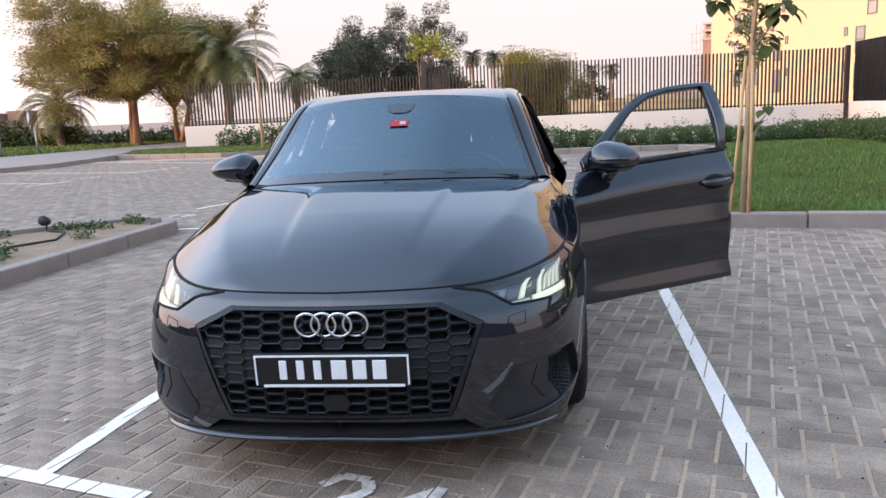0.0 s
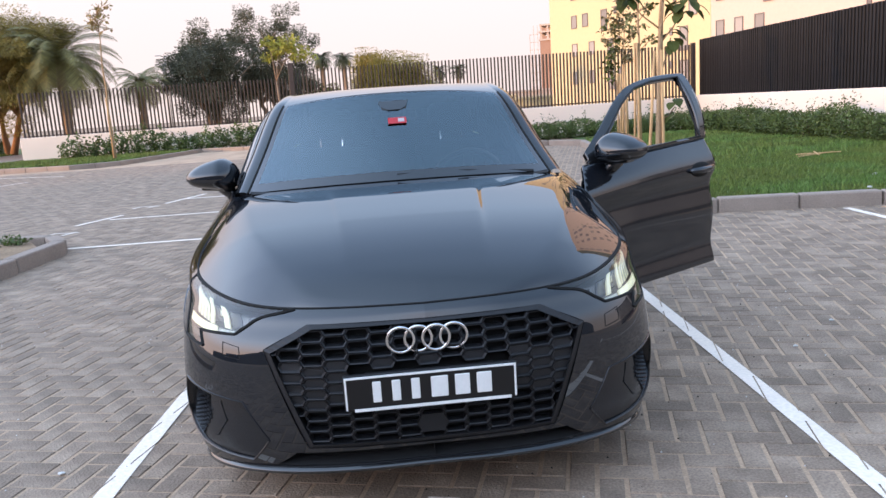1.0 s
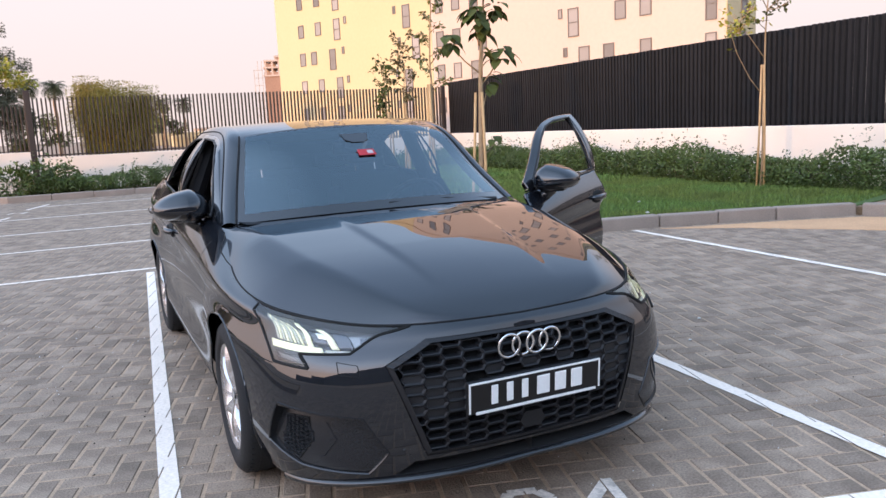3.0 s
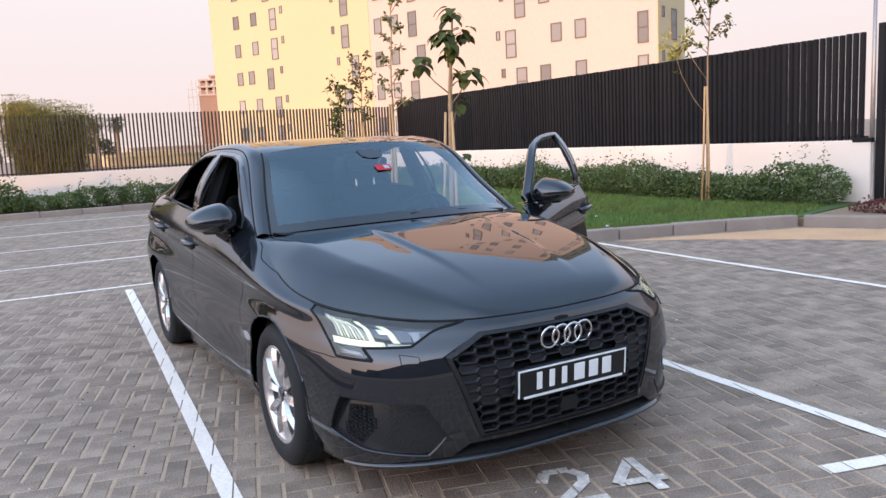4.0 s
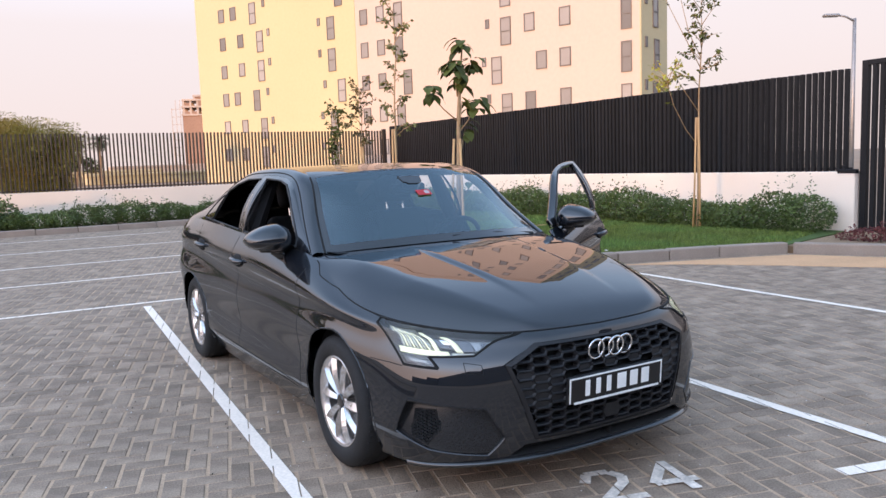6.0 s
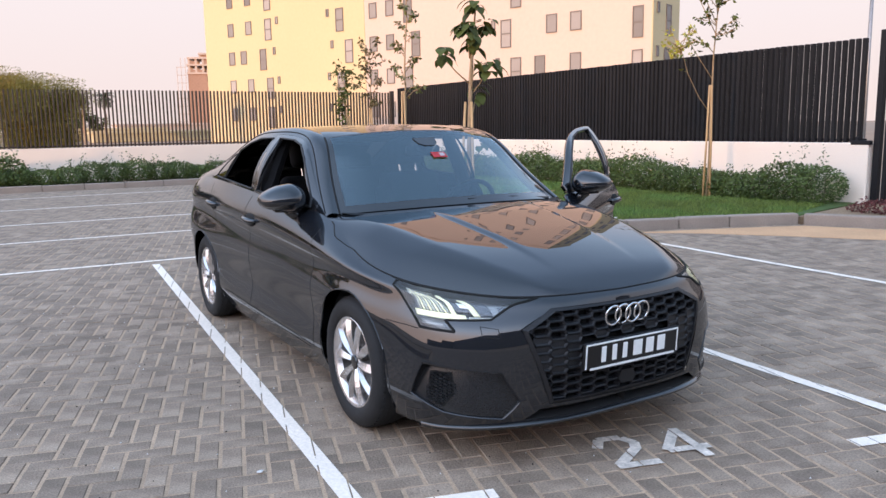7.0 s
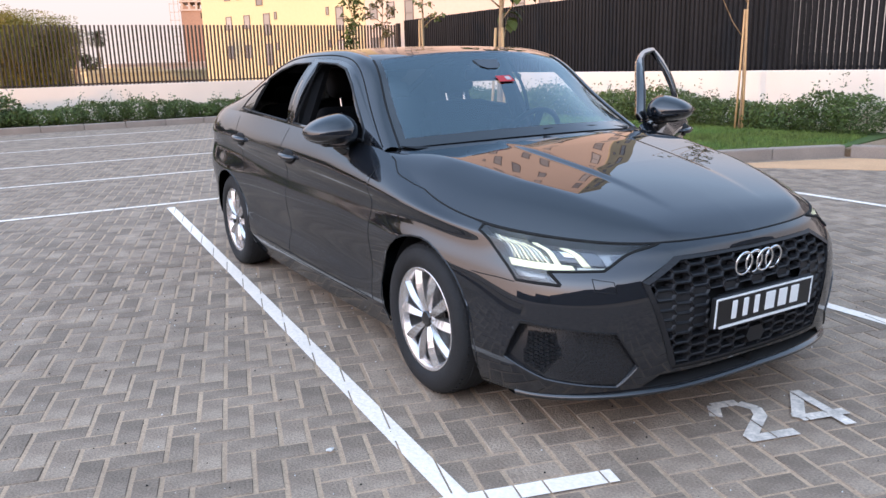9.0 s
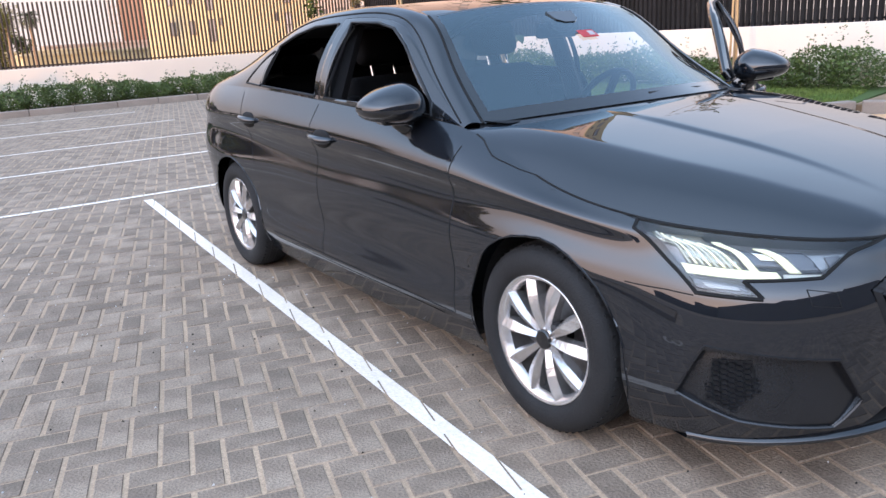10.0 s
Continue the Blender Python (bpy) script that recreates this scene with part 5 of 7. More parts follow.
    # lower side vent: dark trim in a lip, with a mesh
    sink = lambda z: 0.004 + 0.034 * np.clip((z - 0.245) / 0.19, 0, 1)
    deep = sink(SIDE["vent"][0][:, 2:])
    vent_p, vent_f = tray(SIDE["vent"], deep, 0.02)
    vent = panel("side_vent", (vent_p, vent_f), "vent_trim", car, side, "black trim vent in the bumper", False)
    edge = rim_edges(SIDE["vent"][1])
    order, follow = [edge[0][0]], dict(edge)
    while len(order) < len(edge):
        order.append(follow[order[-1]])
    loft_line(SIDE["vent"][0][order + [order[0]]], 0.004, 0, "vent_lip", "vent_trim", vent, side)
    # the mesh sits in a sunk panel at the outer end of the trim
    sunk = [uv_of(*q) for q in ((0.800, 0.292, 0.412), (0.745, 0.205, 0.415), (0.733, 0.192, 0.345), (0.765, 0.240, 0.270), (0.805, 0.305, 0.300))]
    b = flat_grid(np.linspace(min(q[0] for q in sunk), max(q[0] for q in sunk), 12), np.linspace(min(q[1] for q in sunk), max(q[1] for q in sunk), 12))
    la, nm = b.faces.layers.int.new("part"), ["off"]
    cut(b, sunk, "on", la, nm)
    d = pieces(b, la, nm, flank_at)["on"]
    b.free()
    q, f = pushed(d, sink(d[0][:, 2:]) - 0.001)
    panel("mesh_backing", (q, f), "gap", vent, side)
    lo_u, hi_u = min(q[0] for q in sunk), max(q[0] for q in sunk)
    lo_v, hi_v = min(q[1] for q in sunk), max(q[1] for q in sunk)
    mid_uv = np.mean(sunk, 0)
    bm = bmesh.new()
    for k in range(-4, 5):
        for j in range(-6, 7):
            c = mid_uv + np.array((0.021 * k, 0.0135 * (j + 0.5 * (k % 2))))
            if not all(((q1[0] - q0[0]) * (c[1] - q0[1]) - (q1[1] - q0[1]) * (c[0] - q0[0])) * ((q1[0] - q0[0]) * (mid_uv[1] - q0[1]) - (q1[1] - q0[1]) * (mid_uv[0] - q0[0])) > 0 for q0, q1 in zip(sunk, sunk[1:] + sunk[:1])):
                continue
            rings = []
            for grow, lift in ((1.0, 0.0015), (0.86, 0.006), (0.72, 0.0015)):
                uv = np.array([c + np.array((0.0125 * math.cos(t), 0.0078 * math.sin(t))) * grow for t in (math.pi / 3 * i for i in range(6))])
                at_uv = flank_at(uv)
                rings.append([bm.verts.new(v) for v in at_uv - flank_normal(uv) * (sink(at_uv[:, 2:]) - lift)])
            for r0, r1 in zip(rings, rings[1:]):
                for i in range(6):
                    bm.faces.new((r0[i], r0[(i + 1) % 6], r1[(i + 1) % 6], r1[i]))
    if side < 0:
        bmesh.ops.scale(bm, vec=(-1, 1, 1), verts=bm.verts[:])
    part("vent_mesh", bm, "mesh_plastic", vent)
    loft_line(np.array([flank_at([q])[0] - flank_normal([q])[0] * (sink(flank_at([q])[0][2]) - 0.002) for q in sunk + sunk[:1]]), 0.003, 0, "mesh_edge", "black_plastic", vent, side)
    accent = [uv_of(*q) for q in ((0.826, 0.335, 0.445), (0.80, 0.285, 0.448), (0.70, 0.155, 0.440), (0.61, 0.075, 0.430))]
    loft_line(np.array([flank_at([q])[0] - flank_normal([q])[0] * 0.004 for q in accent]), 0.006, 0, "vent_accent", "black_gloss", vent, side)
    fold = [uv_of(*q) for q in ((0.70, 0.15, 0.405), (0.672, 0.125, 0.345), (0.70, 0.16, 0.292), (0.79, 0.275, 0.258))]
    loft_line(np.array([flank_at([q])[0] - flank_normal([q])[0] * (sink(flank_at([q])[0][2]) - 0.001) for q in fold]), 0.0022, 0, "trim_fold", "gap", vent, side)
    # wheel well and its lip
    for y in (FRONT_Y, REAR_Y):
        bm = bmesh.new()
        lathe(bm, [(0.362, 0.50), (0.362, 0.835)], 40)
        lathe(bm, [(0.02, 0.50), (0.362, 0.50)], 40)
        bmesh.ops.delete(bm, geom=[v for v in bm.verts if v.co.z < -0.16], context="VERTS")
        bmesh.ops.transform(bm, matrix=Matrix.Translation((0, y, HUB_Z)), verts=bm.verts[:])
        bmesh.ops.scale(bm, vec=(side, 1, 1), verts=bm.verts[:])
        part("wheel_arch", bm, "gap", car)
        lip = np.array([flank_at([q])[0] for q in arch(y, HUB_Z, ARCH_R)[1:-1]])
        loft_line(lip, 0.004, 0, "arch_lip", "paint", car, side)
    # splitter at the bumper's foot
    u = np.linspace(0, 0.98, 50)
    low = spline(KNOTS, ROW_SILL, u)
    out = np.stack([low[:, 0] * 1.01, low[:, 1] - 0.024 + 0.024 * (u / 0.98) ** 2, low[:, 2]], 1)
    rows = [low + (0, 0.02, 0.012), out + (0, 0.004, 0.002), out + (0, 0, -0.006), out + (0, 0.006, -0.012), low + (0, 0.06, -0.012)]
    p = np.concatenate(rows)
    panel("splitter", (p, [[a * 50 + b, a * 50 + b + 1, (a + 1) * 50 + b + 1, (a + 1) * 50 + b] for a in range(4) for b in range(49)]), "black_gloss", car, side)
    sp, sf = tray(SIDE["slot"], 0.05)
    panel("lower_intake", (sp, sf), "gap", car, side, "", False)
    # sill trim: a thin bright line over the skirt
    seam_line(((1.42, 0.262), (3.03, 0.272)), "sill_edge", car, side, 0.006, 0.002, "black_gloss")
    # washer cap on the bumper
    seam_line(((0.643, 0.133, 0.612), (0.635, 0.125, 0.57), (0.585, 0.072, 0.565), (0.592, 0.08, 0.608), (0.643, 0.133, 0.612)), "washer_cap", car, side, 0.003)

# -- radiator grille: frame, backing and honeycomb --
def sub(name, at=(0, 0, 0)):
    """An empty that holds the pieces of one part of the car."""
    ob = new(name)
    ob.parent, ob.location = car, at
    return ob


grille = sub("grille")
OUTLINE = [(-0.365, 0.672), (0.365, 0.672), (0.505, 0.600), (0.392, 0.278), (-0.392, 0.278), (-0.505, 0.600)]


def front_y(x, z):
    return float(flank_at([uv_of(abs(x), 0.02, z)])[0][1])


def inside(x, z, m=0.0):
    return 0.278 + m < z < 0.672 - m and abs(x) < (0.505 + (0.365 - 0.505) * (z - 0.6) / 0.072 if z > 0.6 else 0.392 + (0.505 - 0.392) * (z - 0.278) / 0.322) - m


bm = bmesh.new()
ring_o, ring_i, ring_b = [], [], []
for (x0, z0), (x1, z1) in zip(OUTLINE, OUTLINE[1:] + OUTLINE[:1]):
    for k in range(16):
        w = k / 16
        x, z = x0 + (x1 - x0) * w, z0 + (z1 - z0) * w
        cx, cz = x * 0.962, 0.475 + (z - 0.475) * 0.93
        y = front_y(x, z)
        ring_o.append(bm.verts.new((x, y + 0.002, z)))
        ring_i.append(bm.verts.new((cx, front_y(cx, cz) - 0.004, cz)))
        ring_b.append(bm.verts.new((cx * 0.99, front_y(cx, cz) + 0.05, cz)))
for k in range(len(ring_o)):
    j = (k + 1) % len(ring_o)
    bm.faces.new((ring_o[k], ring_o[j], ring_i[j], ring_i[k]))
    bm.faces.new((ring_i[k], ring_i[j], ring_b[j], ring_b[k]))
part("grille_frame", bm, "grille_plastic", grille)
bm = bmesh.new()
NX, NZ = 24, 10
grid = [[bm.verts.new((x, front_y(x, z) + 0.045, z)) for x in np.linspace(-0.5, 0.5, NX)] for z in np.linspace(0.28, 0.67, NZ)]
for a, b in zip(grid, grid[1:]):
    for k in range(NX - 1):
        bm.faces.new((a[k], a[k + 1], b[k + 1], b[k]))
part("grille_backing", bm, "gap", grille)
bm = bmesh.new()
PX, PZ = 0.071, 0.0355
W, TIP, H = 0.0405, 0.0305, PZ / 2
HEXA = ((-W, 0), (-TIP, H), (TIP, H), (W, 0), (TIP, -H), (-TIP, -H))


def hold(x, z):
    """A place kept inside the grille's outline."""
    z = max(0.288, min(0.662, z))
    lim = (0.505 + (0.365 - 0.505) * (z - 0.6) / 0.072 if z > 0.6 else 0.392 + (0.505 - 0.392) * (z - 0.278) / 0.322) - 0.012
    return max(-lim, min(lim, x)), z


for col in range(-7, 8):
    for row in range(-6, 7):
        cx, cz = PX * col, 0.476 + PZ * (row + 0.5 * (col % 2))
        if not inside(cx, cz, 0.004) or (abs(cx) < 0.25 and 0.43 < cz < 0.54):
            continue
        closed = 0.405 < cz < 0.55
        rings = []
        for grow, deep in ((1.0, 0.008), (0.955, 0.002), (0.87, 0.004), (0.80, 0.009 if closed else 0.034)):
            ring = []
            for x, z in HEXA:
                q = hold(cx + x * grow, cz + z * (grow if grow == 1.0 else 1 - (1 - grow) * 2.0))
                ring.append(bm.verts.new((q[0], front_y(*q) + deep, q[1])))
            rings.append(ring)
        for a, b in zip(rings, rings[1:]):
            for k in range(6):
                bm.faces.new((a[k], a[(k + 1) % 6], b[(k + 1) % 6], b[k]))
        if closed:
            bm.faces.new(rings[-1])
part("honeycomb", bm, "grille_plastic", grille, "black honeycomb grille insert")
bm = bmesh.new()
oct_ = [(-0.05, 0.0), (-0.032, 0.031), (0.032, 0.031), (0.05, 0.0), (0.032, -0.026), (-0.032, -0.026)]
prism(bm, oct_, 0.03, pose(0, front_y(0, 0.33) - 0.004, 0.338))
part("sensor_cover", bm, "black_plastic", grille)
# badge: four linked bright rings
badge = sub("badge")
for k in range(4):
    bm = bmesh.new()
    steps = 40
    rings = []
    for i in range(steps):
        t = 2 * math.pi * i / steps
        rings.append([bm.verts.new(((0.0415 + 0.0050 * math.cos(s)) * math.cos(t), 0.0038 * math.sin(s), (0.0415 + 0.0050 * math.cos(s)) * math.sin(t))) for s in (2 * math.pi * j / 8 for j in range(8))])
    for i in range(steps):
        for j in range(8):
            bm.faces.new((rings[i][j], rings[i][(j + 1) % 8], rings[(i + 1) % steps][(j + 1) % 8], rings[(i + 1) % steps][j]))
    x = 0.0545 * (k - 1.5)
    bmesh.ops.transform(bm, matrix=pose(x, front_y(x, 0.615) - 0.012 + 0.003 * (k % 2), 0.613, 8), verts=bm.verts[:])
    part("ring", bm, "chrome", badge, "", True)
# number plate: bars stand for the characters
plate = sub("number_plate")
PLATE_M = pose(0, -0.056, 0.470, 4)
bm = bmesh.new()
box(bm, (-0.266, -0.004, -0.060), (0.266, 0.012, 0.056), PLATE_M, 0.004)
box(bm, (-0.20, 0.012, -0.05), (0.20, 0.045, 0.045), PLATE_M, 0.004)
part("plate_holder", bm, "black_plastic", plate)
bm = bmesh.new()
box(bm, (-0.262, -0.008, -0.053), (0.262, -0.003, 0.052), PLATE_M, 0.001)
part("plate_blank", bm, "plate_black", plate)
bm = bmesh.new()
for lo, hi in (((-0.262, -0.010, 0.046), (0.262, -0.006, 0.052)), ((-0.262, -0.010, -0.053), (-0.256, -0.006, 0.046)), ((0.256, -0.010, -0.053), (0.262, -0.006, 0.046)), ((-0.236, -0.011, -0.060), (0.245, -0.006, -0.051))):
    box(bm, lo, hi, PLATE_M)
part("plate_border", bm, "plate_white", plate)
for x, w in ((-0.165, 0.026), (-0.106, 0.026), (-0.047, 0.026), (0.026, 0.052), (0.096, 0.046), (0.163, 0.046)):
    bm = bmesh.new()
    box(bm, (x - w / 2, -0.0105, -0.034), (x + w / 2, -0.0065, 0.034), PLATE_M, 0.002)
    part("plate_bar", bm, "plate_white", plate)
bm = bmesh.new()
for k in range(9):
    box(bm, (-0.11 + 0.026 * k, -0.006, -0.0655), (-0.11 + 0.026 * k + 0.019, -0.004, -0.0615), PLATE_M)
part("dealer_strip", bm, "alloy_dark", plate)


# -- wheels --
def wheel(y, side):
    """Tyre, five pairs of spokes, hub and brake disc."""
    w = sub("wheel", (0.0, y, HUB_Z))
    out = 0.888
    face = lambda bm: bmesh.ops.scale(bm, vec=(side, 1, 1), verts=bm.verts[:])
    bm = bmesh.new()
    lathe(bm, [(0.205, 0.70), (0.24, 0.685), (0.29, 0.69), (0.306, 0.705), (0.314, 0.73), (0.315, 0.785), (0.314, 0.84), (0.306, 0.868), (0.29, 0.884), (0.262, 0.892), (0.235, 0.888), (0.222, 0.880), (0.214, 0.868)], 72)
    face(bm)
    tyre = part("tyre", bm, "rubber", w, "black rubber tyre", True)
    bm = bmesh.new()
    for r in (0.745, 0.785, 0.825):
        lathe(bm, [(0.3155, r - 0.004), (0.3175, r - 0.003), (0.3175, r + 0.003), (0.3155, r + 0.004)], 72)
    for k in range(60):
        t = 2 * math.pi * k / 60
        m = Matrix.Rotation(t, 4, "X")
        box(bm, (0.826, -0.004, 0.300), (0.862, 0.004, 0.3125), m)
    face(bm)
    part("tread", bm, "rubber", tyre)
    bm = bmesh.new()
    lathe(bm, [(0.150, 0.70), (0.196, 0.72), (0.200, 0.80), (0.198, 0.845), (0.205, 0.868), (0.2145, 0.878), (0.2165, 0.874), (0.214, 0.864)], 72)
    face(bm)
    rim = part("rim", bm, "alloy_shade", w, "silver alloy rim", True)
    bm = bmesh.new()
    lathe(bm, [(0.190, 0.846), (0.198, 0.864), (0.2135, 0.880), (0.2175, 0.876), (0.216, 0.864)], 72)
    face(bm)
    part("rim_lip", bm, "alloy", rim, "", True)
    for k in range(5):
        for twin in (-1, 1):
            a0 = 2 * math.pi * k / 5 + math.pi / 2
            hub_a, rim_a = a0 + twin * 0.27, a0 + twin * 0.30
            bm = bmesh.new()
            ring = []
            for i in range(7):
                t = i / 6
                r = 0.036 + (0.203 - 0.036) * t
                a = hub_a + (rim_a - hub_a) * t
                half = 0.0105 + 0.0135 * min(1.0, t * 1.5) - 0.003 * max(0.0, t - 0.8) * 5
                xo = 0.858 + 0.012 * math.sin(math.pi * t) + 0.006 * t
                d, s = Vector((0, math.cos(a), math.sin(a))), Vector((0, -math.sin(a), math.cos(a)))
                c = d * r
                ring.append([bm.verts.new(c + s * (half * q) + Vector((xo + dx, 0, 0))) for q, dx in ((-0.8, -0.05), (-1, -0.006 - 0.006 * (twin < 0)), (0.35 * twin - 0.06, 0.008), (0.35 * twin + 0.06, 0.008), (1, -0.006 - 0.006 * (twin > 0)), (0.8, -0.05))])
            for a, b in zip(ring, ring[1:]):
                for i in range(6):
                    bm.faces.new((a[i], a[(i + 1) % 6], b[(i + 1) % 6], b[i]))
            face(bm)
            part("spoke", bm, "alloy", rim)
    bm = bmesh.new()
    lathe(bm, [(0.001, 0.86), (0.03, 0.862), (0.033, 0.858), (0.036, 0.861), (0.040, 0.857), (0.043, 0.845), (0.043, 0.80)], 40)
    face(bm)
    hub = part("hub", bm, "alloy", rim, "", True)
    bm = bmesh.new()
    lathe(bm, [(0.0005, 0.870), (0.029, 0.869), (0.033, 0.864), (0.033, 0.85)], 32)
    face(bm)
    part("hub_cap", bm, "black_gloss", rim)
    for k in range(5):
        t = 2 * math.pi * k / 5 + math.pi / 2 + math.pi / 5
        bm = bmesh.new()
        lathe(bm, [(0.0005, 0.858), (0.010, 0.858), (0.0125, 0.853), (0.0125, 0.83)], 10)
        bmesh.ops.transform(bm, matrix=Matrix.Translation((-0.006, 0.058 * math.cos(t), 0.058 * math.sin(t))), verts=bm.verts[:])
        face(bm)
        part("wheel_bolt", bm, "alloy_dark", rim)
    bm = bmesh.new()
    lathe(bm, [(0.04, 0.765), (0.145, 0.765), (0.145, 0.745)], 48)
    face(bm)
    part("brake_disc", bm, "disc_steel", w)
    # near-black disc added to stand in for the shade behind the spokes
    bm = bmesh.new()
    lathe(bm, [(0.0, 0.70), (0.20, 0.70)], 32)
    face(bm)
    part("wheel_back", bm, "gap", w)
    bm = bmesh.new()
    box(bm, (0.73, 0.06, -0.07), (0.80, 0.16, 0.08), bevel=0.015)
    face(bm)
    part("brake_caliper", bm, "alloy_dark", w)
    return w


for y in (FRONT_Y, REAR_Y):
    for side in (1, -1):
        wheel(y, side)

# -- underbody and cabin --
bm = bmesh.new()
box(bm, (-0.60, 0.35, 0.165), (0.60, 4.2, 0.30), bevel=0.03)
box(bm, (-0.80, 1.32, 0.165), (0.80, 3.08, 0.30), bevel=0.03)
part("underbody", bm, "gap", car)
bm = bmesh.new()
box(bm, (-0.70, 1.10, 0.30), (0.70, 1.30, 0.88), bevel=0.02)
box(bm, (-0.66, 0.20, 0.20), (0.66, 1.1, 0.62), bevel=0.05)
part("bulkhead", bm, "gap", car)
bm = bmesh.new()
box(bm, (-0.80, 1.25, 0.30), (0.80, 3.7, 0.34))
box(bm, (-0.09, 1.35, 0.34), (0.09, 2.5, 0.56), bevel=0.03, seg=2)
part("cabin_floor", bm, "fabric", car)
bm = bmesh.new()
rows = []
for y, z, half in ((1.20, 0.965, 0.68), (1.38, 0.975, 0.72), (1.55, 0.965, 0.735), (1.66, 0.935, 0.74), (1.70, 0.87, 0.745), (1.66, 0.70, 0.74), (1.60, 0.50, 0.72)):
    rows.append([bm.verts.new((half * x, y + 0.05 * x * x, z + (0.018 * math.exp(-((x - 0.5) / 0.22) ** 2) if 1.3 < y < 1.69 else 0))) for x in np.linspace(-1, 1, 25)])
for a, b in zip(rows, rows[1:]):
    for k in range(24):
        bm.faces.new((a[k], a[k + 1], b[k + 1], b[k]))
part("dashboard", bm, "dash_plastic", car, "", True)
steer = sub("steering_wheel")
steer.matrix_local = pose(0.37, 1.80, 0.90, -62, 0, 0)
bm = bmesh.new()
tube(bm, [(0.185 * math.cos(t), 0.185 * math.sin(t), 0) for t in np.linspace(0, 2 * math.pi, 41)], [0.015] * 41, 8)
part("steering_rim", bm, "black_plastic", steer, "", True)
bm = bmesh.new()
box(bm, (-0.075, -0.06, -0.03), (0.075, 0.055, 0.02), bevel=0.02, seg=2)
box(bm, (-0.18, -0.02, -0.012), (0.18, 0.02, 0.006), bevel=0.005)
box(bm, (-0.025, -0.18, -0.012), (0.025, -0.05, 0.006), bevel=0.005)
part("steering_hub", bm, "black_plastic", steer)


def seat(x):
    s = sub("front_seat", (x, 2.12, 0.34))
    bm = bmesh.new()
    box(bm, (-0.25, -0.22, 0.06), (0.25, 0.30, 0.22), bevel=0.06, seg=3)
    for q in (-1, 1):
        box(bm, (q * 0.255 - 0.045, -0.2, 0.08), (q * 0.255 + 0.045, 0.28, 0.27), bevel=0.04, seg=3)
    part("seat_cushion", bm, "fabric", s, "", True)
    bm = bmesh.new()
    m = pose(0, 0.30, 0.18, -17)
    box(bm, (-0.23, -0.06, 0), (0.23, 0.08, 0.60), m, 0.055, 3)
    for q in (-1, 1):
        box(bm, (q * 0.235 - 0.045, -0.09, 0.04), (q * 0.235 + 0.045, 0.06, 0.50), m, 0.04, 3)
    part("seat_back", bm, "fabric", s, "", True)
    bm = bmesh.new()
    box(bm, (-0.135, -0.06, 0.655), (0.135, 0.05, 0.83), m, 0.045, 3)
    part("headrest", bm, "fabric", s, "", True)
    for q in (-0.065, 0.065):
        bm = bmesh.new()
        tube(bm, [m @ Vector((q, 0.0, 0.56)), m @ Vector((q, 0.0, 0.68))], [0.006, 0.006], 8)
        part("headrest_post", bm, "chrome", s)


seat(0.37)
seat(-0.37)
bm = bmesh.new()
box(bm, (-0.66, 2.82, 0.40), (0.66, 3.3, 0.60), bevel=0.07, seg=3)
m = pose(0, 3.28, 0.55, -22)
box(bm, (-0.65, -0.06, 0), (0.65, 0.08, 0.58), m, 0.06, 3)
part("rear_bench", bm, "fabric", car, "", True)
for x in (-0.40, 0.0, 0.40):
    bm = bmesh.new()
    box(bm, (x - 0.12, -0.04, 0.58), (x + 0.12, 0.06, 0.70), m, 0.04, 3)
    part("rear_headrest", bm, "fabric", car, "", True)
bm = bmesh.new()
box(bm, (-0.62, 3.45, 0.93), (0.62, 3.98, 0.97))
part("parcel_shelf", bm, "fabric", car)
lining = coons(bow((0, 1.83, 1.36), tuple(spline(RAIL_S, INNER, S_TOP)[0] + (-0.02, 0.04, -0.025))), bow((0, 3.32, 1.29), tuple(spline(RAIL_S, INNER, S_REAR)[0] + (-0.02, 0, -0.03))), through_points([(0, 1.83, 1.36), (0, 2.4, 1.395), (0, 3.32, 1.29)]), lambda t: spline(RAIL_S, INNER, S_TOP + (S_REAR - S_TOP) * t) + (-0.02, 0.02, -0.028), 12, 14)
mesh_object("roof_lining", *lining, "headliner", car, "", True)
for side in (1, -1):
    for a, b in (((0.60 * side, 2.43, 1.35), (0.79 * side, 2.43, 0.9)), ((0.79 * side, 2.43, 0.9), (0.80 * side, 2.43, 0.32))):
        bm = bmesh.new()
        tube(bm, [a, b], [0.045, 0.055], 8)
        part("inner_pillar", bm, "dash_plastic", car)
    bm = bmesh.new()
    tube(bm, [tuple(q) for q in spline(RAIL_S, INNER, np.linspace(0.02, S_TOP, 12)) * (side, 1, 1) + (-0.012 * side, 0.03, -0.02)], [0.03] * 12, 6)
    part("inner_screen_pillar", bm, "dash_plastic", car)
    if side < 0:
        bm = bmesh.new()
        box(bm, (-0.83, 1.42, 0.30), (-0.79, 2.38, 0.93), bevel=0.02)
        part("door_trim", bm, "dash_plastic", car)
    bm = bmesh.new()
    box(bm, (0.79 * side - 0.02, 2.48, 0.30), (0.79 * side + 0.02, 3.28, 0.95), bevel=0.015)
    part("door_trim", bm, "dash_plastic", car)
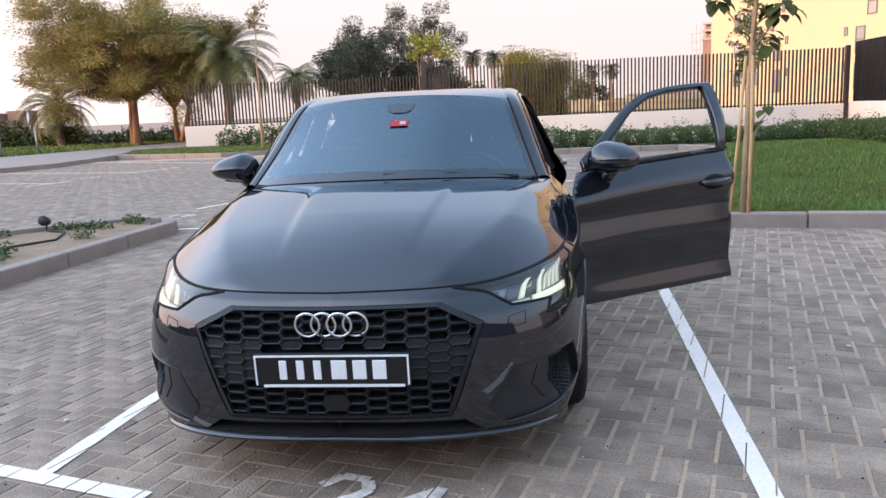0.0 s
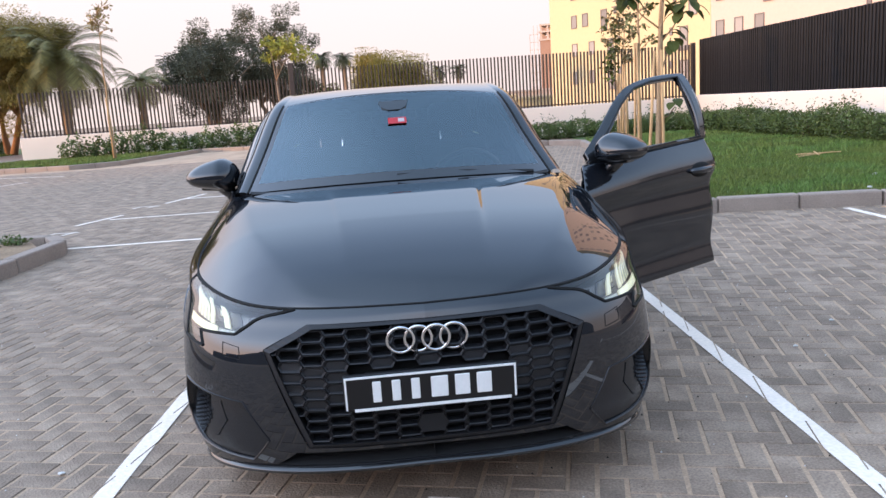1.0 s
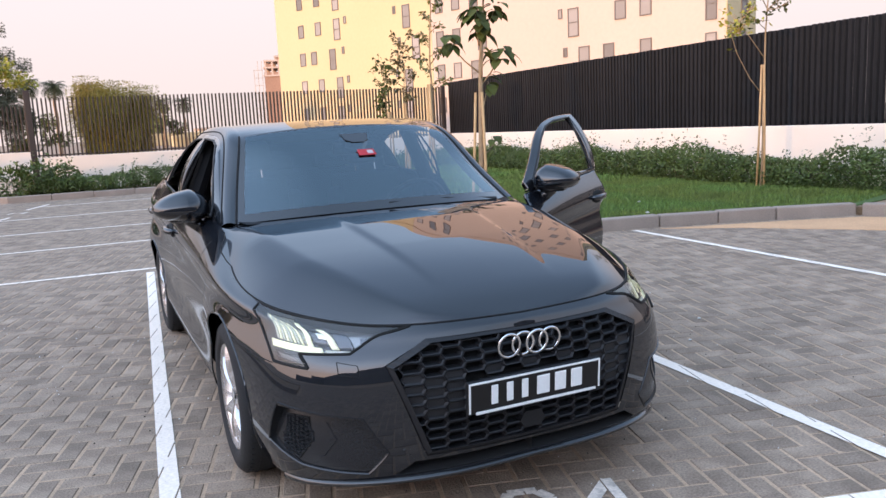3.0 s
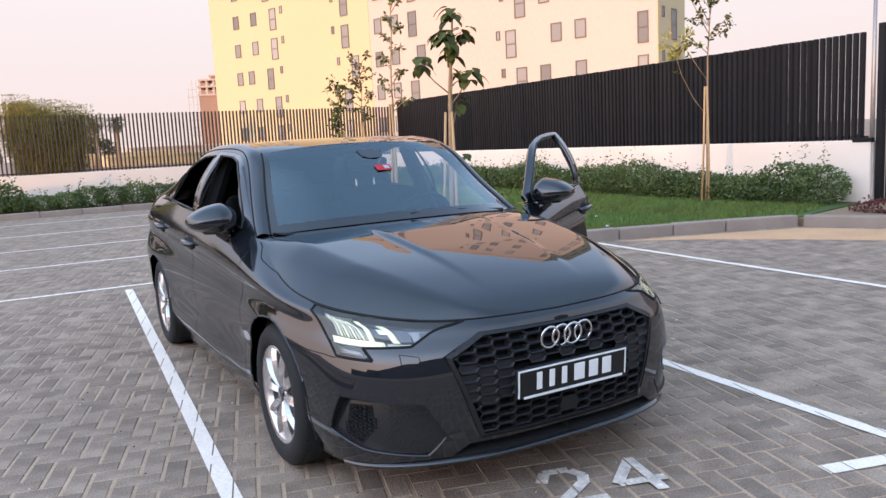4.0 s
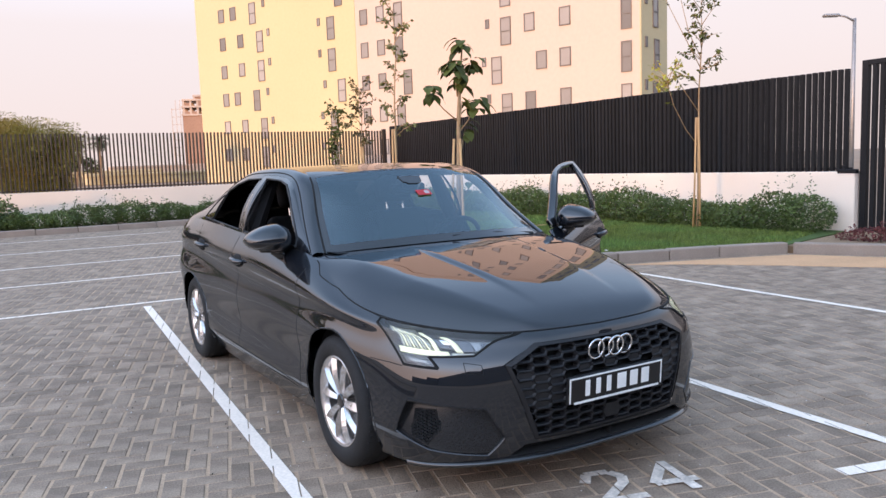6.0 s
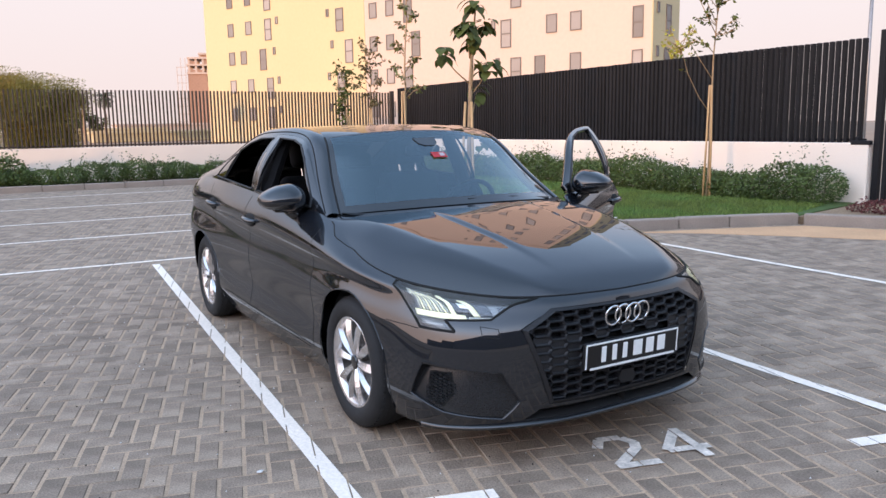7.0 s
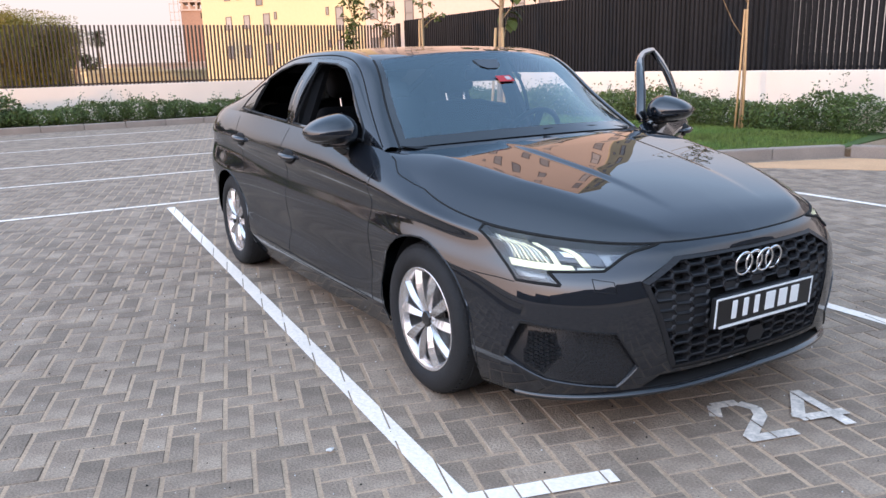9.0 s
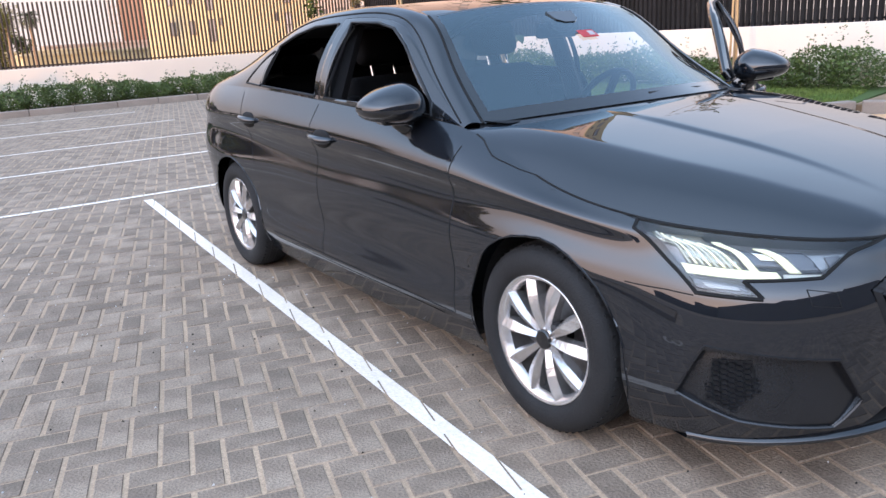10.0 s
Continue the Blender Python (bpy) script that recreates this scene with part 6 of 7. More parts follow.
# mirror, sensor housing and toll tag at the windscreen's head
bm = bmesh.new()
box(bm, (-0.115, -0.02, -0.033), (0.115, 0.02, 0.033), pose(0.0, 1.72, 1.265, 12), 0.018, 3)
part("rear_view_mirror", bm, "black_plastic", car, "", True)
bm = bmesh.new()
prism(bm, [(-0.075, 0.05), (0.075, 0.05), (0.062, -0.01), (0.03, -0.035), (-0.03, -0.035), (-0.062, -0.01)], 0.05, Matrix.Translation((0, 1.665, 1.317)) @ Matrix.Rotation(radians(-58), 4, "X"))
part("sensor_housing", bm, "black_gloss", car)
tag_m = Matrix.Translation((0.010, 1.5425, 1.2455)) @ Matrix.Rotation(radians(-58.8), 4, "X")
bm = bmesh.new()
box(bm, (-0.045, -0.001, -0.027), (0.045, 0.001, 0.027), tag_m)
part("toll_tag", bm, "sticker_red", car, "red and white tag stuck to the windscreen")
bm = bmesh.new()
box(bm, (0.004, -0.0025, -0.014), (0.034, -0.0005, 0.016), tag_m)
part("tag_field", bm, "sticker_white", car)
# cowl and wipers
cowl = coons(bow((0, 1.10, 0.970), (0.745, 1.33, 0.940)), bow((0, 1.17, 0.992), (0.715, 1.36, 0.960)), through_points([(0, 1.10, 0.970), (0, 1.17, 0.992)]), through_points([(0.745, 1.33, 0.940), (0.715, 1.36, 0.960)]), 12, 4)
mesh_object("cowl", *cowl, "black_plastic", car, "", True)
for pts in (((0.62, 1.30, 0.972), (0.30, 1.215, 1.003), (-0.02, 1.185, 1.012)), ((0.02, 1.195, 1.005), (-0.30, 1.225, 1.000), (-0.58, 1.315, 0.985))):
    bm = bmesh.new()
    tube(bm, pts, [0.011, 0.009, 0.006], 6)
    part("wiper", bm, "black_plastic", car)
# a small tag on the wing
seam_line(((0.84, 0.865, 0.812), (0.84, 0.85, 0.818), (0.838, 0.84, 0.812)), "wing_tag", car, -1, 0.008, 0.001, "black_gloss")


# ---- plants ----
def leaves(name, centres, rng, size, material, parent=None, droop=0.3, long=1.6, upright=0.0):
    """Many small folded leaves at the given places, joined."""
    c = np.asarray(centres, float)
    n = len(c)
    r = np.random.RandomState(rng)
    d = r.normal(size=(n, 3))
    d[:, 2] = d[:, 2] * 0.6 - droop + upright
    d /= np.linalg.norm(d, axis=1)[:, None]
    s = np.cross(d, r.normal(size=(n, 3)))
    s /= np.linalg.norm(s, axis=1)[:, None]
    k = size * r.uniform(0.6, 1.3, (n, 1))
    up = np.cross(d, s) * k * 0.18
    v = np.stack([c, c + d * k * long * 0.5 + s * k * 0.42 + up, c + d * k * long, c + d * k * long * 0.5 - s * k * 0.42 + up], 1).reshape(-1, 3)
    f = [(4 * i, 4 * i + 1, 4 * i + 2, 4 * i + 3) for i in range(n)]
    return mesh_object(name, v, f, material, parent)


def blob_points(r, n, centre, radii, shell=0.55):
    d = r.normal(size=(n, 3))
    d /= np.linalg.norm(d, axis=1)[:, None]
    return np.asarray(centre) + d * np.asarray(radii) * (shell + (1 - shell) * r.uniform(0, 1, (n, 1)) ** 0.5)


def tree(name, label, at, height, spread, seed, count, leaf, size, bark="bark", trunk=0.16, fork=0.35, clumps=26, flat=0.75, stems=1, low=0.30, long=1.6, tight=1.0):
    """A tapered trunk, forking limbs and a crown of leaf clumps with gaps."""
    t = thing(name, label, "tree", at)
    rng, r = random.Random(seed), np.random.RandomState(seed)
    bm = bmesh.new()
    tips = []
    for s in range(stems):
        lean = Vector((rng.uniform(-0.25, 0.25), rng.uniform(-0.25, 0.25), 0)) * (1 if stems == 1 else 2.2)
        base = Vector((rng.uniform(-0.15, 0.15), rng.uniform(-0.15, 0.15), -0.1)) * (1 if stems > 1 else 0.2)
        top = base + lean * height * fork + Vector((0, 0, height * fork))
        mid = base.lerp(top, 0.5) + Vector((rng.uniform(-0.1, 0.1), rng.uniform(-0.1, 0.1), 0)) * height * 0.15
        tube(bm, [base, mid, top], [trunk, trunk * 0.75, trunk * 0.6], 9)
        for k in range(max(3, clumps // (3 * stems))):
            a = rng.uniform(0, 2 * math.pi)
            far = spread * rng.uniform(0.45, 0.95)
            up = height * rng.uniform(low + 0.12, 0.93)
            far *= math.sqrt(max(0.1, 1 - ((up / height - 0.55) / 0.5) ** 2))
            tip = Vector((far * math.cos(a), far * math.sin(a), up))
            m1 = top.lerp(tip, 0.4) + Vector((0, 0, 0.07 * height))
            tube(bm, [top, m1, tip], [trunk * 0.42, trunk * 0.24, trunk * 0.06], 6)
            tips.append(tip)
            for q in range(2):
                tip2 = m1.lerp(tip, 0.6) + Vector((rng.gauss(0, 1), rng.gauss(0, 1), rng.gauss(0, 0.7))) * spread * 0.22
                tube(bm, [m1.lerp(tip, 0.3), tip2], [trunk * 0.14, trunk * 0.04], 5)
                tips.append(tip2)
    part("trunk", bm, bark, t, "", True)
    pts = []
    per = count // max(1, len(tips))
    for tip in tips:
        k = spread * tight * rng.uniform(0.15, 0.29)
        pts.append(np.array(tip) + np.clip(r.normal(0, 0.55, (int(per * rng.uniform(0.5, 1.4)), 3)), -0.95, 0.95) * (k, k, k * flat))
    leaves("crown", np.concatenate(pts), seed, size, leaf, t, 0.45 if long > 2 else 0.3, long)
    return t


def palm(label, at, height, spread, seed, fronds=34, trunk=0.2, leaf="palm_leaf"):
    """A palm: ringed trunk and arching feathered fronds."""
    t = thing("palm_tree", label, "palm tree", at)
    rng = random.Random(seed)
    bm = bmesh.new()
    rings = 14
    tube(bm, [(0.04 * math.sin(k), 0.03 * math.cos(k), height * k / rings - 0.1) for k in range(rings + 1)], [trunk * (1.15 - 0.3 * k / rings) * (1.08 if k % 2 else 0.94) for k in range(rings + 1)], 10)
    part("trunk", bm, "bark", t)
    verts, faces = [], []
    for k in range(fronds):
        a, rise = rng.uniform(0, 2 * math.pi), rng.uniform(-0.5, 1.25)
        out = Vector((math.cos(a), math.sin(a), 0))
        side = Vector((-math.sin(a), math.cos(a), 0))
        p, ang = Vector((0, 0, height)), rise
        steps = 9
        for i in range(steps):
            d = out * math.cos(ang) + Vector((0, 0, math.sin(ang)))
            q = p + d * spread / steps
            half = spread * 0.20 * math.sin(math.pi * (i + 1.2) / (steps + 1.4))
            for sg in (-1, 1):
                for w in (0.0, 0.25, 0.5, 0.75):
                    b = p.lerp(q, w)
                    tip = b + side * sg * half + d * half * 0.6 - Vector((0, 0, half * 0.35))
                    at_ = len(verts)
                    verts += [b, b + d * spread * 0.018, tip]
                    faces.append((at_, at_ + 1, at_ + 2))
            p, ang = q, ang - 0.17 - 0.05 * i / steps
    mesh_object("crown", verts, faces, leaf, t)
    return t


def hedge(name, label, a, b, width, height, count, seed, size=0.055, material="hedge_leaf"):
    """A clipped-looking row of leafy shrubs with an uneven top and stray shoots."""
    h = thing(name, label, "hedge")
    r = np.random.RandomState(seed)
    a, b = np.array((*a, 0.08)), np.array((*b, 0.08))
    length = np.linalg.norm(b - a)
    d = (b - a) / length
    s = np.array((-d[1], d[0], 0))
    bushes = int(length / 0.55)
    pts = []
    for k in range(bushes):
        c = a + d * length * (k + 0.5) / bushes + s * r.uniform(-0.12, 0.12)
        hh = height * (0.86 + 0.14 * math.sin(k * 0.9 + seed) + r.uniform(-0.12, 0.16))
        q = blob_points(r, count // bushes, (0, 0, 0), (0.48, width / 2, hh / 2), 0.5)
        pts.append(c + q[:, :1] * d + q[:, 1:2] * s + np.array((0, 0, 1)) * (q[:, 2:] + hh * 0.45))
        for m in range(3):
            g = c + d * r.uniform(-0.3, 0.3) + s * r.uniform(-0.2, 0.2) * width
            shoot = np.linspace(hh * 0.8, hh * r.uniform(1.02, 1.36), 14)[:, None] * np.array((0, 0, 1)) + r.normal(0, 0.03, (14, 3))
            pts.append(g + shoot)
    pts = np.concatenate(pts)
    pts[:, 2] = np.maximum(pts[:, 2], 0.1)
    tagged(leaves("foliage", pts, seed, size, material, h, 0.0, upright=0.35), kind="stuff")
    bm = bmesh.new()
    rng = random.Random(seed)
    for k in range(bushes * 2):
        c = Vector(a + d * length * (k + 0.5) / (bushes * 2)) + Vector(s) * rng.uniform(-0.2, 0.2) * width
        c.z = 0.05
        tube(bm, [c, c + Vector((rng.uniform(-0.15, 0.15), rng.uniform(-0.15, 0.15), height * 0.7))], [0.012, 0.005], 5)
    tagged(part("stem_thicket", bm, "twig", h), kind="stuff")
    return h


hedge("hedge", "leafy green hedge with loose shoots along a white wall", (9.15, 5.0), (9.2, 20.2), 1.05, 0.72, 62000, 21, 0.034)
hedge("hedge", "leafy green hedge with loose shoots before a slat fence", (-2.3, 19.9), (9.0, 20.1), 1.2, 0.60, 40000, 22, 0.038)
hedge("hedge", "green shrubs at the foot of the far wall", (-12.5, 30.2), (-4.6, 31.6), 1.2, 0.95, 6000, 23, 0.08)
hedge("hedge", "bushy shrub at the wall's end beside the driveway", (-3.1, 19.6), (-1.5, 20.2), 1.3, 0.95, 3000, 24, 0.06)
hedge("flower_bed", "low dark red bedding plants before the gate", (8.45, 4.05), (8.95, 2.4), 0.55, 0.24, 2200, 25, 0.03, "flower_red")
hedge("hedge", "long low green hedge far across the verge", (-37.0, 47.0), (-21.5, 45.5), 1.4, 0.85, 9000, 26, 0.10)
for x, y, w, seed in ((-33, 44, 2.2, 31), (-29, 43, 2.4, 32), (-36, 44, 2.0, 33)):
    hedge("shrub", "round clipped dark shrub on the verge", (x, y), (x + w, y), 2.0, 1.5, 1500, seed, 0.12, "dark_leaf")


def grass(name, label, outline, z, count, seed, tall=0.045, width=0.007):
    """Blades of grass scattered over an outline."""
    r = np.random.RandomState(seed)
    o = np.array(outline)
    lo, hi = o.min(0), o.max(0)
    p = lo + r.uniform(0, 1, (count * 2, 2)) * (hi - lo)
    keep = np.zeros(len(p), bool)
    for (x0, y0), (x1, y1) in zip(outline, outline[1:] + outline[:1]):
        cross = ((y0 > p[:, 1]) != (y1 > p[:, 1])) & (p[:, 0] < (x1 - x0) * (p[:, 1] - y0) / (y1 - y0 + 1e-9) + x0)
        keep ^= cross
    p = p[keep][:count]
    n = len(p)
    a, h = r.uniform(0, 2 * math.pi, n), tall * r.uniform(0.5, 1.5, n)
    lean = r.normal(0, 0.35, (n, 2)) * h[:, None]
    c = np.concatenate([p, np.full((n, 1), z)], 1)
    s = np.stack([np.cos(a), np.sin(a), 0 * a], 1) * width
    v = np.stack([c - s, c + s, c + np.concatenate([lean, h[:, None]], 1)], 1).reshape(-1, 3)
    return tagged(mesh_object(name, v, [(3 * i, 3 * i + 1, 3 * i + 2) for i in range(n)], "grass_blade"), label, "grass", kind="stuff")


grass("grass", "short green lawn grass with uneven blades", [(2.65, 5.75), (5.0, 5.26), (7.3, 4.4), (9.0, 4.95), (9.0, 10.0), (3.8, 10.0)], 0.10, 60000, 41)
grass("grass", "green lawn grass further back", [(3.8, 10.0), (9.0, 10.0), (9.0, 19.0), (5.6, 18.5), (5.0, 15.5)], 0.10, 30000, 42, 0.06, 0.012)
grass("grass", "green grass on the verge beside the driveway", [(-14.6, 26.1), (-10.1, 24.2), (-8.8, 24.9), (-8.2, 27.1), (-7.5, 30.5), (-14.3, 30.6), (-16.2, 29.5)], 0.08, 24000, 43, 0.10, 0.03)
grass("grass", "green grass on the verge under the trees", [(-22.2, 29.6), (-21.0, 33.8), (-20.5, 38.5), (-20.0, 43.0), (-34, 43), (-34, 22.8)], 0.08, 24000, 44, 0.12, 0.04)


def stakes(parent, spots, tall, r=0.018):
    for k, (x0, y0, x1, y1) in enumerate(spots):
        bm = bmesh.new()
        tube(bm, [(x0, y0, -0.05), ((x0 + x1) / 2 + 0.01, (y0 + y1) / 2, tall * 0.5), (x1, y1, tall)], [r, r * 0.92, r * 0.85], 8)
        part("stake", bm, "stake_wood", parent, "", True)


def sapling(label, at, height, seed, count, leaf, size, fork=0.55, spread=0.55, lean=(0, 0), trunk=0.028, staked=True, stake_tall=1.7, long=1.5, arms=()):
    """A young thin tree tied to stakes, its leaves set one after another along the twigs."""
    t = thing("young_tree", label, "tree", at)
    rng = random.Random(seed)
    bm = bmesh.new()
    spine = [Vector((lean[0] * (k / 10) ** 1.5 + 0.02 * math.sin(k * 1.7), lean[1] * (k / 10) ** 1.5 + 0.02 * math.cos(k * 1.3), height * k / 10 - 0.08)) for k in range(11)]
    tube(bm, spine, [trunk * (1 - 0.085 * k) for k in range(11)], 8)
    pts = []
    twigs = []
    for k in range(18):
        w = fork + (1 - fork) * (k + rng.random()) / 18
        i = min(9, int(w * 10))
        b = spine[i].lerp(spine[i + 1], w * 10 - i)
        a = rng.uniform(0, 2 * math.pi)
        tip = b + Vector((math.cos(a), math.sin(a), rng.uniform(0.3, 1.0))) * spread * rng.uniform(0.4, 1.0)
        mid = b.lerp(tip, 0.5) + Vector((0, 0, 0.04))
        twigs.append((b, mid, tip))
        for q in range(2):
            off = Vector((rng.uniform(-1, 1), rng.uniform(-1, 1), rng.uniform(-0.2, 0.8))) * spread * 0.45
            twigs.append((mid.lerp(tip, 0.4 * q), mid.lerp(tip, 0.5) + off * 0.6, mid.lerp(tip, 0.6) + off))
    for b, mid, tip in twigs:
        tube(bm, [b, mid, tip], [trunk * 0.32, trunk * 0.2, trunk * 0.07], 5)
        per = max(2, count // len(twigs))
        for q in range(per):
            w = 0.25 + 0.8 * (q + rng.random() * 0.6) / per
            p = b.lerp(mid, w * 2) if w < 0.5 else mid.lerp(tip, w * 2 - 1)
            pts.append(p + Vector((rng.gauss(0, 1), rng.gauss(0, 1), rng.gauss(0, 1))) * size * 0.3)
    # long bare shoots
    for low, points in arms:
        w = low * 10
        b = spine[int(w)].lerp(spine[min(10, int(w) + 1)], w - int(w))
        line = [b] + [Vector(p) for p in points]
        tube(bm, line, [trunk * 0.36 * (1 - 0.8 * k / len(line)) for k in range(len(line))], 5)
        for q in range(7):
            pts.append(line[-2].lerp(line[-1], rng.uniform(0.1, 1.0)) + Vector((rng.gauss(0, 0.03), rng.gauss(0, 0.03), rng.gauss(0, 0.03))))
    part("trunk", bm, "bark_young", t, "", True)
    leaves("crown", [tuple(p) for p in pts], seed, size, leaf, t, 0.4, long)
    if staked:
        stakes(t, ((0.06, 0.03, 0.022, 0.01), (-0.05, 0.05, -0.02, 0.012), (0.0, -0.06, 0.0, -0.024)), stake_tall)
    return t


sapling("thin young tree with sparse dark leaves tied to pale wooden stakes", (8.72, 7.0, 0.1), 4.25, 51, 300, "dark_leaf", 0.07, 0.60, 0.42, (0.12, 0.0), 0.024, True, 1.95, 1.4,
        ((0.36, ((-0.18, 0.1, 1.75), (-0.36, 0.2, 2.15), (-0.5, 0.25, 2.6))), (0.50, ((-0.2, 0.1, 2.4), (-0.42, 0.2, 2.75))), (0.68, ((-0.18, 0.1, 3.3), (-0.42, 0.22, 3.8), (-0.75, 0.3, 4.4))), (0.72, ((-0.1, 0.1, 3.4), (-0.26, 0.15, 4.0), (-0.5, 0.2, 4.5)))))


def broadleaf(label, at, seed):
    """A young tree with a single stem and drooping bunches of large leaves."""
    t = thing("young_tree", label, "tree", at)
    r = np.random.RandomState(seed)
    bm = bmesh.new()
    stem = [(0, 0, -0.08), (0.02, 0, 0.7), (0.04, 0.0, 1.3), (0.06, 0.0, 1.9), (0.10, 0, 2.35), (0.14, 0, 2.72)]
    tube(bm, stem, [0.036, 0.034, 0.030, 0.024, 0.016, 0.008], 9)
    bunches = [(stem[-1], 0.14, 16), ((0.02, 0.0, 2.46), 0.2, 18), ((0.24, -0.02, 2.48), 0.18, 14), ((0.12, 0.05, 2.30), 0.16, 14), ((0.30, -0.05, 2.02), 0.2, 15), ((-0.27, 0.12, 2.16), 0.16, 13), ((0.18, 0.05, 1.72), 0.14, 9), ((0.05, -0.1, 2.05), 0.06, 3), ((0.2, 0.0, 1.02), 0.06, 3)]
    for c, spread, count in bunches[1:]:
        foot = Vector((0.05, 0, max(0.9, c[2] - 0.35)))
        tube(bm, [foot, foot.lerp(Vector(c), 0.5) + Vector((0, 0, -0.03)), c], [0.010, 0.008, 0.006], 6)
    part("trunk", bm, "bark_young", t, "", True)
    verts, faces = [], []
    for c, spread, count in bunches:
        for k in range(count):
            ang, size = r.uniform(0, 2 * math.pi), r.uniform(0.12, 0.21)
            out = Vector((math.cos(ang), math.sin(ang), r.uniform(-0.35, 0.55))).normalized()
            side = out.cross(Vector((0, 0, 1))).normalized()
            base = Vector(c) + out * r.uniform(0.0, spread * 0.5) + Vector((0, 0, r.uniform(-0.08, 0.08)))
            n0 = len(verts)
            p, d = base, out.copy()
            for i, half in enumerate((0.02, 0.27, 0.34, 0.22, 0.01)):
                for q, lift in ((-1, 0.05), (0, 0.0), (1, 0.05)):
                    verts.append(p + side * (q * half * size) + Vector((0, 0, lift * size)))
                d = (d + Vector((0, 0, -0.42))).normalized()
                p = p + d * size * 0.27
            for i in range(4):
                for q in (0, 1):
                    o = n0 + 3 * i + q
                    faces.append((o, o + 1, o + 4, o + 3))
    mesh_object("crown", verts, faces, "dark_leaf", t, "large drooping dark green leaves")
    stakes(t, ((0.08, 0.05, 0.045, 0.01), (-0.12, 0.04, 0.0, 0.03), (0.03, -0.07, 0.05, -0.03)), 1.6, 0.018)
    return t


broadleaf("young broad-leaved tree with large dark drooping leaves on the lawn", (2.84, 5.66, 0.1), 52)
sapling("young leafy tree tied to wooden stakes near the fences' corner", (3.86, 9.2, 0.1), 3.95, 53, 420, "tree_leaf", 0.055, 0.45, 0.33, (0.1, 0.0), 0.028, True, 1.9)
sapling("small brown-leaved tree tied to wooden stakes before the fence", (4.57, 11.94, 0.1), 2.95, 54, 420, "tree_leaf_brown", 0.055, 0.55, 0.36, (0.0, 0.0), 0.024, True, 1.7)
sapling("small drooping-leaved tree tied to stakes before the fence", (5.42, 14.9, 0.1), 2.75, 57, 260, "dark_leaf", 0.085, 0.55, 0.38, (-0.15, 0.0), 0.024, True, 1.6)
sapling("staked slender tree on the verge beside the driveway", (-9.3, 26.3, 0.1), 5.2, 55, 140, "tree_leaf_gold", 0.10, 0.85, 0.5, (0.1, 0), 0.06, True, 2.2)
sapling("small bright-green tree beyond the black fence", (12.7, 11.3, 0.0), 3.45, 56, 260, "tree_leaf_bright", 0.08, 0.72, 0.6, (0, 0), 0.035, False)

tree("tree", "broad spreading tree with golden-green leaves and a warm brown trunk", (-20.9, 39.0, 0.08), 8.6, 6.1, 61, 190000, "tree_leaf_gold", 0.042, "bark_warm", 0.25, 0.30, 200, 0.6, 2, 0.26, 3.4, 0.58)
tree("tree", "dark green spreading tree beside the driveway", (-20.3, 43.2, 0.0), 7.4, 4.2, 62, 65000, "tree_leaf", 0.05, "bark_warm", 0.22, 0.3, 70, 0.7, 2, 0.3, 3.2, 0.7)
tree("tree", "tall dense grey-green tree behind the far wall", (-9.7, 47.5, 0), 7.0, 3.5, 63, 60000, "tree_leaf_grey", 0.065, "bark", 0.2, 0.25, 110, 0.9, 3, 0.10, 2.4, 0.65)
tree("tree", "tall airy grey-green tree behind the far wall", (-5.9, 50.5, 0), 8.6, 3.3, 64, 42000, "tree_leaf_grey", 0.06, "bark", 0.2, 0.25, 90, 0.9, 3, 0.15, 2.4, 0.6)
tree("tree", "slim tree with bright yellow-green leaves before the grey trees", (-4.4, 36.5, 0), 5.3, 1.5, 65, 1700, "tree_leaf_bright", 0.10, "bark", 0.07, 0.55, 14, 0.6, 1, 0.62)
tree("tree", "round olive-green bushy tree beyond the fence", (1.6, 57.0, 0), 4.9, 2.7, 66, 110000, "tree_leaf_olive", 0.065, "bark", 0.10, 0.15, 90, 1.0, 3, 0.0, 2.4, 1.35)
tree("tree", "small green tree beyond the fence", (-3.6, 55.0, 0), 3.4, 1.6, 67, 3000, "tree_leaf", 0.12, "bark", 0.1, 0.2, 18, 0.9, 2, 0.1)
tree("tree", "distant dark green tree beyond the fence", (9.5, 108.0, 0), 4.6, 3.0, 68, 3000, "tree_leaf", 0.25, "bark", 0.15, 0.4, 18, 0.8, 1, 0.4)
palm("date palm with arching green fronds behind the far wall", (-15.2, 38.5, 0), 4.7, 3.3, 71, 90, 0.24)
palm("short palm with pale fronds behind the far wall", (-12.9, 43.5, 0), 3.6, 1.9, 72, 60, 0.2)
palm("palm with pale fronds beside the driveway", (-27.5, 42.5, 0), 2.6, 2.8, 73, 60, 0.26)
palm("tall fan palm far beyond the fence", (-4.7, 79.4, 0), 6.6, 1.5, 74, 90, 0.16, "palm_dark")
palm("tall fan palm far beyond the fence", (-2.5, 79.5, 0), 6.4, 1.45, 75, 90, 0.16, "palm_dark")
palm("palm far across the desert", (9.47, 104, 0), 5.7, 1.6, 76, 70, 0.16, "palm_dark")
palm("palm far across the desert", (11.9, 103.6, 0), 5.6, 1.6, 77, 70, 0.16, "palm_dark")


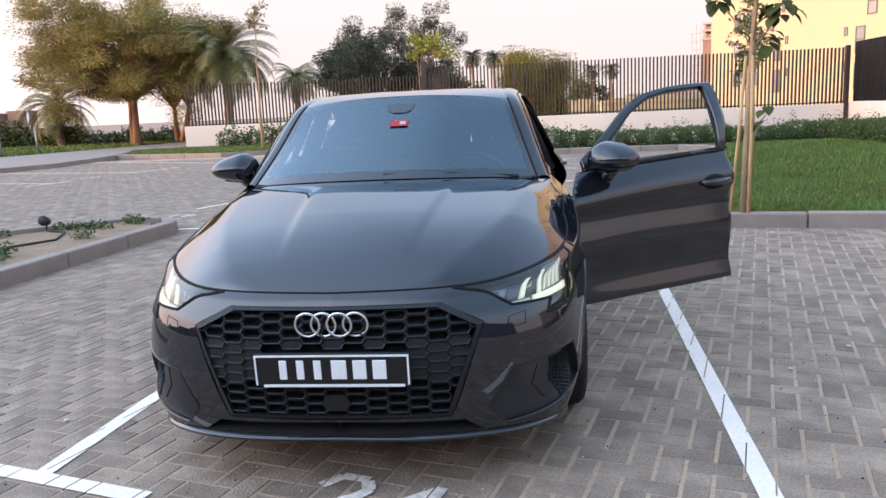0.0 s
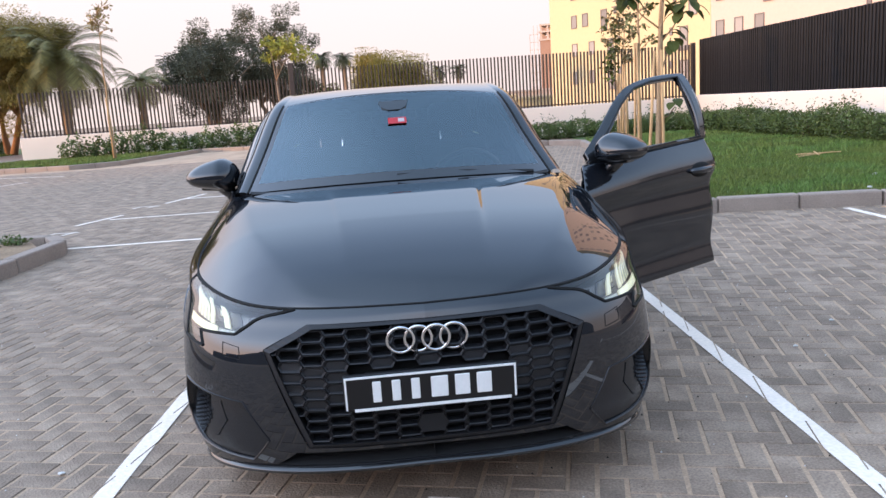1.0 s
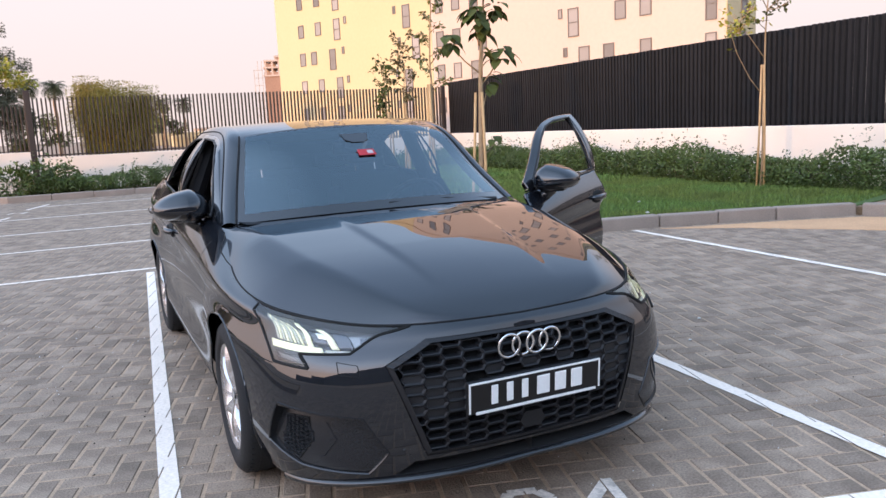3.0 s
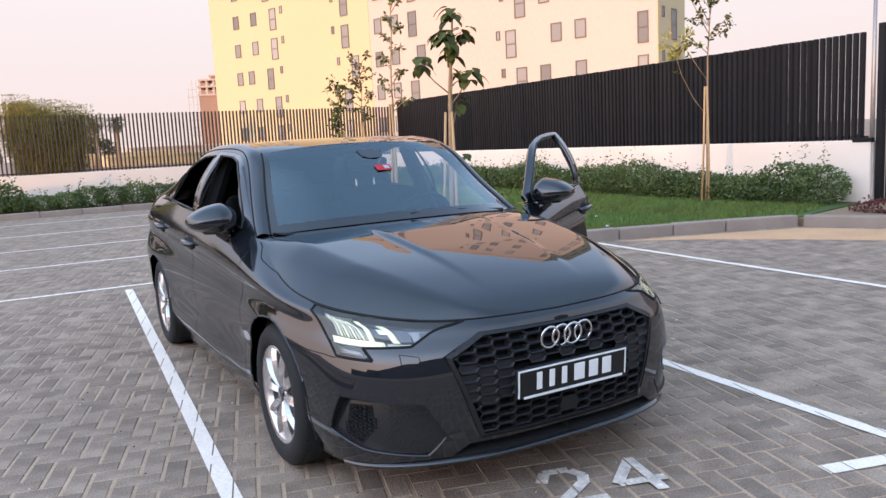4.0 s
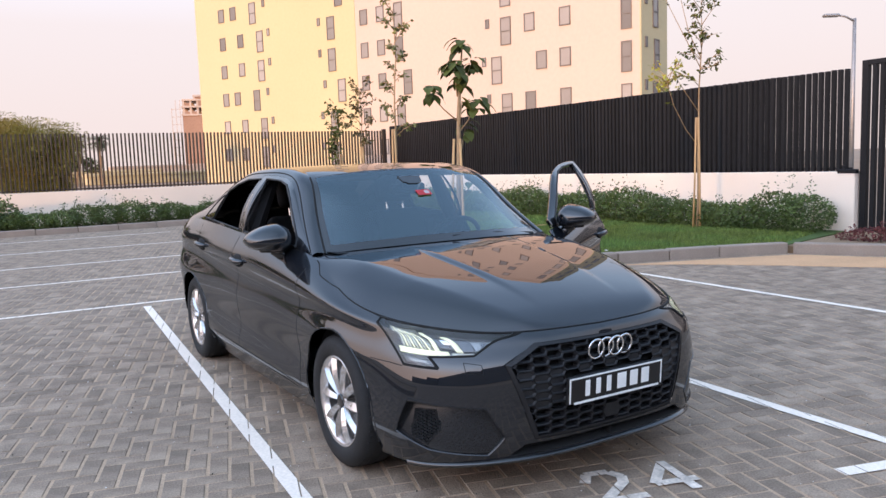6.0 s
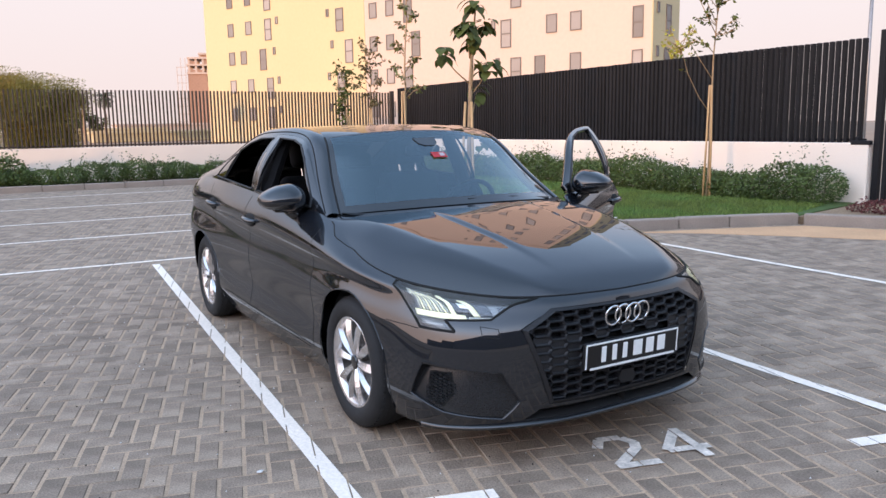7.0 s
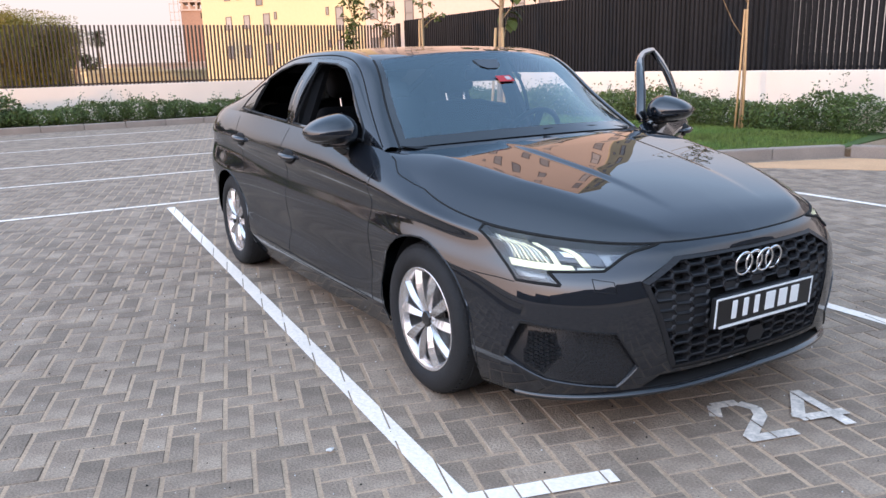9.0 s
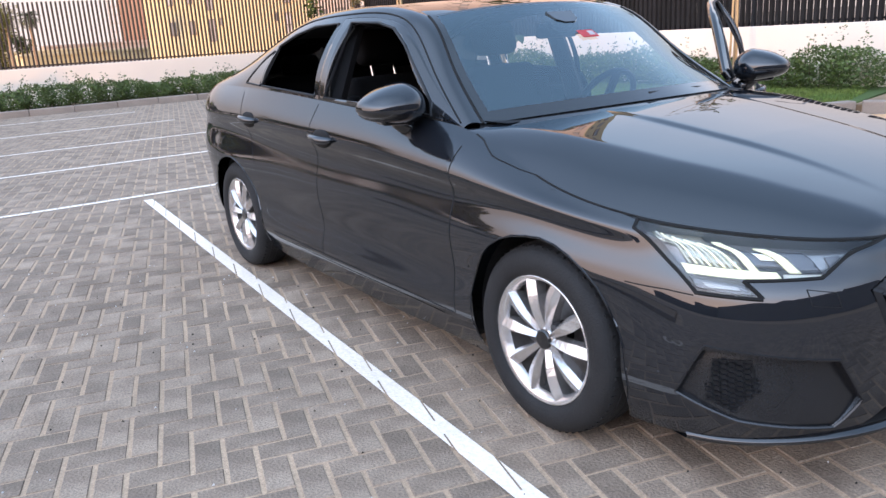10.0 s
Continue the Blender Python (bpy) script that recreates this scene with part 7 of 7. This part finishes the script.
# ---- street furniture and small things ----
def street_lamp(at, height, turn, label, arms=1):
    t = thing("street_lamp", label, "street lamp", at, turn)
    bm = bmesh.new()
    tube(bm, [(0, 0, -0.1), (0, 0, height * 0.5), (0, 0, height)], [0.085, 0.07, 0.055], 10)
    part("pole", bm, "metal_grey", t, "", True)
    for k in range(arms):
        q = 1 if k == 0 else -1
        bm = bmesh.new()
        tube(bm, [(0, 0, height - 0.1), (q * 0.3, 0, height + 0.06), (q * 0.6, 0, height + 0.12)], [0.04, 0.035, 0.03], 8)
        part("arm", bm, "metal_grey", t, "", True)
        bm = bmesh.new()
        box(bm, (q * 0.8 - 0.26, -0.12, height + 0.06), (q * 0.8 + 0.26, 0.12, height + 0.16), bevel=0.04, seg=2)
        part("lamp_head", bm, "metal_grey", t)
    return t


street_lamp((23.5, 13.1, 0), 5.75, 150, "grey street lamp beyond the black fence")
street_lamp((-24, 95, 0), 9.0, 20, "distant grey street lamp across the desert", 2)
street_lamp((-38, 150, 0), 12.0, 0, "distant grey street lamp across the desert", 2)
def post(at, height, r, material, label):
    t = thing("post", label, "post", at)
    bm = bmesh.new()
    tube(bm, [(0, 0, -0.1), (0, 0, height * 0.5), (0, 0, height)], [r, r, r * 0.95], 10)
    part("shaft", bm, material, t, "", True)
    bm = bmesh.new()
    tube(bm, [(0, 0, height), (0, 0, height + r)], [r * 1.2, r * 0.9], 10)
    part("cap", bm, material, t)


post((-22.26, 32.15, 0.1), 1.18, 0.05, "metal_grey", "short grey post beside the driveway's grass")
post((-22.4, 29.7, 0.1), 1.03, 0.06, "metal_grey", "short grey post at the edge of the grass")
post((-51, 84.6, 0), 4.8, 0.14, "litter_white", "slender white post on the desert ground")
post((-76, 112, 0), 4.0, 0.18, "litter_white", "slender white post on the desert ground")
spot = thing("garden_spotlight", "small black garden spotlight on a spike in the planting bed", "spotlight", (-4.92, 5.93, 0.1))
bm = bmesh.new()
tube(bm, [(0, 0, -0.05), (0, 0, 0.1)], [0.012, 0.012], 6)
part("spike", bm, "hose_black", spot)
bm = bmesh.new()
tube(bm, [(0, 0.03, 0.12), (0, -0.05, 0.14), (0, -0.07, 0.145)], [0.045, 0.062, 0.055], 12)
part("spot_head", bm, "hose_black", spot, "", True)
bm = bmesh.new()
tube(bm, [(-4.9, 5.9, 0.12), (-4.55, 5.7, 0.13), (-4.35, 5.2, 0.12), (-4.6, 4.7, 0.125), (-5.2, 4.5, 0.13), (-5.6, 4.9, 0.12)], [0.012] * 6, 6)
tagged(part("irrigation_hose", bm, "hose_black", None, "", True), "thin black irrigation hose lying in the planting bed", "hose")
rng = random.Random(9)
bed = [(-5.4, 5.35), (-5.2, 5.5), (-4.75, 5.95), (-4.6, 6.0), (-4.45, 6.1), (-4.15, 6.45), (-4.05, 6.38), (-4.3, 6.0), (-4.45, 4.5), (-4.3, 4.2), (-4.6, 4.05), (-4.2, 3.9), (-5.5, 5.0), (-4.1, 5.3)]
for k, (x, y) in enumerate(bed):
    r = np.random.RandomState(80 + k)
    p = thing("weed", "small green plant in the sandy planting bed", "plant", (x, y, 0.1), group="weeds in the planting bed")
    leaves("foliage", blob_points(r, 110, (0, 0, 0.05), (0.12 + 0.02 * (k % 4), 0.12 + 0.03 * (k % 3), 0.04 + 0.015 * (k % 3)), 0.1), 90 + k, 0.028, "hedge_leaf", p, 0.0)
for k, (x, y, z) in enumerate(((5.9, 6.6, 0.13), (5.0, 5.35, 0.16), (2.2, 4.9, 0.01), (3.0, 5.2, 0.01), (-1.42, 0.62, 0.006), (-0.55, -0.42, 0.006), (2.3, 1.6, 0.006), (1.9, 1.25, 0.006))):
    bm = bmesh.new()
    bmesh.ops.create_icosphere(bm, subdivisions=1, radius=0.025 if k < 2 else 0.012)
    for v in bm.verts:
        v.co = (v.co.x * rng.uniform(0.8, 1.6), v.co.y * rng.uniform(0.6, 1.3), v.co.z * 0.5)
    o = tagged(part("litter", bm, "litter_white"), "small scrap of white litter on the ground", "litter", "scraps of litter")
    o.location = (x, y, z)
bm = bmesh.new()
for a, b in (((0, 0, 0.12), (0.7, 0.25, 0.13)), ((0.1, 0.25, 0.13), (0.75, 0.1, 0.14)), ((0.3, -0.05, 0.13), (0.45, 0.35, 0.15))):
    tube(bm, [a, b], [0.012, 0.008], 6)
twigs = tagged(part("dry_twigs", bm, "stake_wood"), "dry pale twigs lying on the lawn", "twigs")
twigs.location = (6.4, 9.2, 0.02)

# loose grit in the joints and on the blocks
for name, material, count, seed, label in (("pale_grit", "litter_white", 420, 5, "pale chips of grit scattered over the paving"), ("dark_grit", "gap", 520, 6, "dark grains of grit scattered over the paving")):
    r = np.random.RandomState(seed)
    verts, faces = [], []
    for k in range(count):
        c = np.array((r.uniform(-3.2, 2.6), r.uniform(-1.6, 4.5), 0.002))
        k4 = len(verts)
        s = r.uniform(0.0025, 0.0065)
        a = r.uniform(0, 6.28)
        verts += [tuple(c + s * np.array((math.cos(a + q), math.sin(a + q) * 0.7, -0.3))) for q in (0, 2.1, 4.2)] + [tuple(c + np.array((0, 0, s * 0.8)))]
        faces += [(k4, k4 + 1, k4 + 3), (k4 + 1, k4 + 2, k4 + 3), (k4 + 2, k4, k4 + 3)]
    tagged(mesh_object(name, verts, faces, material), label, "grit", kind="stuff")

paving()
